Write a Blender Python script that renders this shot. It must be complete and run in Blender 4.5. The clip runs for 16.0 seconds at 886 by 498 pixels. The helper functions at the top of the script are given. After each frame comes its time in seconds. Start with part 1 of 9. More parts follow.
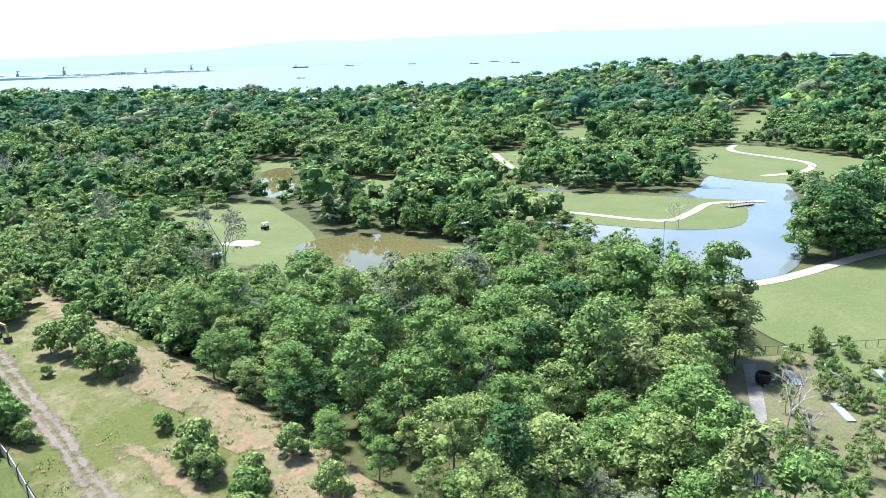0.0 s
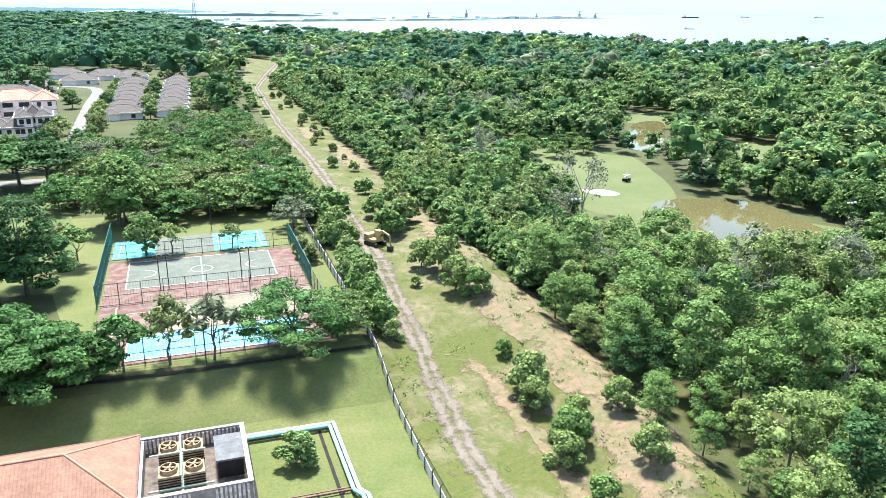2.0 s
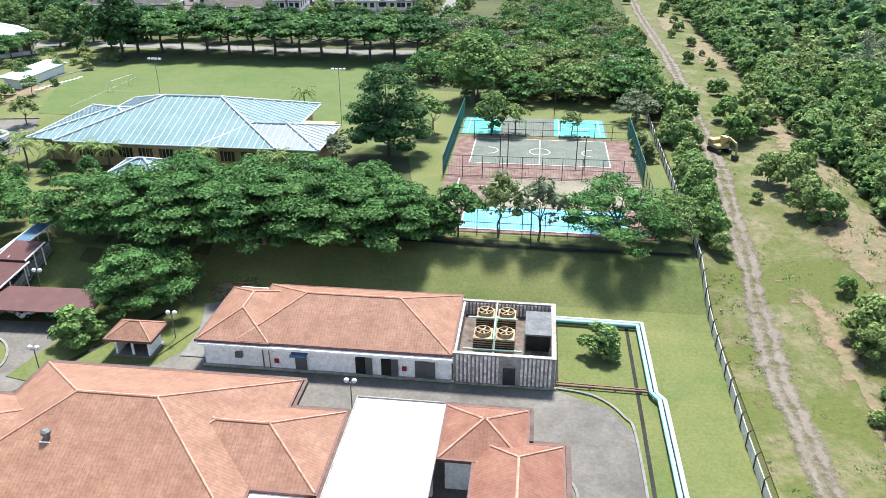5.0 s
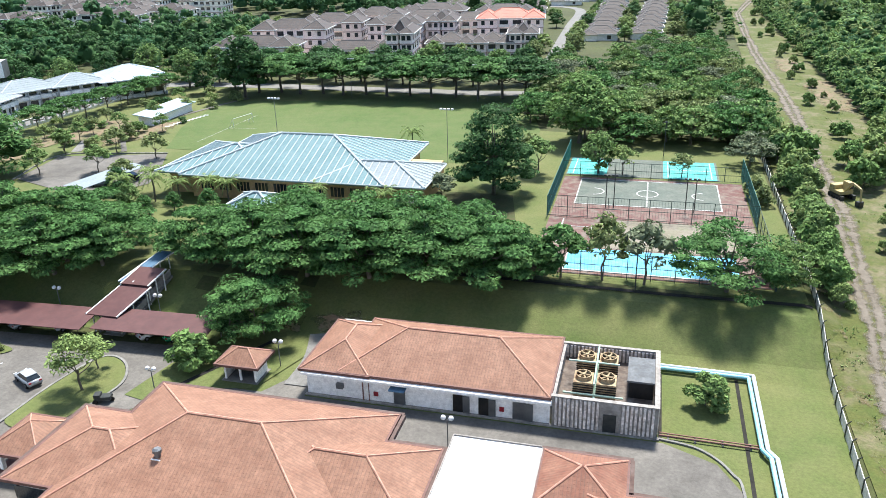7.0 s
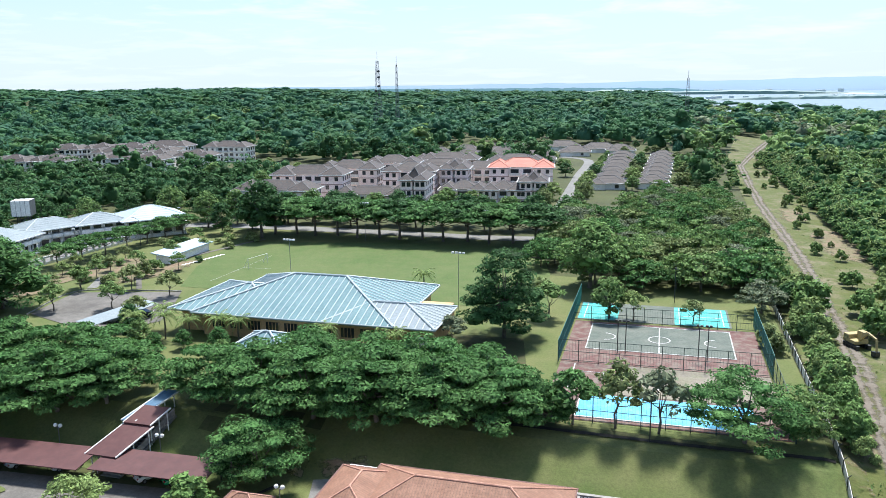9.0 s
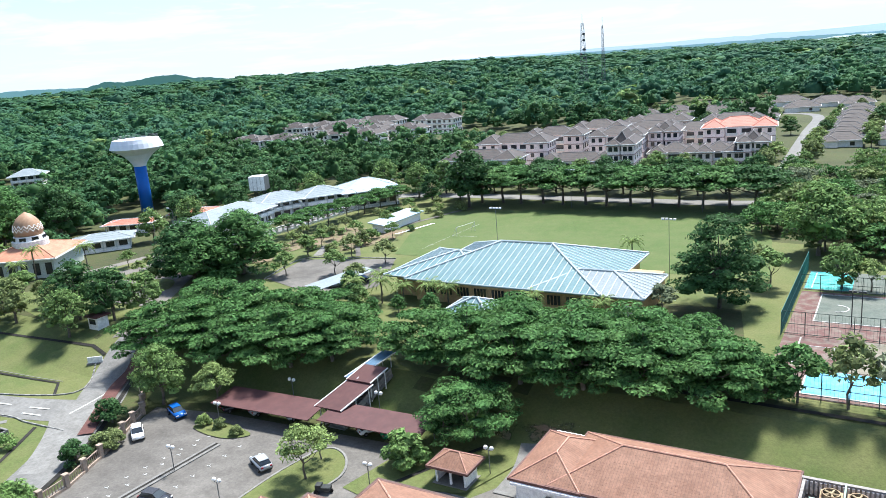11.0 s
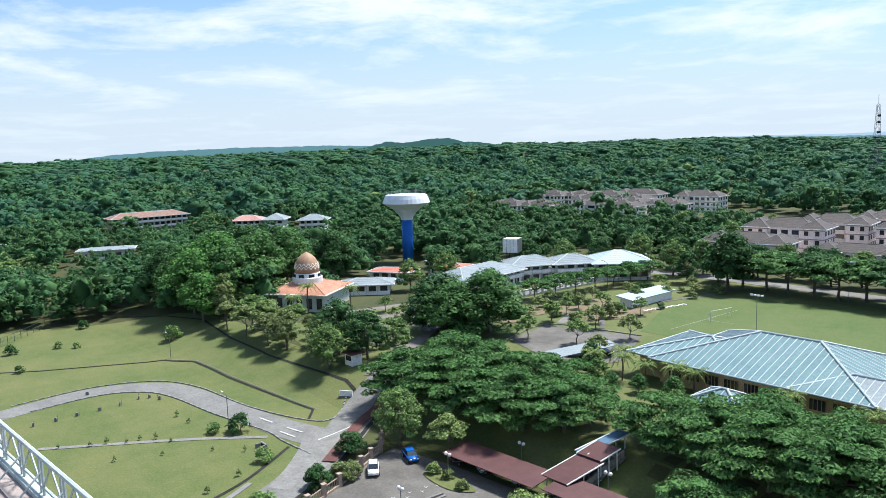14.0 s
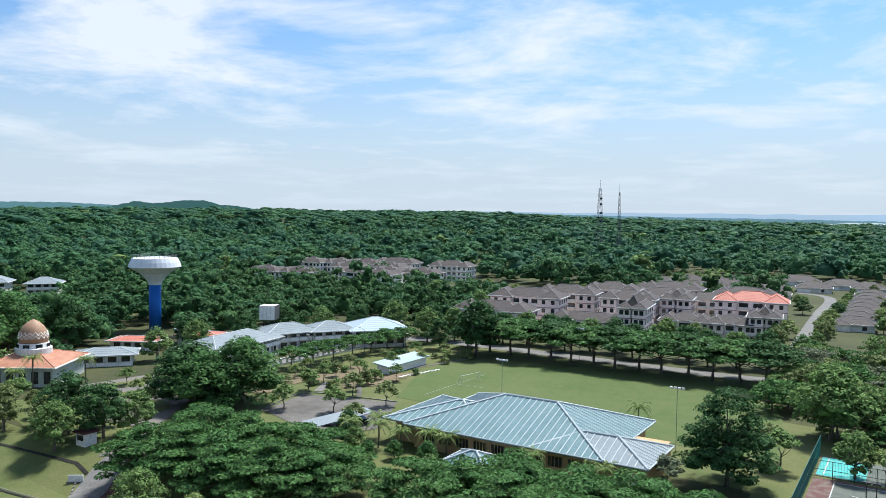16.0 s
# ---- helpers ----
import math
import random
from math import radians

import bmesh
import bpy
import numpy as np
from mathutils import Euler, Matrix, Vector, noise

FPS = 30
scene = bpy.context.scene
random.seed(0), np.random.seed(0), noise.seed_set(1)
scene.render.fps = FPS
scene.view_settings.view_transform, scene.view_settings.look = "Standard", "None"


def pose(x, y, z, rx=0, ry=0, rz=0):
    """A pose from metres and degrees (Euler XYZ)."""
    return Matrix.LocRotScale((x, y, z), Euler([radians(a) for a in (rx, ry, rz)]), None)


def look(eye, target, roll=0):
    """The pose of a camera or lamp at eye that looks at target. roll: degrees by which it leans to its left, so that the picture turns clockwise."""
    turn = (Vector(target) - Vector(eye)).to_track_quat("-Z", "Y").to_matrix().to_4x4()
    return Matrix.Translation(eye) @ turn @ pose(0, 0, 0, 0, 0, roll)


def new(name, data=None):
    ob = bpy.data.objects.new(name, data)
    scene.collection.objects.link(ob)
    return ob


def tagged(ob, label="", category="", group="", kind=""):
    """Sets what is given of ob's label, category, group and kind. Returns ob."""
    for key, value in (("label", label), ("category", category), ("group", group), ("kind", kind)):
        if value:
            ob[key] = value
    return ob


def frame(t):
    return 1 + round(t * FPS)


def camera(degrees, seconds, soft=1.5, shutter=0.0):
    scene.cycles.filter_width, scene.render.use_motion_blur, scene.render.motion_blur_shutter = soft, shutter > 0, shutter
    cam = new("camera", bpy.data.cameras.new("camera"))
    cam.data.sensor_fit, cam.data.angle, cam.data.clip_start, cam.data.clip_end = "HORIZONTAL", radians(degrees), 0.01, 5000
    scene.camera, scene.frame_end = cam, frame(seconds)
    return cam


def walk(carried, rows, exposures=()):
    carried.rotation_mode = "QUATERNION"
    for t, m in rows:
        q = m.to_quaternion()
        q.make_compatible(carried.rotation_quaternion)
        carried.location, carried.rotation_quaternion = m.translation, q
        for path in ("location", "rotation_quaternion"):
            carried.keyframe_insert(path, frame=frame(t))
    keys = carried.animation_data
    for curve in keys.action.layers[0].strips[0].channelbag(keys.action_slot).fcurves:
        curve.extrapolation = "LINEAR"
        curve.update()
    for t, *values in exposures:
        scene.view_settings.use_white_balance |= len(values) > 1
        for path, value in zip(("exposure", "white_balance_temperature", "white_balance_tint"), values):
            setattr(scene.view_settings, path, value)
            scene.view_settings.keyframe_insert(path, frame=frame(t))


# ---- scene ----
cam = camera(60.07, 16.0, soft=0.4)
EYE_HEIGHT = 48
PATH = [
    (0, pose(0, 0, EYE_HEIGHT, 75.62, 1.29, -46.26)),
    (0.5, pose(0, 0, EYE_HEIGHT, 78.13, 1.28, -41.08)),
    (1, pose(0, 0, EYE_HEIGHT, 75.85, 0.54, -31.12)),
    (1.5, pose(0, 0, EYE_HEIGHT, 73.55, 0.12, -25.71)),
    (2, pose(0, 0, EYE_HEIGHT, 72.30, -0.19, -18.83)),
    (2.5, pose(0, 0, EYE_HEIGHT, 69.85, -0.13, -13.29)),
    (3, pose(0, 0, EYE_HEIGHT, 64.15, -0.50, -9.40)),
    (3.5, pose(0, 0, EYE_HEIGHT, 66.17, 0.83, -4.20)),
    (4, pose(0, 0, EYE_HEIGHT, 73.14, -2.28, 0.73)),
    (4.5, pose(0, 0, EYE_HEIGHT, 68.09, -0.88, 4.15)),
    (4.7, pose(0, 0, EYE_HEIGHT, 64.32, -0.34, 5.25)),
    (6.8, pose(0, 0, EYE_HEIGHT, 65.52, 2.05, 15.39)),
    (7, pose(0, 0, EYE_HEIGHT, 67.34, 1.46, 14.74)),
    (7.5, pose(0, 0, EYE_HEIGHT, 72.83, 1.26, 12.61)),
    (8, pose(0, 0, EYE_HEIGHT, 75.38, 0.43, 12.56)),
    (8.5, pose(0, 0, EYE_HEIGHT, 76.97, 0.46, 13.67)),
    (9, pose(0, 0, EYE_HEIGHT, 77.97, 0.75, 15.78)),
    (9.5, pose(0, 0, EYE_HEIGHT, 77.45, 1.63, 20.09)),
    (10, pose(0, 0, EYE_HEIGHT, 77.10, 3.15, 25.47)),
    (10.2, pose(0, 0, EYE_HEIGHT, 76.62, 3.46, 26.87)),
    (12.3, pose(0, 0, EYE_HEIGHT, 77.41, 4.03, 37.15)),
    (12.5, pose(0, 0, EYE_HEIGHT, 77.56, 3.45, 38.87)),
    (13, pose(0, 0, EYE_HEIGHT, 77.93, 3.57, 44.62)),
    (13.5, pose(0, 0, EYE_HEIGHT, 79.74, 3.03, 49.07)),
    (14, pose(0, 0, EYE_HEIGHT, 82.37, 1.82, 49.82)),
    (14.5, pose(0, 0, EYE_HEIGHT, 84.93, 0.41, 48.32)),
    (15, pose(0, 0, EYE_HEIGHT, 86.60, -0.16, 45.18)),
    (15.5, pose(0, 0, EYE_HEIGHT, 87.25, -0.29, 38.25)),
    (16, pose(0, 0, EYE_HEIGHT, 87.20, -0.66, 32.09)),
]
EXPOSURES = [(0, 1.57, 6150, 10), (0.4, 0.92, 6350, 10), (0.6, 0.87, 6350, 10), (1, 1.17, 6350, 10), (1.5, 1.52, 6350, 10), (2.5, 1.91, 6350, 10), (3.2, 1.71, 6350, 10), (4.0, 1.56, 6350, 10), (4.5, 1.46, 6350, 10), (7, 1.26, 6350, 10), (7.5, 1.46, 6350, 10), (8.5, 1.26, 6350, 10), (9, 1.06, 6150, 10), (10, 1.16, 6150, 10), (12.5, 1.30, 6150, 10), (13.5, 1.12, 6150, 10), (14.5, 0.72, 6150, 10), (15.5, 0.71, 6150, 10), (16, 0.66, 6150, 10)]
walk(cam, PATH, EXPOSURES)

# ---- world, sun, exposure ----
SUN_ELEVATION, SUN_AZIMUTH = 61.0, 2.0   # degrees; azimuth from +y towards +x
world = bpy.data.worlds.new("sky")
scene.world = world
world.use_nodes = True


def build_sky():
    nt = world.node_tree
    nt.nodes.clear()
    N, L = nt.nodes.new, nt.links.new
    out = N("ShaderNodeOutputWorld")
    bg = N("ShaderNodeBackground")
    sky = N("ShaderNodeTexSky")
    sky.sky_type, sky.sun_disc = "NISHITA", False
    sky.sun_elevation, sky.sun_rotation = radians(SUN_ELEVATION), radians(SUN_AZIMUTH)
    sky.altitude, sky.air_density, sky.dust_density, sky.ozone_density = 50, 1.0, 1.6, 1.5
    coord = N("ShaderNodeTexCoord")
    sep = N("ShaderNodeSeparateXYZ")
    L(coord.outputs["Generated"], sep.inputs[0])
    # clouds lie on a flat layer: the direction divided by its height
    lift = N("ShaderNodeMath"); lift.operation = "MAXIMUM"; lift.inputs[1].default_value = 0.0
    L(sep.outputs["Z"], lift.inputs[0])
    add = N("ShaderNodeMath"); add.operation = "ADD"; add.inputs[1].default_value = 0.09
    L(lift.outputs[0], add.inputs[0])
    dx = N("ShaderNodeMath"); dx.operation = "DIVIDE"
    dy = N("ShaderNodeMath"); dy.operation = "DIVIDE"
    L(sep.outputs["X"], dx.inputs[0]); L(add.outputs[0], dx.inputs[1])
    L(sep.outputs["Y"], dy.inputs[0]); L(add.outputs[0], dy.inputs[1])
    comb = N("ShaderNodeCombineXYZ")
    L(dx.outputs[0], comb.inputs[0]); L(dy.outputs[0], comb.inputs[1])
    noise1 = N("ShaderNodeTexNoise")
    noise1.inputs["Scale"].default_value, noise1.inputs["Detail"].default_value = 0.85, 12.0
    noise1.inputs["Roughness"].default_value, noise1.inputs["Distortion"].default_value = 0.62, 0.25
    L(comb.outputs[0], noise1.inputs["Vector"])
    mask = N("ShaderNodeValToRGB")
    mask.color_ramp.elements[0].position, mask.color_ramp.elements[1].position = 0.46, 0.63
    # a broad bank of cloud in the north-west, with thinner cloud round it
    shift = N("ShaderNodeMapping"); shift.vector_type = "TEXTURE"
    shift.inputs["Location"].default_value, shift.inputs["Rotation"].default_value, shift.inputs["Scale"].default_value = (-2.25, 2.17, 0), (0, 0, radians(46)), (1.25, 1.7, 1)
    bank_edge = N("ShaderNodeVectorMath"); bank_edge.operation = "LENGTH"
    L(comb.outputs[0], shift.inputs["Vector"]); L(shift.outputs[0], bank_edge.inputs[0])
    bank_map = N("ShaderNodeMapRange"); bank_map.interpolation_type = "SMOOTHSTEP"
    bank_map.inputs["From Min"].default_value, bank_map.inputs["From Max"].default_value = 0.2, 1.3
    bank_map.inputs["To Min"].default_value, bank_map.inputs["To Max"].default_value = 0.05, -0.02
    L(bank_edge.outputs["Value"], bank_map.inputs["Value"])
    denser = N("ShaderNodeMath"); denser.operation = "ADD"
    L(noise1.outputs["Fac"], denser.inputs[0]); L(bank_map.outputs[0], denser.inputs[1])
    L(denser.outputs[0], mask.inputs[0])
    # white haze thickens towards the horizon
    haze = N("ShaderNodeMapRange")
    haze.interpolation_type = "SMOOTHSTEP"
    haze.inputs["From Min"].default_value, haze.inputs["From Max"].default_value = 0.0, 0.27
    haze.inputs["To Min"].default_value, haze.inputs["To Max"].default_value = 0.92, 0.0
    L(sep.outputs["Z"], haze.inputs["Value"])
    hazed = N("ShaderNodeMix"); hazed.data_type = "RGBA"
    hazed.inputs["B"].default_value = (6.0, 6.8, 7.5, 1)
    gain = N("ShaderNodeVectorMath"); gain.operation = "MULTIPLY"; gain.inputs[1].default_value = (0.80, 1.15, 1.42)
    L(sky.outputs[0], gain.inputs[0])
    L(haze.outputs[0], hazed.inputs["Factor"]); L(gain.outputs[0], hazed.inputs["A"])
    boost = N("ShaderNodeMath"); boost.operation = "MULTIPLY"; boost.inputs[1].default_value = 0.9
    thin = N("ShaderNodeMapRange"); thin.interpolation_type = "SMOOTHSTEP"
    thin.inputs["From Min"].default_value, thin.inputs["From Max"].default_value = 0.0, 0.16
    thin.inputs["To Min"].default_value, thin.inputs["To Max"].default_value = 0.25, 1.0
    L(sep.outputs["Z"], thin.inputs["Value"])
    layer = N("ShaderNodeMath"); layer.operation = "MULTIPLY"
    L(mask.outputs[0], layer.inputs[0]); L(thin.outputs[0], layer.inputs[1])
    L(layer.outputs[0], boost.inputs[0])
    cloud = N("ShaderNodeMix"); cloud.data_type = "RGBA"
    cloud.inputs["B"].default_value = (8.2, 8.6, 8.9, 1)
    L(boost.outputs[0], cloud.inputs["Factor"]); L(hazed.outputs["Result"], cloud.inputs["A"])
    L(cloud.outputs["Result"], bg.inputs["Color"])
    bg.inputs["Strength"].default_value = 0.070
    L(bg.outputs[0], out.inputs[0])


build_sky()
sun = new("sun", bpy.data.lights.new("sun", "SUN"))
sun.data.energy, sun.data.angle, sun.data.color = 4.6, radians(9), (1.0, 0.965, 0.90)
az, el = radians(SUN_AZIMUTH), radians(SUN_ELEVATION)
sun.matrix_world = look((900 * math.sin(az) * math.cos(el), 900 * math.cos(az) * math.cos(el), 900 * math.sin(el)), (0, 0, 0))

# ---- materials ----


def hexless(c):
    return (c[0], c[1], c[2], 1.0)


def surface(name, colour, second=None, scale=1.0, fine=None, fine_scale=8.0, rough=0.8, metal=0.0, bump=0.0, bump_scale=6.0, spread=(0.35, 0.65), mix_fine=0.35, random_mix=0.0, spec=0.3, coords="Object", grain=2.5):
    """A surface of two tones at a large scale, a third at a fine one, and a fine relief."""
    m = bpy.data.materials.new(name)
    m.use_nodes = True
    nt = m.node_tree
    N, L = nt.nodes.new, nt.links.new
    b = nt.nodes["Principled BSDF"]
    b.inputs["Roughness"].default_value, b.inputs["Metallic"].default_value = rough, metal
    b.inputs["Specular IOR Level"].default_value = spec
    tc = N("ShaderNodeTexCoord")
    src = tc.outputs[coords]
    second = second or tuple(v * 0.8 for v in colour)
    n1 = N("ShaderNodeTexNoise")
    n1.inputs["Scale"].default_value, n1.inputs["Detail"].default_value, n1.inputs["Roughness"].default_value = scale, 6.0, 0.6
    L(src, n1.inputs["Vector"])
    r1 = N("ShaderNodeValToRGB")
    r1.color_ramp.elements[0].position, r1.color_ramp.elements[1].position = spread
    r1.color_ramp.elements[0].color, r1.color_ramp.elements[1].color = hexless(colour), hexless(second)
    L(n1.outputs["Fac"], r1.inputs[0])
    last = r1.outputs[0]
    if fine:
        n2 = N("ShaderNodeTexNoise")
        n2.inputs["Scale"].default_value, n2.inputs["Detail"].default_value = fine_scale, 4.0
        L(src, n2.inputs["Vector"])
        mr = N("ShaderNodeMapRange")
        mr.inputs["From Min"].default_value, mr.inputs["From Max"].default_value = 0.42, 0.68
        mr.inputs["To Max"].default_value = mix_fine
        L(n2.outputs["Fac"], mr.inputs["Value"])
        mx = N("ShaderNodeMix"); mx.data_type = "RGBA"
        mx.inputs["B"].default_value = hexless(fine)
        L(mr.outputs[0], mx.inputs["Factor"]); L(last, mx.inputs["A"])
        last = mx.outputs["Result"]
    if rough > 0.68 and not random_mix:
        n4 = N("ShaderNodeTexNoise")
        n4.inputs["Scale"].default_value, n4.inputs["Detail"].default_value, n4.inputs["Roughness"].default_value = grain, 9.0, 0.78
        L(src, n4.inputs["Vector"])
        mr4 = N("ShaderNodeMapRange")
        mr4.inputs["From Min"].default_value, mr4.inputs["From Max"].default_value = 0.3, 0.7
        mr4.inputs["To Min"].default_value, mr4.inputs["To Max"].default_value = 0.72, 1.28
        L(n4.outputs["Fac"], mr4.inputs["Value"])
        hv = N("ShaderNodeHueSaturation")
        L(mr4.outputs[0], hv.inputs["Value"]); L(last, hv.inputs["Color"])
        last = hv.outputs[0]
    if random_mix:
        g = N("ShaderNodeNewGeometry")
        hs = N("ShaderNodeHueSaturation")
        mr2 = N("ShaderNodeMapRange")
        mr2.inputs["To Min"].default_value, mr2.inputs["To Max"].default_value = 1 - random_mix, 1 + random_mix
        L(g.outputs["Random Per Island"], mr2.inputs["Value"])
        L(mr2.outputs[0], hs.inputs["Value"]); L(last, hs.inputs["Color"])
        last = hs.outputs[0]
    L(last, b.inputs["Base Color"])
    if bump:
        n3 = N("ShaderNodeTexNoise")
        n3.inputs["Scale"].default_value, n3.inputs["Detail"].default_value = bump_scale, 5.0
        L(src, n3.inputs["Vector"])
        bp = N("ShaderNodeBump")
        bp.inputs["Strength"].default_value, bp.inputs["Distance"].default_value = bump, 0.08
        L(n3.outputs["Fac"], bp.inputs["Height"]); L(bp.outputs[0], b.inputs["Normal"])
    return m


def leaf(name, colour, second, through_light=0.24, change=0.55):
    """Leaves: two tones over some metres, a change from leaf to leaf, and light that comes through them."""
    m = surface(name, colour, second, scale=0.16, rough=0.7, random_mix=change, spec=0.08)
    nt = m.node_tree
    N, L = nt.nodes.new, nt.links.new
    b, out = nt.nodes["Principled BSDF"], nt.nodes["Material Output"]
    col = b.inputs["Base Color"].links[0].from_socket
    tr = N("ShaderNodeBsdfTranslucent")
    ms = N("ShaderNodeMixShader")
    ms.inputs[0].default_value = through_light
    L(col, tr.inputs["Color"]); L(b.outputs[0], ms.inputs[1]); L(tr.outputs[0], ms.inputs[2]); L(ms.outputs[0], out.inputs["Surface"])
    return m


def tile_roof(name, colour, second):
    """Clay pantiles: courses and rolls as relief, tiles that differ, dark growth in patches."""
    m = surface(name, colour, second, scale=0.5, fine=(0.16, 0.09, 0.06), fine_scale=2.2, mix_fine=0.4, rough=0.75)
    nt = m.node_tree
    N, L = nt.nodes.new, nt.links.new
    b = nt.nodes["Principled BSDF"]
    col = b.inputs["Base Color"].links[0].from_socket
    tc, sep, ns, ab = N("ShaderNodeTexCoord"), N("ShaderNodeSeparateXYZ"), N("ShaderNodeSeparateXYZ"), N("ShaderNodeVectorMath")
    ab.operation = "ABSOLUTE"
    L(tc.outputs["Object"], sep.inputs[0]); L(tc.outputs["Normal"], ab.inputs[0]); L(ab.outputs[0], ns.inputs[0])

    def calc(op, a, c):
        n = N("ShaderNodeMath"); n.operation = op
        for i, v in enumerate((a, c)):
            if isinstance(v, float):
                n.inputs[i].default_value = v
            else:
                L(v, n.inputs[i])
        return n.outputs[0]

    side = calc("GREATER_THAN", ns.outputs["X"], ns.outputs["Y"])
    along = calc("ADD", calc("MULTIPLY", side, sep.outputs["Y"]), calc("MULTIPLY", calc("SUBTRACT", 1.0, side), sep.outputs["X"]))
    roll = calc("PINGPONG", along, 0.17)
    groove = calc("LESS_THAN", roll, 0.035)
    mx = N("ShaderNodeMix"); mx.data_type = "RGBA"
    mx.inputs["B"].default_value = (0.20, 0.10, 0.075, 1) if colour[0] > 0.25 else (0.06, 0.05, 0.045, 1)
    L(calc("MULTIPLY", groove, 0.28), mx.inputs["Factor"]); L(col, mx.inputs["A"])
    L(mx.outputs["Result"], b.inputs["Base Color"])
    bp = N("ShaderNodeBump")
    bp.inputs["Strength"].default_value, bp.inputs["Distance"].default_value = 0.7, 0.06
    L(roll, bp.inputs["Height"]); L(bp.outputs[0], b.inputs["Normal"])
    return m


M_LAWN = surface("lawn_grass", (0.072, 0.100, 0.026), (0.116, 0.124, 0.042), 0.07, (0.135, 0.132, 0.056), 0.4, 0.95, mix_fine=0.30, bump=0.5, bump_scale=5)
M_FIELD = surface("field_grass", (0.063, 0.099, 0.024), (0.087, 0.114, 0.035), 0.05, (0.108, 0.117, 0.045), 0.4, 0.95, bump=0.4, bump_scale=5)
M_FAIRWAY = surface("fairway_grass", (0.081, 0.105, 0.036), (0.105, 0.120, 0.048), 0.06, (0.066, 0.090, 0.027), 0.5, 0.95, bump=0.3, bump_scale=5)
M_ROUGH = surface("rough_ground", (0.036, 0.045, 0.015), (0.060, 0.072, 0.021), 0.06, (0.090, 0.066, 0.036), 0.7, 0.95, bump=0.6, bump_scale=3)
M_WEED = surface("weedy_ground", (0.080, 0.088, 0.022), (0.158, 0.134, 0.080), 0.13, (0.062, 0.084, 0.018), 0.9, 0.95, bump=0.9, bump_scale=3, mix_fine=0.75, spread=(0.46, 0.64))
M_ASPHALT = surface("worn_asphalt", (0.094, 0.086, 0.076), (0.150, 0.138, 0.122), 0.12, (0.052, 0.047, 0.041), 0.45, 0.9, bump=0.2)
M_CONCRETE = surface("pale_concrete", (0.204, 0.198, 0.183), (0.156, 0.150, 0.138), 0.4, (0.102, 0.096, 0.087), 1.2, 0.9, bump=0.2)
M_SANDPATH = surface("sandy_path", (0.422, 0.384, 0.307), (0.320, 0.292, 0.230), 0.5, (0.240, 0.228, 0.177), 2.0, 0.95)
M_SAND = surface("bunker_sand", (0.511, 0.478, 0.396), (0.422, 0.392, 0.323), 0.5, rough=0.95)
# drains are flat strips; the trench's shade is put into this dark concrete
M_DRAIN = surface("shaded_drain_concrete", (0.012, 0.011, 0.009), (0.028, 0.025, 0.021), 0.6, rough=0.95)
M_LINE = surface("white_line_paint", (0.511, 0.511, 0.486), (0.259, 0.259, 0.240), 1.2, rough=0.8)
M_WHITE = surface("white_paint", (0.718, 0.718, 0.699), (0.622, 0.622, 0.604), 0.4, (0.364, 0.357, 0.335), 1.5, 0.75, mix_fine=0.25)
M_DARKMETAL = surface("dark_steel", (0.036, 0.042, 0.042), (0.060, 0.060, 0.060), 1.5, rough=0.5, metal=0.4)
M_GALV = surface("galvanised_steel", (0.168, 0.174, 0.180), (0.126, 0.132, 0.138), 1.0, rough=0.5, metal=0.6)
M_GLASS = surface("dark_window_glass", (0.015, 0.018, 0.021), (0.030, 0.036, 0.042), 0.8, rough=0.08, spec=0.6)
M_DARK = surface("dark_interior", (0.012, 0.012, 0.012), (0.024, 0.021, 0.018), 1.0, rough=0.9)
M_BARK = surface("bark", (0.096, 0.078, 0.060), (0.156, 0.138, 0.114), 1.2, (0.048, 0.042, 0.030), 5, 0.9, bump=0.6, bump_scale=9)
M_DEADWOOD = surface("dead_wood", (0.279, 0.252, 0.226), (0.422, 0.399, 0.361), 1.0, rough=0.9)
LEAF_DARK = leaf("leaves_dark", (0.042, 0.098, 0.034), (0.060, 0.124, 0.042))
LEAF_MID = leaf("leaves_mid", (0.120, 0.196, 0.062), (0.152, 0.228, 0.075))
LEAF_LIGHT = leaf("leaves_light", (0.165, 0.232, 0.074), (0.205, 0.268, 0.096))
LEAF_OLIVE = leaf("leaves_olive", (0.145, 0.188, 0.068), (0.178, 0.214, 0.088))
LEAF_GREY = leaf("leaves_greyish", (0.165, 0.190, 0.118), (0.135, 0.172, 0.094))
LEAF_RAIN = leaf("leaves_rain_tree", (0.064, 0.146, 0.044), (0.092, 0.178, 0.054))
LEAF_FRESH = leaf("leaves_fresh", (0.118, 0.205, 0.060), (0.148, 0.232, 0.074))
# cooler greens for far woods, with blue distance haze put into the colour
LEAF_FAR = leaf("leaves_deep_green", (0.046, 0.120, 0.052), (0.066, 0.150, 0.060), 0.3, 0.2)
LEAF_HAZED = leaf("leaves_hazed_blue_green", (0.040, 0.112, 0.064), (0.058, 0.138, 0.074), 0.3, 0.18)
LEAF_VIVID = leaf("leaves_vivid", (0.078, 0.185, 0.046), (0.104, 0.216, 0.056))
LEAVES = [LEAF_DARK, LEAF_MID, LEAF_LIGHT, LEAF_OLIVE, LEAF_GREY, LEAF_FRESH, LEAF_FAR, LEAF_HAZED]


def water(name, colour, rough, ripple, ripple_scale):
    m = surface(name, colour, tuple(v * 1.2 for v in colour), 0.02, rough=rough, bump=ripple, bump_scale=ripple_scale, spec=0.5)
    m.node_tree.nodes["Principled BSDF"].inputs["IOR"].default_value = 1.33
    return m


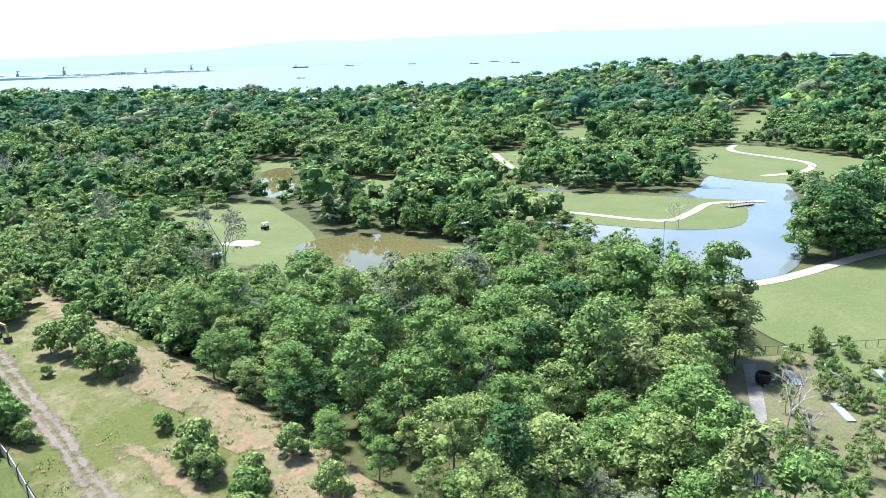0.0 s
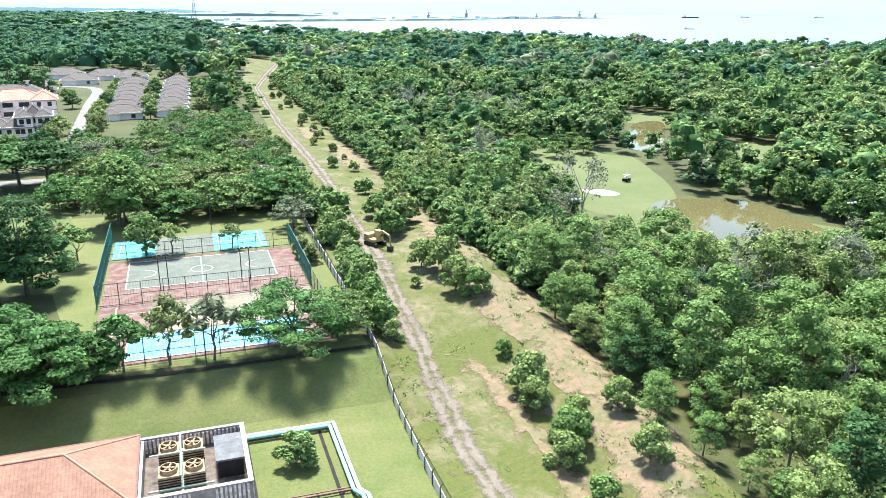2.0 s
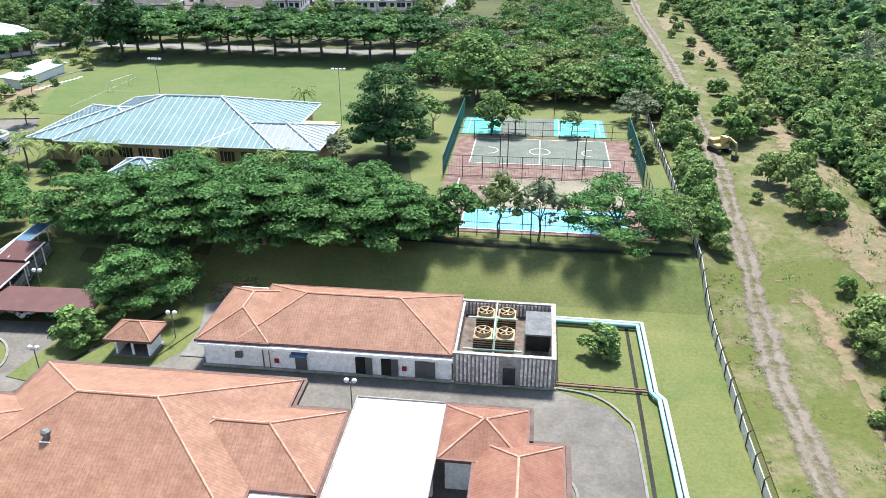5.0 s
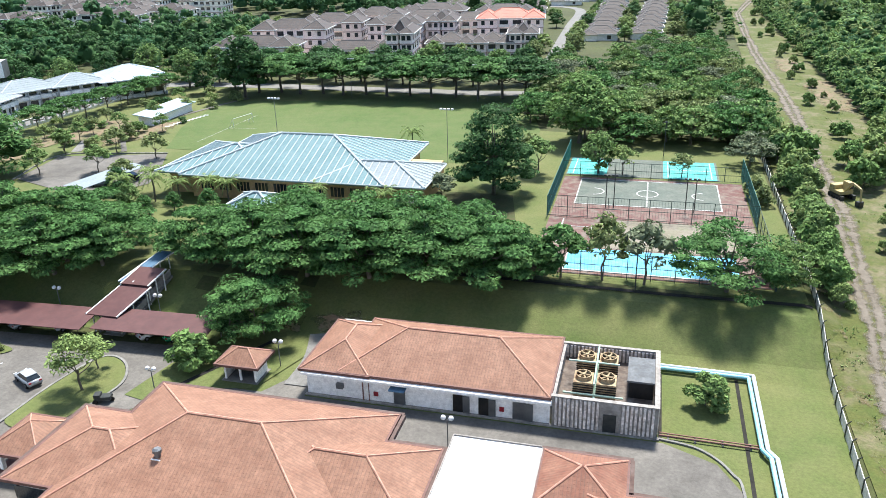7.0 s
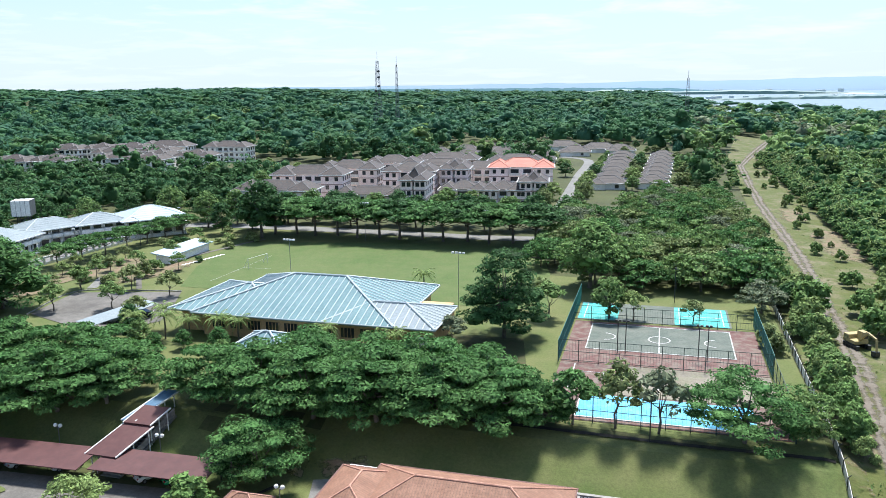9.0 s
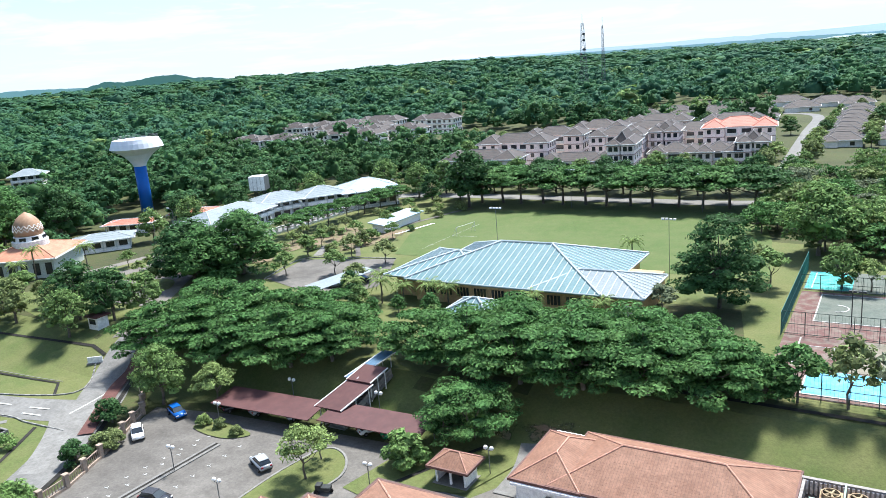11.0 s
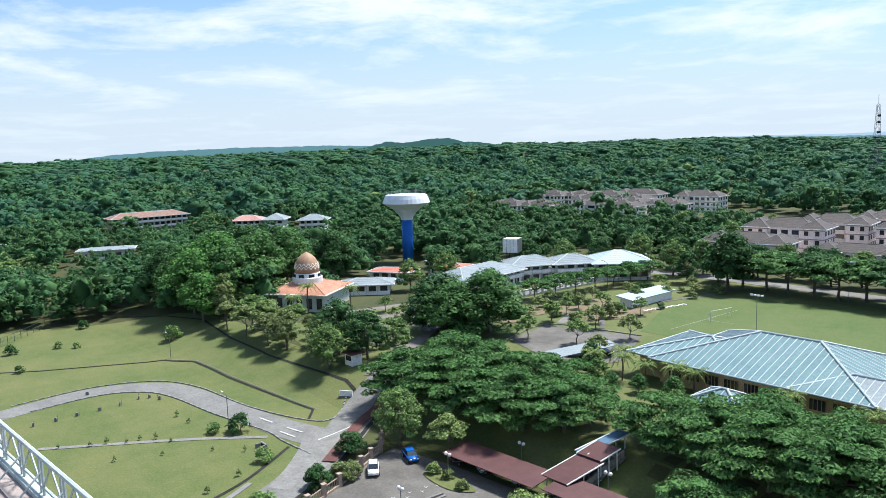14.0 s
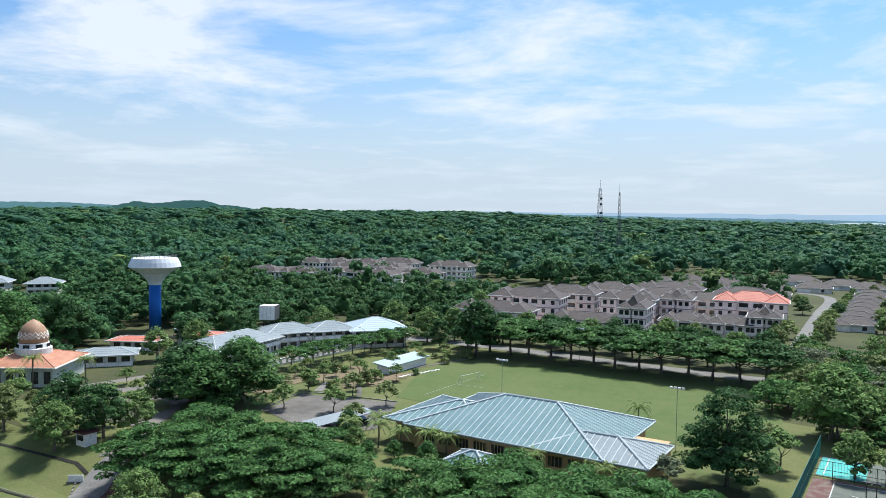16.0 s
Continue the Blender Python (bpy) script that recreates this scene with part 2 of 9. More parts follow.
M_SEA = water("sea_water", (0.13, 0.170, 0.185), 0.35, 0.25, 0.08)
M_POND = water("pond_water", (0.10, 0.09, 0.04), 0.03, 0.05, 0.5)
M_LAKE = water("lake_water", (0.110, 0.128, 0.132), 0.06, 0.05, 0.5)


def worn_edge(m, twin=False):
    """Earth that thins out raggedly towards its edge, where the ground under it shows; with twin, along two wheel ruts."""
    nt = m.node_tree
    N, L = nt.nodes.new, nt.links.new
    uv, tc = N("ShaderNodeUVMap"), N("ShaderNodeTexCoord")
    sep = N("ShaderNodeSeparateXYZ")
    L(uv.outputs[0], sep.inputs[0])
    last = sep.outputs["X"]

    def calc(op, a, b):
        n = N("ShaderNodeMath"); n.operation = op
        for i, v in enumerate((a, b)):
            if isinstance(v, float):
                n.inputs[i].default_value = v
            elif v is not None:
                L(v, n.inputs[i])
        return n.outputs[0]

    if twin:
        off = calc("ABSOLUTE", calc("SUBTRACT", calc("ABSOLUTE", calc("SUBTRACT", calc("MULTIPLY", last, 2.0), 1.0), None), 0.38), None)
        last = calc("SUBTRACT", 0.62, off)
    n1 = N("ShaderNodeTexNoise")
    n1.inputs["Scale"].default_value, n1.inputs["Detail"].default_value, n1.inputs["Roughness"].default_value = 0.55, 7.0, 0.68
    L(tc.outputs["Object"], n1.inputs["Vector"])
    patch = calc("MULTIPLY", calc("SUBTRACT", n1.outputs["Fac"], 0.5), 1.6 if twin else 3.0)
    fac = calc("MULTIPLY", calc("ADD", last, calc("ADD", patch, -0.12 if twin else -0.15)), 2.4 if twin else 1.9)
    cl = N("ShaderNodeClamp")
    L(fac, cl.inputs[0])
    L(cl.outputs[0], nt.nodes["Principled BSDF"].inputs["Alpha"])
    return m


M_TRACKEDGE = worn_edge(surface("track_sand", (0.160, 0.136, 0.108), (0.120, 0.100, 0.076), 0.35, (0.20, 0.175, 0.142), 1.4, 0.95, bump=0.8, bump_scale=2), True)
M_CUTEDGE = worn_edge(surface("bank_earth", (0.190, 0.132, 0.086), (0.150, 0.126, 0.074), 0.25, (0.092, 0.102, 0.036), 0.8, 0.95, bump=1.0, bump_scale=1.8, mix_fine=0.8, spread=(0.42, 0.56)))
M_ROADPALE = surface("pale_road", (0.185, 0.180, 0.168), (0.145, 0.140, 0.130), 0.2, (0.095, 0.091, 0.084), 0.9, 0.9)

# ---- building blocks of the script ----


def mesh_object(name, verts, faces, material, parent=None, label=""):
    me = bpy.data.meshes.new(name)
    me.from_pydata(verts, [], faces)
    for mt in (material if isinstance(material, (list, tuple)) else [material]):
        me.materials.append(mt)
    ob = new(name, me)
    if parent:
        ob.parent = parent
    if label:
        ob["label"] = label
    return ob


def part(name, bm, material, parent=None, label="", smooth=False):
    me = bpy.data.meshes.new(name)
    bmesh.ops.recalc_face_normals(bm, faces=bm.faces)
    bm.to_mesh(me)
    bm.free()
    if smooth:
        for p in me.polygons:
            p.use_smooth = True
    me.materials.append(material)
    ob = new(name, me)
    if parent:
        ob.parent = parent
    if label:
        ob["label"] = label
    return ob


def thing(name, place, label, category, group="", turn=0.0, kind=""):
    e = new(name)
    e.empty_display_size = 0.3
    e.matrix_world = pose(*place, 0, 0, turn)
    return tagged(e, label, category, group, kind)


def box(bm, x0, x1, y0, y1, z0, z1):
    v = [bm.verts.new(p) for p in ((x0, y0, z0), (x1, y0, z0), (x1, y1, z0), (x0, y1, z0), (x0, y0, z1), (x1, y0, z1), (x1, y1, z1), (x0, y1, z1))]
    for f in ((3, 2, 1, 0), (4, 5, 6, 7), (0, 1, 5, 4), (1, 2, 6, 5), (2, 3, 7, 6), (3, 0, 4, 7)):
        bm.faces.new([v[i] for i in f])
    return bm


def boxes(*rows):
    bm = bmesh.new()
    for r in rows:
        box(bm, *r)
    return bm


def rod(bm, a, b, ra, rb=None, n=8):
    """A tapered round bar from a to b."""
    rb = ra if rb is None else rb
    a, b = Vector(a), Vector(b)
    d = (b - a).normalized()
    u = d.orthogonal().normalized()
    w = d.cross(u)
    rings = []
    for c, r in ((a, ra), (b, rb)):
        rings.append([bm.verts.new(c + (u * math.cos(2 * math.pi * i / n) + w * math.sin(2 * math.pi * i / n)) * r) for i in range(n)])
    for i in range(n):
        j = (i + 1) % n
        bm.faces.new((rings[0][i], rings[0][j], rings[1][j], rings[1][i]))
    bm.faces.new(rings[0][::-1]); bm.faces.new(rings[1])
    return bm


def rods(rows, r=0.05, n=6):
    bm = bmesh.new()
    for row in rows:
        rod(bm, row[0], row[1], row[2] if len(row) > 2 else r, None, n)
    return bm


def lathe(profile, n=24, cap=True):
    """A turned form from rows of (radius, height)."""
    bm = bmesh.new()
    rings = [[bm.verts.new((r * math.cos(2 * math.pi * i / n), r * math.sin(2 * math.pi * i / n), z)) for i in range(n)] for r, z in profile]
    for a, b in zip(rings, rings[1:]):
        for i in range(n):
            j = (i + 1) % n
            bm.faces.new((a[i], a[j], b[j], b[i]))
    if cap:
        bm.faces.new(rings[0][::-1]); bm.faces.new(rings[-1])
    return bm


def prism(points, z0, z1):
    """An upright prism over a plan polygon."""
    bm = bmesh.new()
    lo = [bm.verts.new((x, y, z0)) for x, y in points]
    hi = [bm.verts.new((x, y, z1)) for x, y in points]
    n = len(points)
    bm.faces.new(lo[::-1]); bm.faces.new(hi)
    for i in range(n):
        j = (i + 1) % n
        bm.faces.new((lo[i], lo[j], hi[j], hi[i]))
    return bm


def smooth_loop(points, steps=5, closed=True):
    """A curve through the corners of a plan polygon."""
    out, n = [], len(points)
    for i in range(n if closed else n - 1):
        p = [np.array(points[(i + k) % n] if closed else points[min(max(i + k, 0), n - 1)], float) for k in (-1, 0, 1, 2)]
        for s in range(steps):
            t = s / steps
            q = 0.5 * (2 * p[1] + (p[2] - p[0]) * t + (2 * p[0] - 5 * p[1] + 4 * p[2] - p[3]) * t * t + (3 * p[1] - p[0] - 3 * p[2] + p[3]) * t ** 3)
            out.append((q[0], q[1]))
    if not closed:
        out.append(tuple(points[-1]))
    return out


# ---- the lie of the land ----


def sst(a, b, v):
    t = np.clip((np.asarray(v, float) - a) / (np.asarray(b, float) - np.asarray(a, float)), 0, 1)
    return t * t * (3 - 2 * t)


def coast(azimuth):
    return np.interp(azimuth, [-4, 0, 3, 10, 25, 45, 60, 80, 110], [4000, 2300, 1350, 1150, 1000, 900, 1050, 1250, 1400])


def gz(x, y):
    """The height of the ground: the school's terrace, the bank beside the track, wooded hills and the shore."""
    x, y = np.asarray(x, float), np.asarray(y, float)
    foot = np.interp(x, [-300, -160, -125, -110, -60, -40, 25], [62, 58, 70, 76, 76, 80.5, 81])
    foot = np.interp(x, [22, 27], [0, 1]) * (60 - foot) + foot
    wide = np.interp(x, [-300, -160, -125, -110, 22, 27], [34, 30, 16, 12, 12, 62])
    z = 4.0 * sst(foot, foot + wide, y) * (1 - sst(42, 80, x))
    z = z + 2.2 * np.exp(-((x - 46) / 5.0) ** 2) * sst(38, 60, y) * (1 - sst(120, 160, y))
    d = np.hypot(x, y)
    a = np.degrees(np.arctan2(x, y))
    w = np.interp(a, [-180, -110, -90, -78, -66, -56, -47, -41, -35, -30, -24, -20, -12, -6, 0, 3], [0, 0, 0.54, 0.58, 0.68, 0.76, 0.84, 0.82, 0.82, 0.82, 0.60, 0.42, 0.28, 0.15, 0.05, 0])
    z = z + 31 * w * sst(380, 1500, d)
    z = z + 8 * w * np.exp(-((a + 28) / 3.5) ** 2) * sst(500, 900, d) * (1 - sst(1000, 1500, d))
    z = z + 6.5 * w * sst(560, 900, d) * 0.6 * (np.sin(x / 47 + 1.3 * np.sin(y / 90)) * np.sin(y / 59 + 0.8) + 0.6 * np.sin(x / 23 + y / 31))
    shore = np.interp(a, [-10, 0, 20, 37, 45, 53, 61, 68, 90], [0, 2, 2, -1, 1, 7, 16, 18, 18])
    z = z + shore * sst(420, 780, d) * (1 - sst(1500, 1700, d))
    z = z - (14 + shore) * sst(coast(a) - 60, coast(a) + 30, d) * (np.abs(a - 60) < 64) * (1 - sst(1500, 1700, d)) - 14 * sst(1500, 1700, d) * (np.abs(a - 60) < 64) * (d > coast(a))
    return z


def gz1(x, y):
    return float(gz(x, y))


def graded(lo, hi, step, far):
    """Grid lines: even steps from lo to hi, then ever wider ones out to far."""
    mid = list(np.arange(lo, hi + step / 2, step))
    out, s, v = [], step, mid[-1]
    while v < far:
        s *= 1.12; v += s; out.append(min(v, far))
    pre, s, v = [], step, lo
    while v > -far:
        s *= 1.12; v -= s; pre.append(max(v, -far))
    return np.array(pre[::-1] + mid + out)


GRID_X, GRID_Y = graded(-280, 330, 3.5, 4850), graded(10, 330, 3.5, 4850)
GRID_Z = gz(*np.meshgrid(GRID_X, GRID_Y))


def on_mesh(x, y):
    """The height of the ground as it is built, between its grid lines."""
    i = min(max(int(np.searchsorted(GRID_X, x)) - 1, 0), len(GRID_X) - 2)
    j = min(max(int(np.searchsorted(GRID_Y, y)) - 1, 0), len(GRID_Y) - 2)
    u = (x - GRID_X[i]) / (GRID_X[i + 1] - GRID_X[i])
    v = (y - GRID_Y[j]) / (GRID_Y[j + 1] - GRID_Y[j])
    z = GRID_Z
    return float((z[j, i] * (1 - u) + z[j, i + 1] * u) * (1 - v) + (z[j + 1, i] * (1 - u) + z[j + 1, i + 1] * u) * v)


def build_ground():
    X, Y = np.meshgrid(GRID_X, GRID_Y)
    nx, ny = len(GRID_X), len(GRID_Y)
    verts = np.stack([X.ravel(), Y.ravel(), GRID_Z.ravel()], 1)
    i = np.arange(nx * ny).reshape(ny, nx)
    faces = np.stack([i[:-1, :-1].ravel(), i[:-1, 1:].ravel(), i[1:, 1:].ravel(), i[1:, :-1].ravel()], 1)
    ob = mesh_object("ground", verts.tolist(), faces.tolist(), M_ROUGH)
    for p in ob.data.polygons:
        p.use_smooth = True
    return tagged(ob, "dark green and brown rough ground under the woods", "ground", kind="structure")


def drape(name, points, material, label, category, lift=0.04, closed_steps=5, step=4.0, smooth=True, kind="structure", ragged=0.0):
    """A sheet of other ground, laid over the land inside a plan polygon."""
    loop = smooth_loop(points, closed_steps) if smooth else points
    if ragged:
        loop = [(x + ragged * noise.noise((x * 0.6, y * 0.6, 1.0)) * 2, y + ragged * noise.noise((x * 0.6, y * 0.6, 7.0)) * 2) for x, y in loop]
    bm = bmesh.new()
    vs = [bm.verts.new((x, y, 0)) for x, y in loop]
    bm.faces.new(vs)
    lo, hi = np.min(np.array(loop), 0), np.max(np.array(loop), 0)
    for axis in (0, 1):
        lines = GRID_X if axis == 0 else GRID_Y
        for c in lines[(lines > lo[axis] + 0.01) & (lines < hi[axis] - 0.01)] if step < 100 else ():
            co, no = [0, 0, 0], [0, 0, 0]
            co[axis], no[axis] = c, 1
            bmesh.ops.bisect_plane(bm, geom=bm.verts[:] + bm.edges[:] + bm.faces[:], plane_co=co, plane_no=no)
    for v in bm.verts:
        v.co.z = on_mesh(v.co.x, v.co.y) + lift
    me = bpy.data.meshes.new(name)
    bmesh.ops.recalc_face_normals(bm, faces=bm.faces)
    bm.to_mesh(me); bm.free()
    if me.polygons and sum(p.normal.z for p in me.polygons) < 0:
        me.flip_normals()
    me.materials.append(material)
    edge = set()
    uses = {}
    for p in me.polygons:
        for k in p.edge_keys:
            uses[k] = uses.get(k, 0) + 1
    for k, c in uses.items():
        if c == 1:
            edge.update(k)
    uv = me.uv_layers.new(name="edge")
    for lp in me.loops:
        uv.data[lp.index].uv = (0.0 if lp.vertex_index in edge else 1.0, 0.0)
    return tagged(new(name, me), label, category, kind=kind)


def ribbon(name, line, width, material, label, category, lift=0.06, thick=0.0, steps=6, kind="structure", smooth=True, parent=None, zfun=None):
    """A strip of even width (a road, a kerb, a drain) along a line over the land."""
    zf = zfun or on_mesh
    pts = smooth_loop(line, steps, closed=False) if smooth else line
    dense = [pts[0]]
    for p in pts[1:]:
        q = dense[-1]
        n = max(1, int(math.dist(p, q) / 1.2))
        dense += [(q[0] + (p[0] - q[0]) * k / n, q[1] + (p[1] - q[1]) * k / n) for k in range(1, n + 1)]
    P = np.array(dense)
    T = np.gradient(P, axis=0)
    T /= np.linalg.norm(T, axis=1)[:, None]
    Nn = np.stack([-T[:, 1], T[:, 0]], 1)
    w = np.interp(np.linspace(0, 1, len(P)), np.linspace(0, 1, len(width)), width) if isinstance(width, (list, tuple)) else np.full(len(P), width)
    verts, faces = [], []
    cols = (-0.5, 0, 0.5)
    for k in range(len(P)):
        for c in cols:
            x, y = P[k] + Nn[k] * w[k] * c
            verts.append((x, y, zf(x, y) + lift + thick))
    m = len(cols)
    for k in range(len(P) - 1):
        for c in range(m - 1):
            a = k * m + c
            faces.append((a + 1, a, a + m, a + m + 1))
    if thick:
        base = len(verts)
        for k in range(len(P)):
            for c in (-0.5, 0.5):
                x, y = P[k] + Nn[k] * w[k] * c
                verts.append((x, y, zf(x, y) - 0.1))
        for k in range(len(P) - 1):
            faces.append((k * m, base + 2 * k, base + 2 * k + 2, (k + 1) * m))
            faces.append((k * m + m - 1, (k + 1) * m + m - 1, base + 2 * k + 3, base + 2 * k + 1))
    ob = mesh_object(name, verts, faces, material, parent)
    if not thick:
        uv = ob.data.uv_layers.new(name="across")
        for lp in ob.data.loops:
            uv.data[lp.index].uv = ((lp.vertex_index % m) / (m - 1), 0.0)
    return tagged(ob, label, category, kind=kind)


build_ground()

# ---- ground of the place ----
drape("lawn", [(-57, 40), (-57, 76), (-45, 82), (-45, 92.5), (-16, 93), (22, 93), (22, 40)], M_LAWN, "mown green lawn on a gentle slope behind the plant house", "lawn", smooth=False)
drape("lawn", [(-124, 78), (-98, 70), (-86, 75), (-50, 75.5), (-45, 80), (-45, 128), (-22, 128), (-15, 95), (22, 93.2), (22, 170), (-30, 176), (-30, 206), (-38, 216), (-150, 216), (-158, 130), (-175, 90)], M_LAWN, "green lawn of the upper terrace, worn under the trees", "lawn", smooth=False, lift=0.03)
drape("sports_field", [(-104, 146), (-20, 146), (-24, 176), (-31, 205), (-74, 203), (-118, 195), (-112, 165)], M_FIELD, "wide mown playing field with faint white lines", "sports field", smooth=False, lift=0.08)
drape("lawn", [(-240, 30), (-215, 80), (-160, 84), (-128, 80), (-113, 70), (-95, 52), (-86, 34), (-90, 10), (-200, 5)], M_LAWN, "sloping grass bank and lawn round the loop road", "lawn", lift=0.05)
drape("dirt_corridor", [(22.5, 30), (22.5, 100), (23.5, 140), (25, 200), (31, 300), (36, 470), (60, 690), (98, 690), (62, 470), (62, 263), (60, 200), (52, 146), (52, 114), (49, 80), (50, 30)], M_WEED, "weedy yellow-green clearing along the dirt track", "ground", lift=0.14, smooth=False)
TRACK = [(27, 30), (27, 61), (27.4, 77), (29.2, 102), (32, 144), (35, 214), (36, 312), (41, 435), (70, 600), (89, 692)]
RUTS = np.random.default_rng(17)


def rut_line(dx):
    """The track's line, shifted aside and wandering a little."""
    return [(x + dx + 0.45 * noise.noise((y / 11, dx, 2.0)), y) for x, y in smooth_loop(TRACK[:8], 9, closed=False)]


def rut_widths(lo, hi, n, far):
    return [float(v) for v in np.linspace(1, far, n) * RUTS.uniform(lo, hi, n)]


ribbon("dirt_track", rut_line(0.0), rut_widths(3.0, 4.6, 60, 1.25), M_TRACKEDGE, "rutted sandy dirt track with weeds along its middle", "track", lift=0.26, steps=2)
ribbon("dirt_track", TRACK[7:], [4, 5, 6, 7, 7, 8], M_TRACKEDGE, "far end of the sandy dirt track", "track", lift=0.25)
for pts in ([(38, 54), (41, 70), (41.5, 90), (39, 105), (45, 115), (51, 97), (50, 58)], [(39, 124), (43, 140), (45, 162), (53, 158), (53, 132), (46, 118)], [(42, 212), (43, 244), (52, 250), (56, 226), (50, 206)], [(45, 154), (46, 180), (52, 182), (54, 158)], [(38, 262), (40, 285), (46, 290), (47, 266)], [(58, 480), (68, 545), (80, 535), (70, 465)], [(28, 45), (33, 60), (34, 75), (31, 90), (37, 84), (38, 62), (34, 44)], [(22.8, 60), (23, 95), (24.6, 100), (25, 75), (24.5, 58)]):
    drape("earth_bank", pts, M_CUTEDGE, "bare orange earth on the bank beside the track", "earth bank", lift=0.2, closed_steps=10, ragged=1.3)

GOLF = dict(category="fairway", lift=0.05)
drape("fairway", [(108, 265), (140, 230), (133, 192), (121, 165), (110, 155), (95, 140), (78, 140), (98, 183), (104, 220)], M_FAIRWAY, "pale green golf fairway beside the pond", **GOLF)
drape("fairway", [(174, 232), (190, 228), (206, 218), (183, 195), (161, 191), (170, 211)], M_FAIRWAY, "pale green golf fairway between trees", **GOLF)
drape("fairway", [(100, 148), (120, 150), (140, 128), (146, 112), (128, 108), (100, 126)], M_FAIRWAY, "pale grass round the small pond", category="fairway", lift=0.04)
drape("fairway", [(196, 174), (212, 164), (234, 112), (236, 97), (205, 84), (189, 96), (179, 123), (172, 150)], M_FAIRWAY, "pale green golf fairway on a spit in the lake", category="fairway", lift=0.16)
drape("fairway", [(356, 175), (378, 151), (354, 92), (313, 82), (285, 90), (277, 110), (283, 132), (314, 155)], M_FAIRWAY, "pale green golf fairway across the lake", category="fairway", lift=0.16)
drape("fairway", [(150, 62), (165, 57), (230, 40), (260, 10), (120, 10), (122, 37), (133, 54)], M_FAIRWAY, "broad pale green golf fairway", category="fairway", lift=0.14)
drape("fairway", [(279, 240), (307, 236), (251, 199), (230, 194)], M_FAIRWAY, "distant strip of golf fairway", **GOLF)
drape("fairway", [(388, 280), (400, 262), (340, 224), (344, 241)], M_FAIRWAY, "distant strip of golf fairway", **GOLF)
drape("fairway", [(463, 200), (530, 206), (440, 170), (378, 161)], M_FAIRWAY, "distant strip of golf fairway", **GOLF)
drape("fairway", [(195, 310), (217, 306), (197, 276), (181, 287)], M_FAIRWAY, "distant strip of golf fairway", **GOLF)
drape("pond", [(110, 160), (122, 163), (136, 155), (136, 139), (132, 122), (119, 129), (104, 131), (102, 142)], M_POND, "still brown pond with reflections of the trees", "pond", lift=0.09)
drape("pond", [(182, 282), (195, 280), (157, 227), (150, 238)], M_POND, "still narrow pond crossed by a low footbridge", "pond", lift=0.09)
drape("lake", [(222, 166), (222, 138), (240, 118), (279, 128), (292, 121), (280, 100), (240, 80), (208, 66), (164, 57), (142, 70), (160, 96), (172, 124), (200, 150)], M_LAKE, "calm grey-blue lake mirroring the sky", "lake", lift=0.10)
drape("bunker", [(101, 180), (107, 179), (109, 173), (104, 172)], M_SAND, "small pale sand bunker in the fairway", "bunker", lift=0.12)
drape("bunker", [(360, 240), (368, 238), (362, 230), (354, 232)], M_SAND, "small pale sand bunker in the fairway", "bunker", lift=0.12)
ribbon("cart_path", [(172, 152), (177, 149), (190, 131), (196, 104), (211, 102), (227, 104), (235, 99), (242, 92)], 2.6, M_SANDPATH, "narrow pale cart path winding over the golf course", "path", lift=0.22)
ribbon("cart_path", [(128, 72), (137, 68), (154, 59), (165, 55), (197, 47), (240, 30)], 3.0, M_SANDPATH, "narrow pale cart path winding over the golf course", "path", lift=0.22)
ribbon("cart_path", [(290, 112), (310, 104), (335, 112), (352, 150), (375, 160)], 3.0, M_SANDPATH, "narrow pale cart path winding over the golf course", "path", lift=0.24)
ribbon("cart_path", [(248, 196), (262, 214), (285, 240)], 3.0, M_SANDPATH, "narrow pale cart path winding over the golf course", "path", lift=0.22)
drape("garden_soil", [(112, 46), (133, 30), (128, 8), (60, 8), (72, 29), (92, 38)], surface("garden_earth", (0.132, 0.105, 0.078), (0.090, 0.090, 0.045), 0.22, (0.090, 0.114, 0.036), 0.8, 0.95, bump=0.8, bump_scale=2, mix_fine=0.8), "bare brown soil of a fenced plant garden", "garden", lift=0.09, smooth=False)
ribbon("garden_lane", [(112, 43), (96, 35), (86, 32), (70, 25), (50, 20)], 2.0, M_ROADPALE, "narrow grey concrete lane through the garden", "lane", lift=0.18)

drape("worn_earth", [(-46, 81), (-42, 83.5), (-35, 85), (-33, 83), (-39, 80.2)], M_CUTEDGE, "bare brown earth on the slope under the trees", "earth", lift=0.12, closed_steps=8, ragged=0.8)
ribbon("service_lane", [(-36.6, 68), (-36.8, 74), (-38.5, 80)], 3.0, M_ROADPALE, "short concrete service lane beside the plant house", "lane", lift=0.2)
# roads and yards of the school
drape("car_park", [(-86, 30), (-89, 50), (-95, 64), (-96.5, 69), (-84, 71.5), (-52, 73.5), (-51, 62), (-58, 52), (-62, 30)], M_ASPHALT, "worn grey asphalt car park with faded bays", "car park", lift=0.10, smooth=False)
drape("yard", [(-62, 30), (-58, 52), (-51, 60), (-50, 66), (-40, 66), (-33, 78), (-31, 78), (-34.8, 66.3), (4, 66.3), (9, 64), (11.2, 60), (11.4, 40), (11, 30)], M_ASPHALT, "worn grey asphalt yard between the school buildings", "yard", lift=0.10, smooth=False)
ribbon("entrance_road", [(-122, 100), (-118, 80), (-107, 66), (-98, 54), (-90, 38), (-84, 20), (-80, 0)], [7, 7, 8, 7, 6.5, 6.5, 6.5], M_ROADPALE, "grey asphalt road that climbs to the gate", "road", lift=0.12)
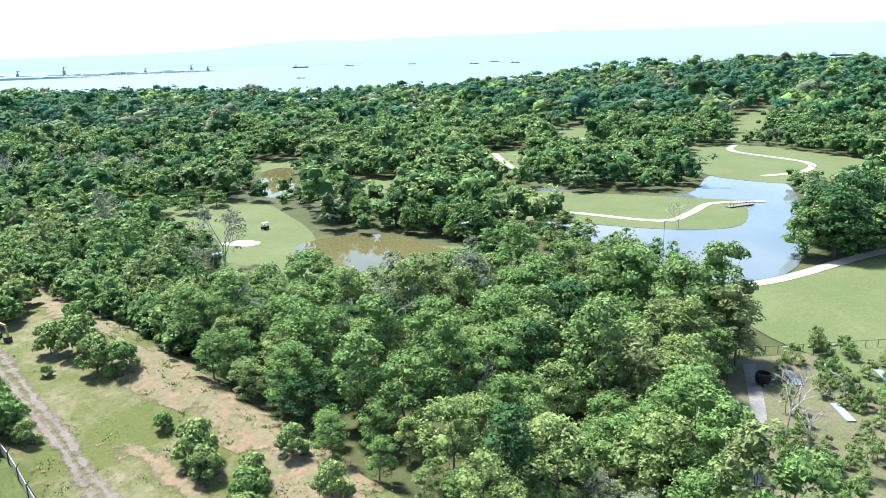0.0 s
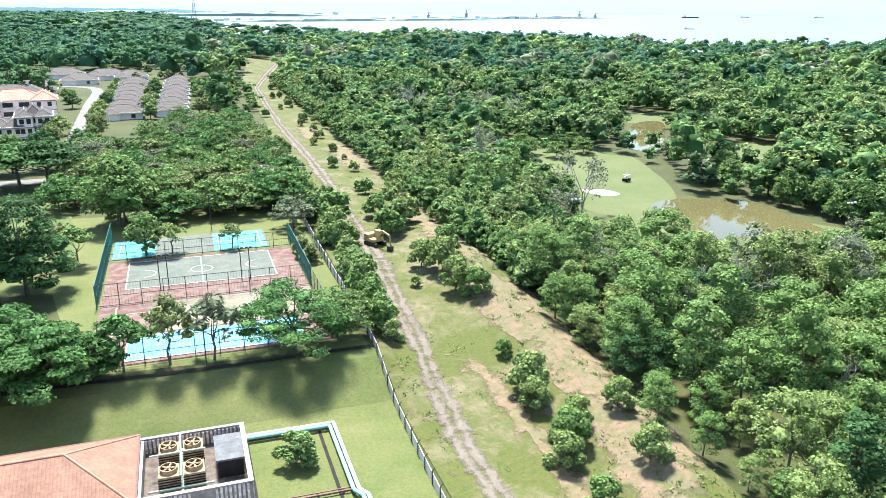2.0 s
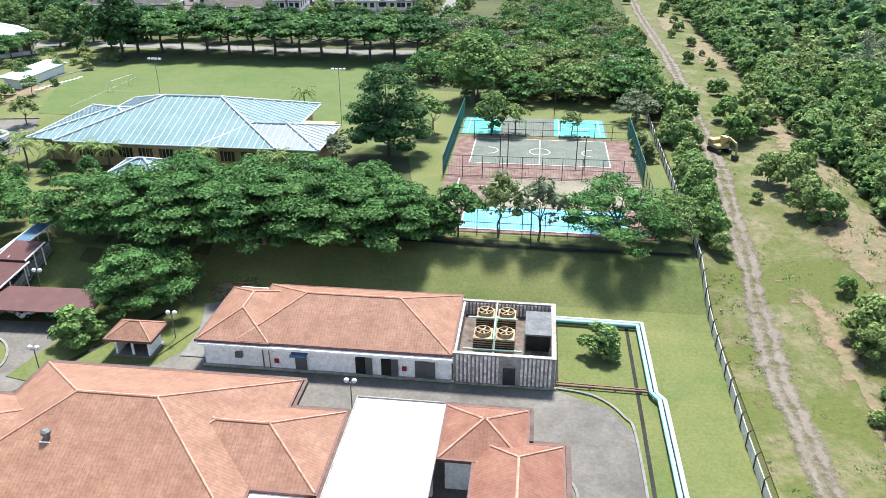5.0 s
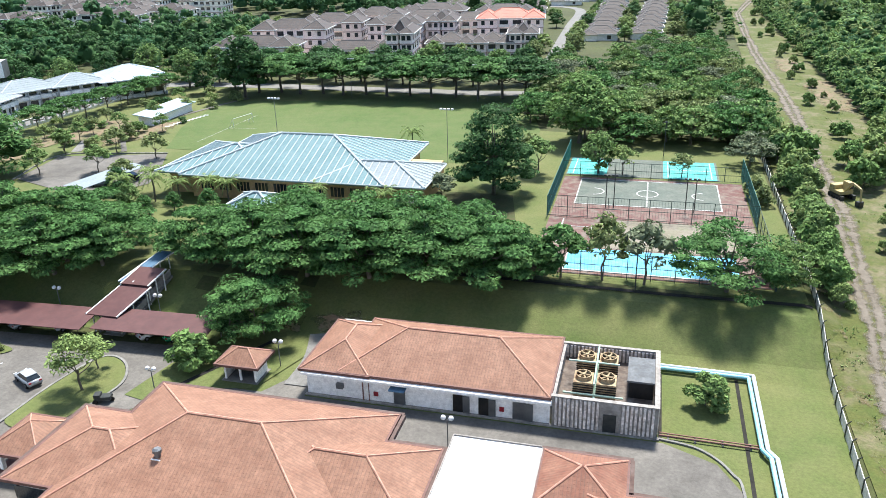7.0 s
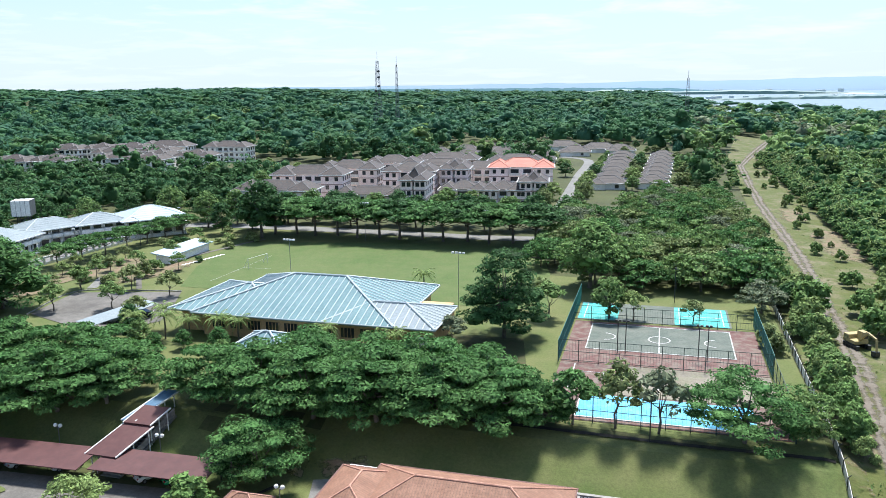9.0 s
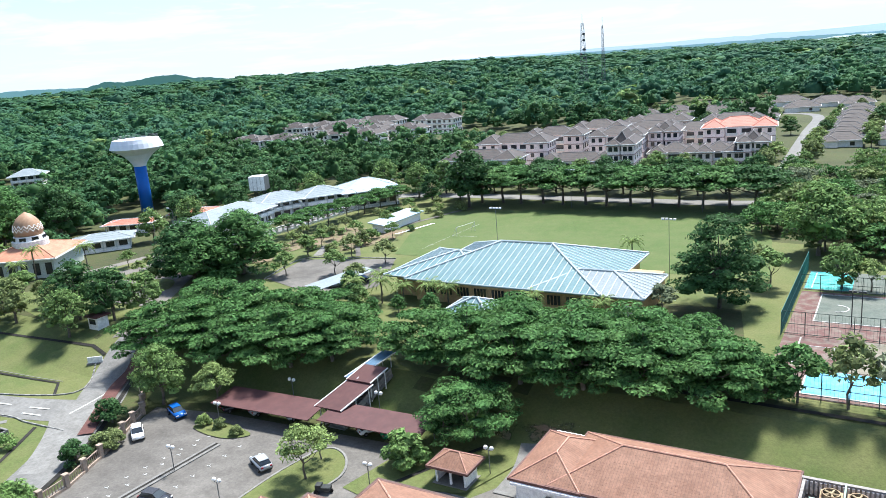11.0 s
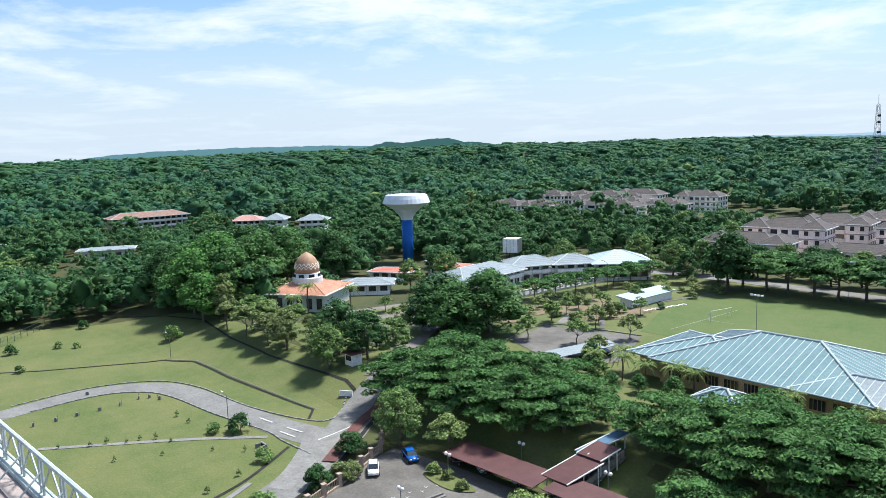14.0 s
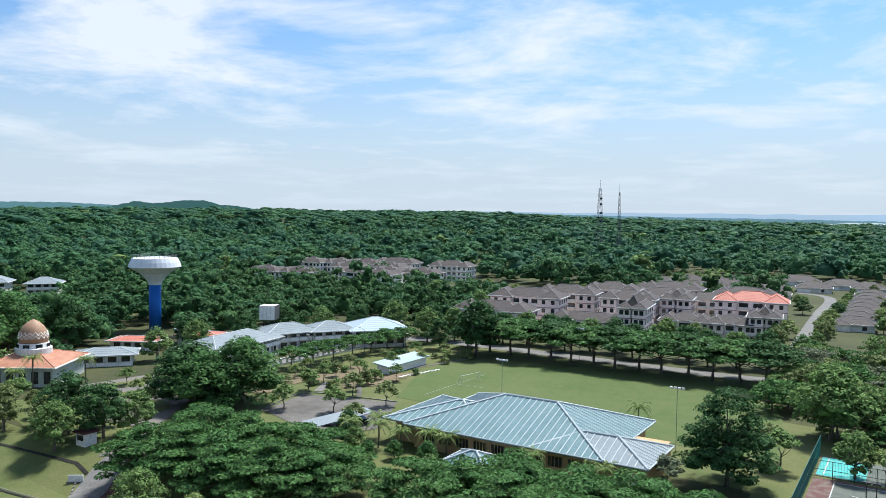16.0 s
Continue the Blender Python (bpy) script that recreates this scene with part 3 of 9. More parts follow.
ribbon("loop_road", [(-106, 64), (-116, 61), (-133, 58), (-150, 56), (-159, 52), (-164, 42), (-163, 32), (-160, 20), (-150, 5)], [8, 6.5, 6, 6, 6, 6, 6, 6, 6], M_ROADPALE, "grey asphalt loop road edged with striped kerbs", "road", lift=0.10)
ribbon("concrete_apron", [(-111, 66), (-106, 62), (-100, 55), (-96, 48)], [3, 8, 6, 3], M_CONCRETE, "pale patched concrete where the roads meet", "road", lift=0.15)
ribbon("footpath", [(-138, 26), (-125, 45), (-115.5, 56.5)], 1.1, M_CONCRETE, "narrow pale concrete footpath across the lawn", "path", lift=0.12)
ribbon("red_paving", [(-117, 85), (-112.9, 77.5), (-110.3, 72.5), (-104.6, 65.3), (-98.8, 58.3)], 2.2, surface("red_paving", (0.090, 0.039, 0.033), (0.120, 0.054, 0.045), 0.6, rough=0.9), "red paved strip beside the entrance road", "paving", lift=0.34)
drape("mosque_yard", [(-176, 105), (-172, 128), (-160, 132), (-142, 118), (-128, 97), (-124, 82), (-121, 84), (-124, 96), (-146, 96), (-166, 98)], surface("dusty_yard", (0.168, 0.150, 0.126), (0.120, 0.111, 0.099), 0.15, (0.144, 0.132, 0.120), 0.8, 0.95), "dusty pale forecourt with traffic islands", "yard", lift=0.14, smooth=False)
for pts in ([(-160, 108), (-153, 112), (-150, 120), (-158, 118)], [(-166, 112), (-163, 122), (-168, 124), (-170, 114)], [(-146, 104), (-138, 106), (-142, 112), (-148, 112)]):
    drape("traffic_island", pts, M_LAWN, "planted traffic island in the dusty forecourt", "traffic island", lift=0.22)
for pts in ([(-141, 140), (-129, 148), (-125, 166), (-137, 168)], [(-120, 144), (-113, 158), (-116, 172), (-125, 158)], [(-150, 112), (-134, 128), (-128, 138), (-146, 132)]):
    drape("worn_earth", pts, M_CUTEDGE, "worn brown earth of the terrace garden", "earth", lift=0.15, closed_steps=10, ragged=1.5)
ribbon("upper_road", [(-160, 130), (-157, 160), (-152, 200), (-149, 216), (-120, 219), (-90, 218), (-36, 217), (-20, 230), (-10, 260)], 7, M_ROADPALE, "pale grey road lined with trees round the field", "road", lift=0.12)
drape("upper_car_park", [(-121, 120), (-124, 136), (-101, 142), (-95, 130), (-92, 122), (-98, 112)], M_ASPHALT, "small grey upper car park", "car park", lift=0.12, smooth=False)
ribbon("estate_road", [(-33, 250), (-35, 303), (-38, 380), (-41, 454), (-60, 475)], 5.5, M_ROADPALE, "pale estate road between the apartment blocks", "road", lift=0.12)

sea = drape("sea", [(-600, 4700), (-60, 2000), (50, 1000), (300, 880), (700, 500), (1100, 100), (1500, -600), (4400, -800), (4400, 1600), (3000, 3700), (900, 4700)], M_SEA, "pale calm sea under haze", "water", smooth=False, step=9000, kind="structure")
for v in sea.data.vertices:
    v.co.z = -4.0

# ---- roofs and buildings ----
M_TILE = tile_roof("clay_tiles", (0.201, 0.099, 0.063), (0.269, 0.144, 0.095))
M_TILEOLD = tile_roof("weathered_clay_tiles", (0.168, 0.066, 0.042), (0.222, 0.105, 0.068))
M_CAP = surface("clay_ridge_caps", (0.485, 0.267, 0.194), (0.342, 0.171, 0.121), 1.0, rough=0.8)
M_GUTTER = surface("dark_gutter", (0.144, 0.072, 0.057), (0.108, 0.054, 0.045), 1.0, rough=0.7)
M_GREYTILE = tile_roof("grey_brown_tiles", (0.038, 0.036, 0.036), (0.058, 0.054, 0.053))
M_RIDGEPALE = surface("pale_ridge_mortar", (0.279, 0.266, 0.252), (0.180, 0.168, 0.162), 0.6, rough=0.9)
M_BAND = surface("pink_brown_band", (0.387, 0.275, 0.246), (0.299, 0.211, 0.190), 0.4, rough=0.85)
M_STAINED = surface("stained_concrete", (0.34, 0.315, 0.29), (0.25, 0.228, 0.208), 0.5, (0.11, 0.095, 0.083), 1.6, 0.9, mix_fine=0.5)
M_EAVES = surface("dark_roof_ledge", (0.078, 0.045, 0.036), (0.120, 0.084, 0.072), 0.6, rough=0.85)
M_PLASTER = surface("off_white_plaster", (0.90, 0.88, 0.85), (0.87, 0.85, 0.82), 0.3, (0.70, 0.67, 0.63), 1.1, 0.85, mix_fine=0.22)
M_PINK = surface("pale_pink_plaster", (0.92, 0.79, 0.74), (0.87, 0.74, 0.69), 0.25, (0.64, 0.50, 0.46), 1.0, 0.85, mix_fine=0.25)
M_CREAM = surface("cream_plaster", (0.90, 0.87, 0.81), (0.84, 0.81, 0.75), 0.25, (0.62, 0.59, 0.52), 1.0, 0.85, mix_fine=0.25)
M_TAN = surface("tan_brick_wall", (0.56, 0.37, 0.19), (0.48, 0.31, 0.16), 0.6, (0.32, 0.21, 0.12), 2.0, 0.85)
M_BLUEROOF = surface("pale_blue_roof_sheet", (0.088, 0.168, 0.180), (0.115, 0.200, 0.210), 0.25, (0.17, 0.24, 0.25), 0.8, 0.7)
M_RIB = surface("white_roof_rib", (0.466, 0.516, 0.524), (0.369, 0.407, 0.422), 0.8, rough=0.5)
M_GREYROOF = surface("pale_grey_roof_sheet", (0.200, 0.235, 0.248), (0.240, 0.275, 0.288), 0.2, (0.22, 0.24, 0.25), 0.8, 0.75, spec=0.15)
M_MEMBRANE = surface("white_roof_membrane", (0.681, 0.681, 0.672), (0.565, 0.565, 0.556), 0.15, rough=0.6)
M_MAROON = surface("maroon_roof_sheet", (0.078, 0.031, 0.030), (0.102, 0.043, 0.040), 0.5, (0.054, 0.027, 0.027), 1.5, 0.6)
M_ORANGE = surface("orange_roof_sheet", (0.43, 0.135, 0.090), (0.48, 0.175, 0.120), 0.2, (0.34, 0.13, 0.09), 0.9, 0.7)


def rect_in(x0, x1, y0, y1, t):
    h = min(x1 - x0, y1 - y0) / 2 * t
    return x0 + h, x1 - h, y0 + h, y1 - h


def hip_roof(parent, x0, x1, y0, y1, z0, z1, material, course=0.34, step=0.006, caps=M_CAP, gutter=M_GUTTER, cap_size=0.11):
    """A hipped roof in stepped courses with ridge and hip caps and a gutter round its eaves."""
    half = min(x1 - x0, y1 - y0) / 2
    n = max(3, int(math.hypot(half, z1 - z0) / course))
    verts, faces = [], []
    levels = [(0.0, step)]
    for k in range(1, n):
        levels += [(k / n, 0.0), (k / n, step)]
    levels.append((0.999, 0.0))
    for t, lift in levels:
        a, b, c, d = rect_in(x0, x1, y0, y1, t)
        z = z0 + (z1 - z0) * t + lift
        verts += [(a, c, z), (b, c, z), (b, d, z), (a, d, z)]
    for k in range(len(levels) - 1):
        for i in range(4):
            j = (i + 1) % 4
            faces.append((4 * k + i, 4 * k + j, 4 * k + 4 + j, 4 * k + 4 + i))
    mesh_object("roof", verts, faces, material, parent)
    a, b, c, d = rect_in(x0, x1, y0, y1, 1)
    zc = z1 + step * 0.6
    ends = [(a, c), (b, c), (b, d), (a, d)]
    for (ex, ey), (rx, ry) in zip([(x0, y0), (x1, y0), (x1, y1), (x0, y1)], ends):
        part("ridge_cap", rod(bmesh.new(), (ex, ey, z0 + step), (rx, ry, zc), cap_size, None, 6), caps, parent)
    if (b - a) + (d - c) > 0.4:
        part("ridge_cap", rod(bmesh.new(), (a, c, zc), (b, d, zc), cap_size * 1.15, None, 6), caps, parent)
    if gutter:
        g = 0.22
        part("gutter", boxes((x0 - g, x1 + g, y0 - g, y0, z0 - 0.28, z0 + 0.02), (x0 - g, x1 + g, y1, y1 + g, z0 - 0.28, z0 + 0.02), (x0 - g, x0, y0, y1, z0 - 0.28, z0 + 0.02), (x1, x1 + g, y0, y1, z0 - 0.28, z0 + 0.02)), gutter, parent)


def ribbed_hip(parent, x0, x1, y0, y1, z0, z1, sheet, rib, gap=1.3, rib_w=0.15):
    """A hipped sheet roof with raised white ribs that run down its slopes."""
    a, b, c, d = rect_in(x0, x1, y0, y1, 1)
    V = [(x0, y0, z0), (x1, y0, z0), (x1, y1, z0), (x0, y1, z0), (a, c, z1), (b, c, z1), (b, d, z1), (a, d, z1)]
    bm = bmesh.new()
    vs = [bm.verts.new(p) for p in V]
    lo = [bm.verts.new((p[0], p[1], z0 - 0.25)) for p in V[:4]]
    for i in range(4):
        j = (i + 1) % 4
        q = [vs[i], vs[j], vs[4 + j], vs[4 + i]]
        if (q[2].co - q[3].co).length < 1e-4:
            q = q[:3]
        bm.faces.new(q)
        bm.faces.new((vs[i], lo[i], lo[j], vs[j]))
    bmesh.ops.remove_doubles(bm, verts=bm.verts, dist=1e-4)
    part("roof_sheet", bm, sheet, parent)
    half, rise = min(x1 - x0, y1 - y0) / 2, z1 - z0
    w = rib_w / 2

    def add_rib(p, q):
        p, q = Vector(p), Vector(q)
        u = q - p
        if u.length < 0.5:
            return
        s = Vector((-u.y, u.x, 0)).normalized() * w
        up = Vector((0, 0, 0.10))
        vv = [p - s, p + s, q + s, q - s]
        mesh_object("rib", [tuple(v) for v in vv] + [tuple(v + up) for v in vv], [(4, 5, 6, 7), (0, 1, 5, 4), (1, 2, 6, 5), (2, 3, 7, 6), (3, 0, 4, 7)], rib, parent)

    x = x0 + gap
    while x < x1 - gap / 2:
        r = min(half, x - x0, x1 - x)
        add_rib((x, y0, z0), (x, y0 + r, z0 + rise * r / half)); add_rib((x, y1, z0), (x, y1 - r, z0 + rise * r / half))
        x += gap
    y = y0 + gap
    while y < y1 - gap / 2:
        r = min(half, y - y0, y1 - y)
        add_rib((x0, y, z0), (x0 + r, y, z0 + rise * r / half)); add_rib((x1, y, z0), (x1 - r, y, z0 + rise * r / half))
        y += gap
    for (ex, ey), (rx, ry) in zip([(x0, y0), (x1, y0), (x1, y1), (x0, y1)], [(a, c), (b, c), (b, d), (a, d)]):
        part("ridge_cap", rod(bmesh.new(), (ex, ey, z0 + 0.1), (rx, ry, z1 + 0.1), 0.2, None, 6), rib, parent)
    if (b - a) + (d - c) > 0.4:
        part("ridge_cap", rod(bmesh.new(), (a, c, z1 + 0.1), (b, d, z1 + 0.1), 0.22, None, 6), rib, parent)
    for i in range(4):
        part("eave_trim", rod(bmesh.new(), (V[i][0], V[i][1], z0), (V[(i + 1) % 4][0], V[(i + 1) % 4][1], z0), 0.14, None, 6), rib, parent)


def plant_house():
    t = thing("plant_house", (0, 0, 0), "long white plant house with clay tile roof and cooling yard", "building")
    part("wall", boxes((-34.6, -7.4, 67.0, 79.0, 0, 3.3)), M_PLASTER, t)
    part("ledge", boxes((-35.0, -7.2, 66.35, 66.98, 2.8, 3.1)), M_PLASTER, t, "white concrete gutter ledge")
    part("plinth", boxes((-34.8, 3.6, 66.6, 66.98, 0, 0.22)), M_STAINED, t, "stained concrete plinth")
    hip_roof(t, -30.8, -7.5, 66.95, 79.6, 3.45, 6.2, M_TILE)
    hip_roof(t, -35.2, -27.2, 66.8, 78.4, 3.42, 5.3, M_TILE)
    part("parapet", boxes((-7.2, 3.3, 66.8, 67.15, 0, 3.7), (3.0, 3.35, 67.15, 78.2, 0, 3.7), (-7.2, 3.3, 77.9, 78.2, 0, 3.7), (-7.2, -6.9, 67.15, 77.9, 0, 3.7)), M_STAINED, t, "rain-streaked concrete parapet of the cooling yard")
    part("parapet_cap", boxes((-7.3, 3.45, 66.7, 67.2, 3.7, 3.8), (2.95, 3.45, 67.2, 78.3, 3.7, 3.8), (-7.3, 2.95, 77.85, 78.3, 3.7, 3.8)), M_STAINED, t)
    part("yard_deck", boxes((-6.9, 3.0, 67.15, 77.9, 1.9, 2.1)), surface("rusty_deck", (0.156, 0.132, 0.114), (0.102, 0.072, 0.054), 0.7, (0.054, 0.042, 0.036), 1.6, 0.9, mix_fine=0.7), t, "rusty stained deck")
    for x, w in ((-17.2, 1.1), (-14.4, 1.1), (-10.6, 1.4)):
        # narrow doorways are dark panels, painted as the unlit room behind
        d = part("door", boxes((x - w / 2, x + w / 2, 66.9, 66.99, 0.2, 2.3)), M_DARK if w < 1.3 else M_GALV, t)
        part("frame", boxes((x + w / 2, x + w / 2 + 0.75, 66.8, 66.89, 0.2, 2.3)), M_GALV, d, "open white door leaf")
    part("alarm_box", boxes((-12.7, -12.2, 66.84, 66.99, 1.0, 1.5)), surface("red_enamel", (0.310, 0.021, 0.028), rough=0.4), t, "red fire hose box")
    part("alarm_box", boxes((-26.7, -26.2, 66.84, 66.99, 0.9, 1.4)), bpy.data.materials["red_enamel"], t, "red fire hose box")
    part("awning", prism([(-24.7, 66.0), (-22.9, 66.0), (-22.9, 66.98), (-24.7, 66.98)], 2.3, 2.42), surface("blue_sheet", (0.060, 0.125, 0.200), (0.085, 0.160, 0.240), rough=0.7), t, "small blue sheet awning")
    part("door", boxes((-24.4, -23.1, 66.9, 66.99, 0.2, 2.2)), M_GALV, t)
    part("downpipe", rods([((-27.9, 66.8, 0), (-27.9, 66.8, 3.1), 0.08), ((-27.2, 66.8, 0), (-27.2, 66.8, 2.7), 0.06)]), surface("rusty_red_pipe", (0.222, 0.111, 0.086), rough=0.7), t, "rusty red pipe")
    part("air_conditioner", boxes((-31.0, -30.2, 66.6, 66.99, 1.4, 2.0)), M_GALV, t)
    part("steel_door", boxes((-2.0, -0.7, 66.72, 66.8, 0.2, 2.3)), M_DARKMETAL, t)
    # stained ribs of the yard wall
    pale = surface("streaked_render", (0.82, 0.75, 0.70), (0.52, 0.46, 0.42), 1.3, (0.26, 0.21, 0.18), 2.6, 0.9, mix_fine=0.5)
    for k in range(24):
        x = -6.9 + k * 0.42
        if not -2.3 < x < -0.5:
            part("wall_rib", boxes((x, x + 0.24, 66.66, 66.8, 0.3, 3.62)), pale, t)
        part("wall_rib", boxes((x, x + 0.24, 77.72, 77.9, 2.1, 3.6)), pale, t)
    for k in range(24):
        part("wall_rib", boxes((3.35, 3.47, 67.4 + k * 0.44, 67.64 + k * 0.44, 0.3, 3.6)), pale, t)
    return t


def cooling_tower(x, y, z):
    t = thing("cooling_tower", (x, y, z), "yellow-brown square cooling tower with a round fan on top", "cooling tower", "cooling towers in the yard")
    body = surface("yellowed_fibreglass", (0.40, 0.32, 0.19), (0.28, 0.19, 0.11), 0.9, (0.13, 0.07, 0.04), 2, 0.8, mix_fine=0.7) if "yellowed_fibreglass" not in bpy.data.materials else bpy.data.materials["yellowed_fibreglass"]
    part("body", boxes((-1.0, 1.0, -1.15, 1.15, 0, 1.7)), body, t)
    part("louvre", boxes(*[(-1.06, 1.06, -1.2, -1.14, 0.25 + k * 0.28, 0.36 + k * 0.28) for k in range(5)]), M_DARK, t)
    part("fan_ring", lathe([(0.80, 1.7), (0.86, 1.7), (0.86, 2.15), (0.76, 2.15), (0.76, 1.72)], 20, False), body, t)
    part("fan_well", lathe([(0.75, 1.73), (0.02, 1.73)], 20), M_DARK, t)
    bm = bmesh.new()
    for k in range(5):
        a = 2 * math.pi * k / 5
        rod(bm, (0, 0, 2.0), (0.72 * math.cos(a), 0.72 * math.sin(a), 2.0), 0.09, 0.12, 6)
    rod(bm, (0, 0, 1.85), (0, 0, 2.15), 0.2, 0.2, 10)
    part("fan", bm, body, t)
    return t


def big_hall_roofs():
    t = thing("school_block", (0, 0, 0), "large school block under spreading hipped clay tile roofs", "building")
    part("wall", boxes((-47.0, -22.0, 30, 58.8, 0, 3.7)), M_PLASTER, t)
    part("wing_wall", boxes((-22.0, -16.6, 30, 54.8, 0, 3.7)), M_PLASTER, t)
    part("wing_wall", boxes((-52.3, -47.0, 43.8, 53.3, 0, 3.7)), M_PLASTER, t)
    hip_roof(t, -47.7, -21.4, 40.8, 59.8, 4.0, 8.2, M_TILE)
    hip_roof(t, -31.2, -15.9, 45.0, 55.5, 3.98, 6.35, M_TILE)
    hip_roof(t, -53.1, -40.0, 43.0, 54.3, 3.96, 6.3, M_TILE)
    hip_roof(t, -47.5, -16.0, 28.0, 41.5, 3.95, 6.2, M_TILE)
    part("ledge", boxes((-48.2, -20.9, 60.0, 60.35, 3.5, 3.95), (-21.1, -20.75, 55.8, 60.0, 3.5, 3.95), (-20.75, -15.4, 55.72, 56.05, 3.5, 3.95), (-15.68, -15.3, 40, 55.72, 3.5, 3.95), (-48.2, -47.92, 54.6, 60.0, 3.5, 3.95), (-53.7, -48.2, 54.52, 54.85, 3.5, 3.9), (-53.7, -53.34, 42.7, 54.52, 3.5, 3.9)), M_EAVES, t, "dark stained roof ledge")
    v = part("roof_vent", boxes((-0.45, 0.45, -0.45, 0.45, 0, 0.35)), M_PLASTER, t, "small white roof vent")
    v.location = (-38.9, 46.2, 5.9)
    c = part("cowl", lathe([(0.28, 0.35), (0.28, 0.85), (0.4, 0.9), (0.4, 1.15), (0.2, 1.3)], 14), M_GALV, v)
    part("window", boxes((-52.9, -48.2, 43.7, 43.79, 1.2, 2.6)), M_GLASS, t)
    return t


def white_canopy():
    t = thing("flat_canopy", (0, 0, 0), "flat white membrane roof over the link between two blocks", "canopy")
    part("deck", boxes((-15.2, -6.95, 30, 57.6, 3.9, 4.15)), M_MEMBRANE, t)
    part("edge", boxes((-15.3, -15.2, 30, 57.7, 3.7, 4.3), (-6.95, -6.85, 30, 57.7, 3.7, 4.12), (-15.2, -6.95, 57.6, 57.7, 3.7, 4.3)), M_STAINED, t)
    for x in (-14.9, -7.3):
        for y in (34, 42, 50, 57.2):
            part("post", boxes((x - 0.15, x + 0.15, y - 0.15, y + 0.15, 0, 3.9)), M_PLASTER, t)


def east_block():
    t = thing("annex", (0, 0, 0), "small annex with two hipped clay tile roofs", "building")
    part("wall", boxes((-6.2, 0.2, 51.0, 57.0, 0, 3.8), (-3.2, 3.2, 36, 51.0, 0, 3.8), (0.2, 3.2, 51.0, 52.4, 0, 3.8)), M_PLASTER, t)
    hip_roof(t, -6.7, 0.7, 50.4, 57.6, 4.0, 5.6, M_TILEOLD)
    hip_roof(t, -3.6, 3.8, 38.0, 53.0, 3.96, 5.7, M_TILEOLD)
    part("ledge", boxes((-7.0, 1.2, 57.85, 58.2, 3.5, 3.95), (0.95, 1.3, 53.5, 57.85, 3.5, 3.95), (1.3, 4.5, 53.25, 53.6, 3.5, 3.95), (4.05, 4.5, 38, 53.25, 3.5, 3.95)), M_EAVES, t, "dark stained roof ledge")


def bin_shelter(x, y):
    t = thing("bin_shelter", (x, y, 0.1), "small open shelter with a hipped clay tile roof", "shelter")
    part("wall", boxes((-2.0, 2.0, 1.2, 1.35, 0, 2.4), (-2.0, -1.85, -1.3, 1.2, 0, 2.4), (1.85, 2.0, -1.3, 1.2, 0, 2.4)), M_PLASTER, t)
    # dark panel before the back wall stands in for the shelter's inner shade
    part("inside", boxes((-1.85, 1.85, 1.0, 1.19, 0.1, 2.4)), M_DARK, t)
    for px in (-1.9, 0, 1.9):
        part("post", boxes((px - 0.12, px + 0.12, -1.5, -1.3, 0, 2.4)), M_PLASTER, t)
    part("kerb", boxes((-2.3, 2.3, -1.9, 1.6, -0.1, 0.12)), M_CONCRETE, t)
    hip_roof(t, -2.6, 2.6, -2.1, 1.9, 2.45, 3.7, M_TILE, cap_size=0.08)


def pavilion(x, y):
    t = thing("pavilion", (x, y, 0.1), "open pavilion on posts with a hipped clay tile roof", "pavilion")
    for px in (-2.3, 2.3):
        for py in (-2.3, 2.3):
            part("post", boxes((px - 0.2, px + 0.2, py - 0.2, py + 0.2, 0, 2.7)), M_PLASTER, t)
    part("floor_slab", boxes((-3, 3, -3, 3, -0.1, 0.1)), bpy.data.materials["red_paving"], t)
    hip_roof(t, -3.1, 3.1, -3.1, 3.1, 2.7, 4.5, M_TILE, cap_size=0.08)


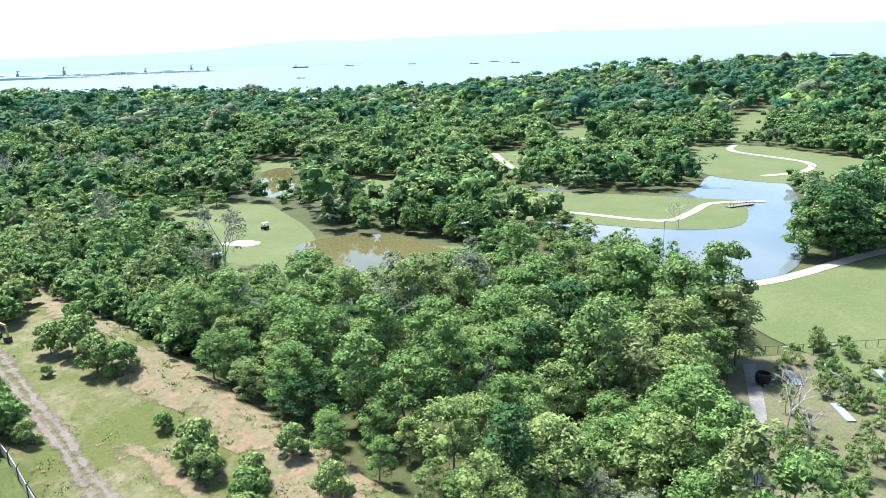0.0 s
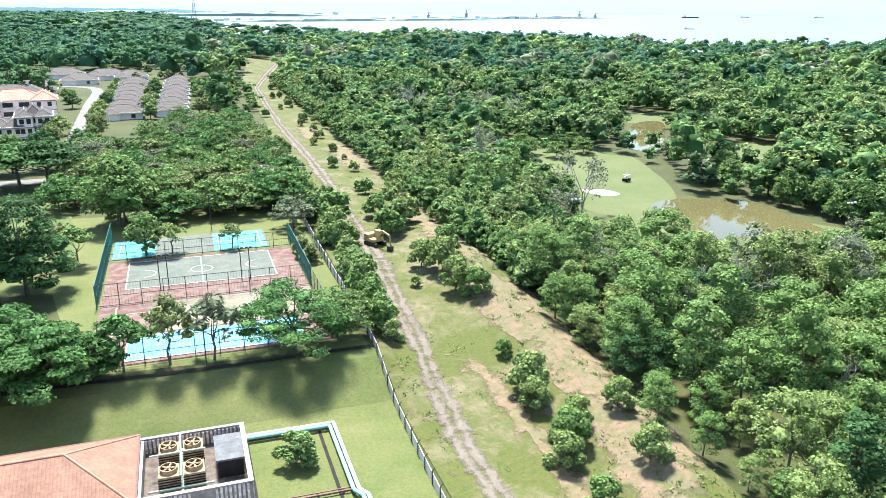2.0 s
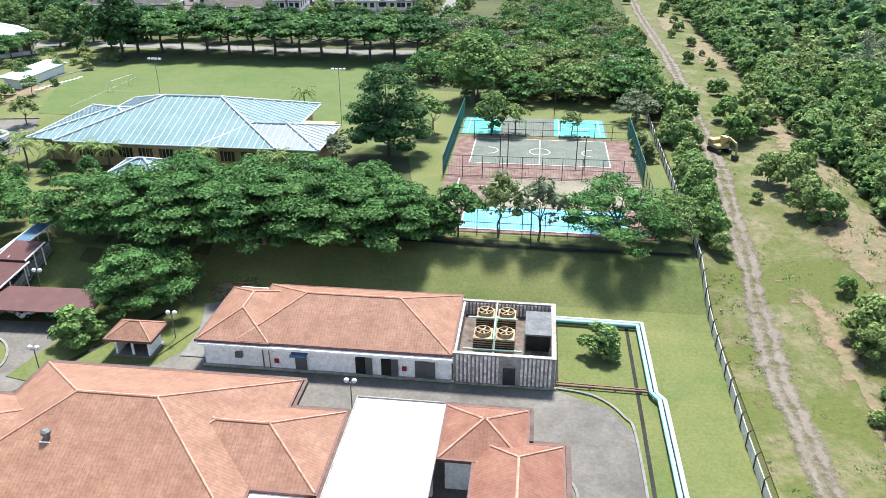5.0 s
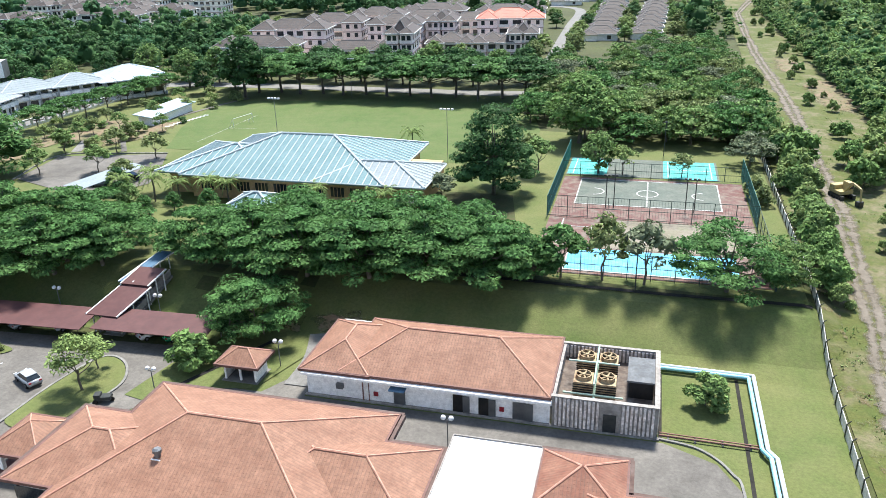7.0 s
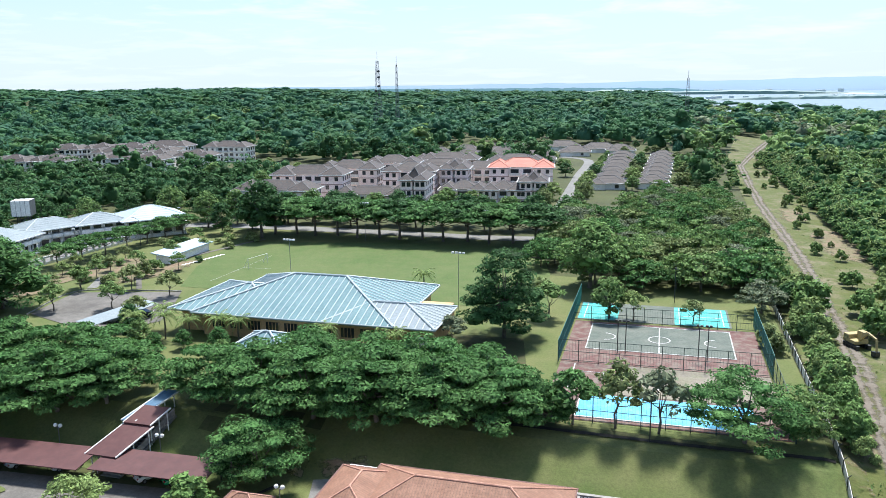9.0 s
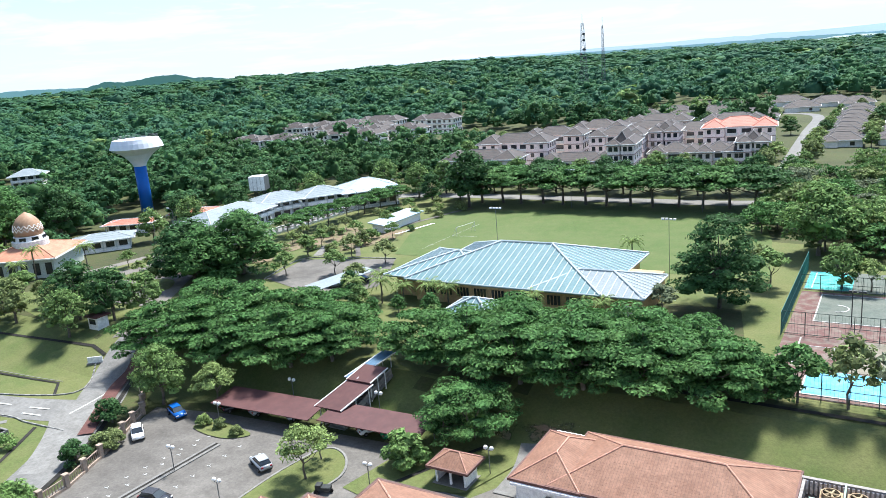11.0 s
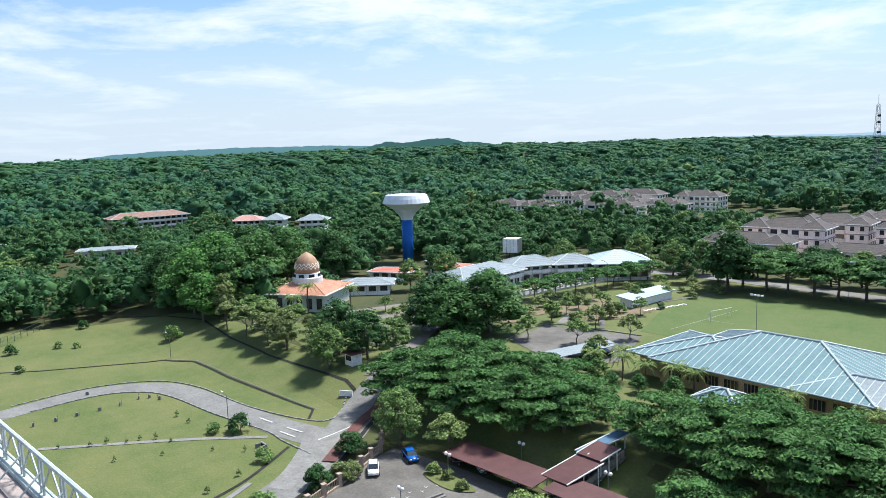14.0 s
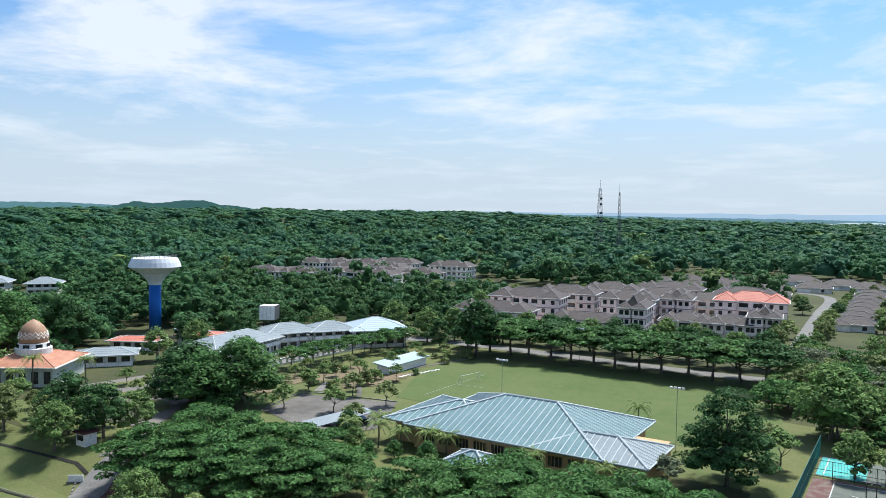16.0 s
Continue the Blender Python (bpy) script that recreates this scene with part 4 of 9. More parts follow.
def school_hall():
    g = 4.0
    t = thing("assembly_hall", (0, 0, g), "assembly hall with a pale blue ribbed hipped roof and tan walls", "building")
    part("wall", boxes((-79.2, -43.2, 117.2, 142, 0, 4.6)), M_TAN, t)
    part("wing_wall", boxes((-84.8, -79.2, 119, 136, 0, 4.5)), M_TAN, t)
    part("wing_wall", boxes((-43.2, -35.8, 117.5, 132.5, 0, 4.5)), M_TAN, t)
    ribbed_hip(t, -80.6, -41.8, 115.4, 143.6, 4.6, 9.2, M_BLUEROOF, M_RIB)
    ribbed_hip(t, -86.2, -64.0, 116.6, 138.0, 4.56, 7.3, M_BLUEROOF, M_RIB)
    ribbed_hip(t, -55.0, -34.6, 115.6, 130.0, 4.52, 6.7, M_GREYROOF, M_RIB)
    porch = thing("entrance_porch", (-61.5, 108.5, g), "low entrance porch with a pale blue ribbed roof", "porch")
    ribbed_hip(porch, -5.0, 5.0, -4.5, 4.5, 2.7, 4.6, M_BLUEROOF, M_RIB)
    for px in (-4, 4):
        for py in (-3.6, 3.6):
            part("post", boxes((px - 0.2, px + 0.2, py - 0.2, py + 0.2, 0, 2.7)), M_CREAM, porch)
    for k in range(9):
        x = -76 + k * 3.6
        w = part("window", boxes((x - 1.3, x + 1.3, 117.08, 117.16, 1.6, 3.3)), M_GLASS, t)
        part("mullion", boxes(*[(x - 1.3 + j * 0.65 - 0.04, x - 1.3 + j * 0.65 + 0.04, 117.0, 117.07, 1.6, 3.3) for j in range(5)]), M_TAN, w)
    part("vent_panel", boxes((-38.6, -36.4, 117.3, 117.45, 0.8, 2.6)), M_CREAM, t)
    part("louvre", boxes(*[(-38.3 + k * 0.42, -38.05 + k * 0.42, 117.2, 117.29, 1.6, 2.2) for k in range(4)]), M_DARK, t)


def apartment(x, y, w, d, storeys, turn=0.0, wall=M_PINK, roof=M_GREYTILE, z=None):
    """A block of flats: a long body between end units that stand proud, each under its own hipped roof, with bands, balconies and windows."""
    z = gz1(x, y) if z is None else z
    h = storeys * 3.1
    colour = "orange-red" if roof is M_ORANGE else "grey-brown"
    if storeys == 1:
        t = thing("house", (x, y, z - 0.3), "low terraced house with a grey-brown tile roof", "house", "blocks of the housing estate", turn)
        part("wall", boxes((-w / 2, w / 2, -d / 2, d / 2, 0, h)), wall, t)
        for px in (-w / 4, w / 4):
            part("window", boxes((px - 0.8, px + 0.8, -d / 2 - 0.06, -d / 2 + 0.02, 0.9, 2.4)), M_GLASS, t)
        hip_roof(t, -w / 2 - 0.8, w / 2 + 0.8, -d / 2 - 0.8, d / 2 + 0.8, h, h + min(w, d) * 0.24 + 0.6, roof, course=1.0, step=0.02, caps=M_RIDGEPALE, gutter=M_WHITE, cap_size=0.13)
        hip_roof(t, -w / 2 - 0.4, -w / 2 + w * 0.45, -d / 2 - 2.6, d * 0.1, h - 0.2, h + w * 0.11, roof, course=1.0, step=0.02, caps=M_RIDGEPALE, gutter=None, cap_size=0.13)
        part("porch_wall", boxes((-w / 2 + 0.4, -w / 2 + w * 0.45 - 0.8, -d / 2 - 1.9, -d / 2 - 0.02, 0, h - 0.25)), wall, t)
        return t
    t = thing("apartment_block", (x, y, z - 0.3), f"pale pink apartment block of {storeys} storeys with a {colour} tile roof", "apartment block", "blocks of the housing estate", turn)
    e = min(max(w * 0.3, 5.5), w * 0.46)      # width of an end unit
    out = 1.7                                 # how far the end units stand proud
    part("wall", boxes((-w / 2 + e, w / 2 - e, -d / 2, d / 2 - 0.6, 0, h)), wall, t)
    caps = M_RIDGEPALE if roof is M_GREYTILE else roof
    pane = None
    for sx in (-1, 1):
        x0, x1 = (-w / 2, -w / 2 + e - 0.01) if sx < 0 else (w / 2 - e + 0.01, w / 2)
        part("end_unit", boxes((x0, x1, -d / 2 - out, d / 2, 0, h)), wall, t)
        for f in range(1, storeys + 1):
            part("floor_band", boxes((x0 - 0.14, x1 + 0.14, -d / 2 - out - 0.14, d / 2 + 0.14, f * 3.1 - 0.62, f * 3.1 - 0.3)), M_BAND, t)
        rises = h + (e + 1.4) * 0.24 + 0.5
        hip_roof(t, x0 - 0.7, x1 + 0.7, -d / 2 - out - 0.7, d / 2 + 0.7, h + 0.02, rises, roof, course=1.0, step=0.02, caps=caps, gutter=M_WHITE, cap_size=0.13)
        spots = [(x0 + e * 0.28, -d / 2 - out - 0.04, 0), (x0 + e * 0.72, -d / 2 - out - 0.04, 0)]
        spots += [(w / 2 + 0.04, -d / 2 - out + (k + 0.5) * (d + out) / 4, 90) for k in range(4 if sx > 0 else 0)]
        for f in range(storeys):
            for px, py, a in spots:
                if pane is None:
                    q = pane = part("window", boxes((-0.66, 0.66, -0.05, 0.05, 0, 1.55)), M_GLASS, t)
                else:
                    q = new("window", pane.data)
                    q.parent = t
                q.matrix_local = pose(px, py, f * 3.1 + 0.75, 0, 0, a)
    mid = w - 2 * e
    hip_roof(t, -mid / 2 - e * 0.6, mid / 2 + e * 0.6, -d / 2 - 0.5, d / 2, h + 0.05, h + d * 0.22 + 0.6, roof, course=1.0, step=0.02, caps=caps, gutter=None, cap_size=0.13)
    n = max(1, int(mid / 3.6))
    for f in range(storeys):
        for k in range(n):
            px = -mid / 2 + (k + 0.5) * mid / n
            b = part("balcony", boxes((px - mid / n * 0.40, px + mid / n * 0.40, -d / 2 - 1.2, -d / 2 - 0.02, f * 3.1 - 0.1, f * 3.1 + 0.05), (px - mid / n * 0.40, px + mid / n * 0.40, -d / 2 - 1.2, -d / 2 - 1.05, f * 3.1 + 0.05, f * 3.1 + 0.85)), M_WHITE, t)
            part("balcony_door", boxes((px - mid / n * 0.32, px + mid / n * 0.32, -d / 2 - 0.06, -d / 2 + 0.02, f * 3.1 + 0.1, f * 3.1 + 2.3)), M_GLASS, b)
    return t


def water_tower(x, y):
    z = gz1(x, y)
    t = thing("water_tower", (x, y, z), "tall water tower with a white bowl on a blue column", "water tower")
    blue = surface("blue_paint", (0.007, 0.097, 0.387), (0.012, 0.137, 0.485), 0.2, (0.013, 0.065, 0.259), 0.8, 0.55)
    white = surface("pale_tower_paint", (0.626, 0.653, 0.699), (0.699, 0.718, 0.736), 0.15, (0.453, 0.478, 0.511), 0.6, 0.6)
    part("column", lathe([(2.15, -2), (2.1, 20.3 - z)], 28), blue, t, "deep blue column", smooth=True)
    part("bowl", lathe([(2.2, 20.3 - z), (2.5, 21.3 - z), (3.6, 22.8 - z), (5.4, 24.6 - z), (7.9, 26.1 - z), (9.2, 26.9 - z), (8.6, 28.6 - z), (7.9, 30.0 - z), (7.5, 30.1 - z)], 32), white, t, "white flared bowl")
    bm = bmesh.new()
    n, R = 28, 7.6
    for k in range(n):
        a, b = 2 * math.pi * k / n, 2 * math.pi * (k + 1) / n
        rod(bm, (R * math.cos(a), R * math.sin(a), 30 - z), (R * math.cos(a), R * math.sin(a), 31.1 - z), 0.05, None, 5)
        for h in (30.55, 31.1):
            rod(bm, (R * math.cos(a), R * math.sin(a), h - z), (R * math.cos(b), R * math.sin(b), h - z), 0.045, None, 5)
    part("railing", bm, M_GALV, t)


def tank_on_stand(x, y):
    z = gz1(x, y)
    t = thing("raised_water_tank", (x, y, z), "white panelled water tank on a dark steel stand", "water tank", turn=28)
    part("tank", boxes((-2.6, 2.6, -2.6, 2.6, 7.9, 12.5)), M_WHITE, t)
    part("panel_seam", boxes(*[(-2.64 + k * 1.3, -2.56 + k * 1.3, -2.66, 2.66, 7.9, 12.52) for k in range(5)]), M_GALV, t)
    rows = []
    c = [(-1.5, -1.5), (1.5, -1.5), (1.5, 1.5), (-1.5, 1.5)]
    for k in range(4):
        a, b = c[k], c[(k + 1) % 4]
        rows.append(((*a, 0), (*a, 7.9), 0.14))
        for h in (0, 2.6, 5.2):
            rows.append(((*a, h), (*b, h + 2.6), 0.07)); rows.append(((*b, h), (*a, h + 2.6), 0.07)); rows.append(((*a, h + 2.6), (*b, h + 2.6), 0.07))
    part("stand", rods(rows), M_DARKMETAL, t)


def mast(x, y, z, h, label, wide=3.0, dishes=True):
    t = thing("radio_mast", (x, y, z), label, "mast")
    rows, dd = [], wide / 2
    n = 12
    for k in range(n):
        a, b = 1 - 0.75 * k / n, 1 - 0.75 * (k + 1) / n
        za, zb = h * k / n, h * (k + 1) / n
        c = [(-dd, -dd), (dd, -dd), (dd, dd), (-dd, dd)]
        for i in range(4):
            j = (i + 1) % 4
            rows.append(((c[i][0] * a, c[i][1] * a, za), (c[i][0] * b, c[i][1] * b, zb), 0.14))
            rows.append(((c[i][0] * a, c[i][1] * a, za), (c[j][0] * b, c[j][1] * b, zb), 0.08))
            rows.append(((c[i][0] * b, c[i][1] * b, zb), (c[j][0] * b, c[j][1] * b, zb), 0.08))
    rows.append(((0, 0, h), (0, 0, h * 1.12), 0.12))
    part("lattice", rods(rows), M_GALV, t)
    if dishes:
        for k, (zz, s) in enumerate(((0.86, 1), (0.78, 1), (0.66, 1), (0.6, -1), (0.55, 1))):
            bm = bmesh.new()
            rod(bm, (s * 0.6, -0.6, h * zz), (s * 2.0, -1.4, h * zz), 1.0, 1.0, 12)
            part("dish", bm, M_DARKMETAL, t)


plant_house()
for cx in (-4.4, -2.0):
    for cy in (71.0, 75.2):
        cooling_tower(cx, cy, 2.1)
big_hall_roofs()
white_canopy()
east_block()
bin_shelter(-43.3, 69.0)
pavilion(-56.2, 50.2)
school_hall()
for row in ((-131, 246, 28, 11, 3, 8), (-128, 268, 27, 11, 4, 8), (-121, 290, 24, 11, 4, 8), (-101, 262, 28, 9, 2, 8), (-84, 262, 9, 16, 4, 8), (-94, 286, 20, 11, 4, 8), (-111, 314, 22, 11, 4, 7), (-72, 283, 17, 11, 2, 8), (-79, 297, 11, 12, 4, 8), (-57, 285, 15, 11, 2, 8), (-46, 287, 10, 12, 3, 8), (-96, 336, 26, 10, 3, 7), (-74, 326, 22, 10, 3, 7), (-100, 366, 28, 11, 3, 6), (-66, 360, 26, 11, 3, 6), (-70, 392, 28, 11, 2, 6), (-112, 392, 28, 11, 2, 6)):
    apartment(*row)
apartment(-54, 306, 25, 12, 4, 8, M_PINK, M_ORANGE)
for k in range(8):
    apartment(-21.2 - k * 0.1, 334 + k * 18, 14, 9, 1, 3, M_CREAM)
    apartment(-3.2 + k * 0.6, 340 + k * 18, 12, 9, 1, 3, M_CREAM)
for x, y, w in ((-133, 463, 15), (-121, 483, 18), (-104, 499, 22), (-82, 501, 22), (-65, 526, 23), (-39, 511, 22), (-25, 500, 17), (-95, 470, 18), (-72, 468, 18), (-52, 486, 18), (-110, 446, 16), (-86, 440, 16), (-66, 436, 16)):
    apartment(x, y, w, 12, 1, 5, M_CREAM)
for x, y, w in ((-318, 320, 20), (-299, 326, 20), (-341, 384, 20), (-324, 392, 18), (-300, 372, 20), (-307, 398, 22), (-254, 342, 18), (-262, 362, 16), (-241, 364, 20), (-295, 415, 30), (-254, 418, 27), (-278, 384, 20), (-276, 346, 18)):
    apartment(x, y, w, 12, 3, 6, M_CREAM)
water_tower(-235.6, 179.5)
tank_on_stand(-182, 183)
mast(-245, 654, gz1(-245, 654), 64, "tall steel radio mast with dishes behind the woods", 7)
mast(-232, 668, gz1(-232, 668), 61, "thin steel radio mast behind the woods", 3.4, False)
mast(16.5, 594, gz1(16.5, 594), 46, "grey lattice mast above the far woods", 4.5, False)

# ---- courts ----
M_TEAL = surface("teal_court_paint", (0.036, 0.310, 0.282), (0.060, 0.390, 0.352), 0.3, (0.185, 0.340, 0.310), 1.0, 0.8, mix_fine=0.5)
M_COURTGREY = surface("grey_green_court", (0.078, 0.098, 0.080), (0.104, 0.116, 0.096), 0.25, (0.160, 0.165, 0.140), 0.6, 0.85)
M_COURTRED = surface("worn_red_court", (0.112, 0.048, 0.042), (0.140, 0.086, 0.074), 0.22, (0.170, 0.145, 0.118), 0.7, 0.9, mix_fine=0.8)
M_COURTPALE = surface("faded_court", (0.204, 0.180, 0.141), (0.168, 0.144, 0.108), 0.2, (0.144, 0.162, 0.084), 0.6, 0.9)
M_COURTBLUE = surface("light_blue_court", (0.070, 0.330, 0.520), (0.100, 0.380, 0.560), 0.2, (0.240, 0.430, 0.540), 0.8, 0.7)
M_TEALFENCE = surface("teal_fence_paint", (0.060, 0.180, 0.150), (0.042, 0.132, 0.114), 1.0, rough=0.6)
CZ = 4.12


def slab(name, x0, x1, y0, y1, z0, z1, material, label, category="court"):
    return tagged(part(name, boxes((x0, x1, y0, y1, z0, z1)), material), label, category, kind="structure")


def line(name, x0, x1, y0, y1, z):
    return tagged(part(name, boxes((x0, x1, y0, y1, z - 0.05, z)), M_LINE), "white painted court line", "marking", kind="structure")


def ring(x, y, r, z, a0=0, a1=360, w=0.12, n=28):
    bm = bmesh.new()
    V = []
    for k in range(n + 1):
        a = radians(a0 + (a1 - a0) * k / n)
        V.append([bm.verts.new((x + q * math.cos(a), y + q * math.sin(a), z)) for q in (r - w, r + w)])
    for p, q in zip(V, V[1:]):
        bm.faces.new((p[0], p[1], q[1], q[0]))
    return tagged(part("court_ring", bm, M_LINE), "white painted court circle", "marking", kind="structure")


slab("court_slab", -14.2, 17.4, 118.6, 141.0, 3.7, CZ, M_COURTRED, "worn red concrete court surround")
slab("court", -11.0, 13.2, 125.4, 139.7, 3.9, CZ + 0.03, M_COURTGREY, "grey-green basketball court with faded white lines")
slab("court_slab", -14.2, 17.4, 106.4, 118.5, 3.7, CZ - 0.01, M_COURTPALE, "faded sandy court with red patches")
slab("court_slab", -14.2, -5.0, 107.0, 118.4, 3.9, CZ + 0.02, M_COURTRED, "worn red end of the faded court")
slab("court_slab", -13.2, 17.4, 96.6, 106.3, 3.7, CZ - 0.02, M_COURTRED, "worn red surround of the blue court")
slab("court", -9.8, 13.6, 97.6, 105.8, 3.9, CZ + 0.03, M_COURTBLUE, "light blue painted court behind a mesh fence")
slab("court_slab", -14.2, 13.8, 142.2, 154.2, 3.7, CZ, M_COURTGREY, "grey concrete of the small courts")
slab("court", -14.0, -6.6, 142.6, 153.6, 3.9, CZ + 0.03, M_TEAL, "teal painted court half")
slab("court", 3.8, 13.4, 142.4, 153.9, 3.9, CZ + 0.03, M_TEAL, "teal painted court half")
L0 = CZ + 0.07
for r in ((-11.0, 13.2, 125.4, 125.6), (-11.0, 13.2, 139.5, 139.7), (-11.0, -10.8, 125.6, 139.5), (13.0, 13.2, 125.6, 139.5), (1.0, 1.2, 125.6, 139.5), (-9.8, 13.6, 97.6, 97.85), (-9.8, -9.6, 97.85, 105.8), (4.6, 4.75, 142.8, 153.5), (12.4, 12.6, 142.8, 153.5), (4.6, 12.6, 147.9, 148.1), (-13.0, -12.8, 143, 153.2), (-11.9, -11.7, 107.4, 117.6), (-11.7, -7.0, 114.4, 114.55), (-7.15, -7.0, 110, 114.4), (1.0, 1.15, 107, 118)):
    line("court_line", *r, L0)
ring(1.1, 132.5, 1.8, L0 + 0.01)
ring(-8.2, 132.5, 1.8, L0 + 0.01, -90, 90)
ring(10.4, 132.5, 1.8, L0 + 0.01, 90, 270)


def mesh_fence(a, b, z, h, name="court_fence", material=M_TEALFENCE, gap=3.2, rails=(0.1, 0.5, 1.0), wires=0.45, label="tall green mesh fence round the courts", category="fence", group="fences of the courts", rail_r=0.045, wire_r=0.012):
    """A fence of posts, rails and upright wires from a to b."""
    a, b = Vector((*a, 0)), Vector((*b, 0))
    d, L = (b - a).normalized(), (b - a).length
    t = thing(name, (a.x, a.y, z), label, category, group, math.degrees(math.atan2(d.y, d.x)))
    n = max(1, round(L / gap))
    for k in range(n + 1):
        x = L * k / n
        part("post", rods([((x, 0, -0.3), (x, 0, h), rail_r * 1.3)]), material, t)
    for q in rails:
        part("rail", rods([((0, 0, h * q), (L, 0, h * q), rail_r)], n=5), material, t)
    if wires:
        part("mesh", rods([((k * wires, 0, 0.1), (k * wires, 0, h), wire_r) for k in range(1, int(L / wires))], n=3), material, t)
    return t


M_FENCEDARK = surface("dark_green_fence", (0.030, 0.054, 0.048), (0.048, 0.072, 0.060), 1, rough=0.6)
mesh_fence((-14.6, 118.4), (17.7, 118.6), 4.0, 3.8, material=M_FENCEDARK)
mesh_fence((-14.6, 141.4), (17.7, 141.6), 4.0, 3.0, material=M_FENCEDARK)
mesh_fence((-14.6, 118.0), (-14.6, 154.5), 4.0, 3.8, wires=0.22, wire_r=0.02)
mesh_fence((17.7, 118.0), (17.7, 145), 4.0, 3.8, wires=0.22, wire_r=0.02)
mesh_fence((-13.4, 96.2), (17.6, 96.2), 4.0, 3.6, material=M_FENCEDARK)
mesh_fence((17.7, 96.2), (17.7, 118.0), 4.0, 3.6, material=M_FENCEDARK)


def post_lamp(x, y, z, h, heads=1, name="court_lamp", label="dark post lamp beside the court", group="lamps of the courts", arm=0.6, white=False):
    t = thing(name, (x, y, z), label, "lamp", group)
    mat = M_GALV if white else M_DARKMETAL
    part("pole", rods([((0, 0, -0.3), (0, 0, h), 0.055 if white else 0.08)]), mat, t)
    part("crossbar", rods([((-arm, 0, h), (arm, 0, h), 0.06)]), mat, t)
    for k in range(heads):
        x0 = -arm + (2 * arm) * k / max(1, heads - 1) if heads > 1 else 0
        part("lamp_head", boxes((x0 - 0.22, x0 + 0.22, -0.3, 0.1, h + 0.02, h + 0.32)), M_WHITE if white else mat, t)
    return t


for px in (-5.6, -4.3, 7.2, 8.6):
    post_lamp(px, 124.4, 4.0, 5.6, 2, arm=0.3)
post_lamp(3.9, 158, 4.0, 7.0, 1)
post_lamp(0.2, 92.6, 4.0, 6.0, 1)
for px, py, h in ((-37.2, 141.0, 12), (-76.0, 146.0, 12), (-118, 205, 10), (-45, 204, 10), (-82, 205, 11)):
    post_lamp(px, py, 4.0, h, 4, "floodlight_mast", "tall thin floodlight mast with white lamps beside the field", "floodlights of the field", 1.1, True)
for px, py, h in ((136, 124, 7.2), (167, 87, 7.2), (77, 139, 9), (128, 250, 9)):
    post_lamp(px, py, 0.0, h, 3, "golf_floodlight", "thin floodlight mast with white lamps on the golf course", "floodlights of the golf course", 0.9, True)

# goal on the field and white lines
t = thing("football_goal", (-97, 169, 4.08), "white football goal frame on the field", "goal", turn=78)
part("frame", rods([((-3.6, 0, 0), (-3.6, 0, 2.4), 0.05), ((3.6, 0, 0), (3.6, 0, 2.4), 0.05), ((-3.6, 0, 2.4), (3.6, 0, 2.4), 0.05), ((-3.6, 0, 2.4), (-3.6, 1.5, 0), 0.05), ((3.6, 0, 2.4), (3.6, 1.5, 0), 0.05)]), M_WHITE, t)
for r in ((-100, 152, -99, 180), (-99.5, 166, -92, 166.3)):
    tagged(ribbon("field_line", [(r[0], r[1]), (r[2], r[3])], 0.09, M_LINE, "faint white line on the playing field", "marking", lift=0.12, smooth=False), kind="structure")

# bank of white letter shapes above the field, unreadable
for k in range(11):
    u = k / 10
    if k == 4:
        continue
    bx, by = -116.1 + 3.2 * u, 165.1 + 13.0 * u
    t = tagged(part("letter_bar", boxes((-0.6, 0.6, -0.3, 0.3, -0.05, 0.12)), M_WHITE), "white letter-sized bar lying on the grass bank", "sign", "white letters on the bank")
    t.matrix_world = pose(bx, by, on_mesh(bx, by) + 0.05, 0, 0, 14)

# ---- boundary fence, drains and pipes ----


def boundary_wall(points, z_of, h, label, gap=3.0):
    t = thing("boundary_fence", (points[0][0], points[0][1], z_of(*points[0])), label, "fence")
    ox, oy, oz = t.matrix_world.translation
    grey = surface("grey_fence_sheet", (0.66, 0.64, 0.60), (0.54, 0.52, 0.48), 0.7, (0.26, 0.24, 0.21), 1.8, 0.8)
    for (x0, y0), (x1, y1) in zip(points, points[1:]):
        L = math.dist((x0, y0), (x1, y1))
        n = max(1, round(L / gap))
        for k in range(n):
            p = [x0 + (x1 - x0) * k / n, y0 + (y1 - y0) * k / n]
            q = [x0 + (x1 - x0) * (k + 1) / n, y0 + (y1 - y0) * (k + 1) / n]
            zp, zq = z_of(*p) - oz, z_of(*q) - oz
            u = Vector((q[0] - p[0], q[1] - p[1], 0)).normalized()
            s = Vector((-u.y, u.x, 0)) * 0.035
            P, Q = Vector((p[0] - ox, p[1] - oy, 0)), Vector((q[0] - ox, q[1] - oy, 0))
            vs = [P - s, P + s, Q + s, Q - s]
            zs = [zp, zp, zq, zq]
            mesh_object("panel", [(v.x, v.y, z - 0.2) for v, z in zip(vs, zs)] + [(v.x, v.y, z + h) for v, z in zip(vs, zs)], [(0, 1, 2, 3), (7, 6, 5, 4), (0, 4, 5, 1), (1, 5, 6, 2), (2, 6, 7, 3), (3, 7, 4, 0)], grey, t)
            part("post", rods([((P.x - 0.08, P.y, zp - 0.3), (P.x - 0.08, P.y, zp + h + 0.25), 0.07), ((P.x - 0.08, P.y, zp + h + 0.25), (P.x + 0.25, P.y, zp + h + 0.6), 0.05)]), M_DARKMETAL, t)


boundary_wall([(21.2, 26), (21.3, 60), (21.9, 80), (22.2, 100), (22.3, 128), (22.8, 160), (24, 205), (26, 260)], on_mesh, 1.35, "long grey sheet fence between the school and the track")
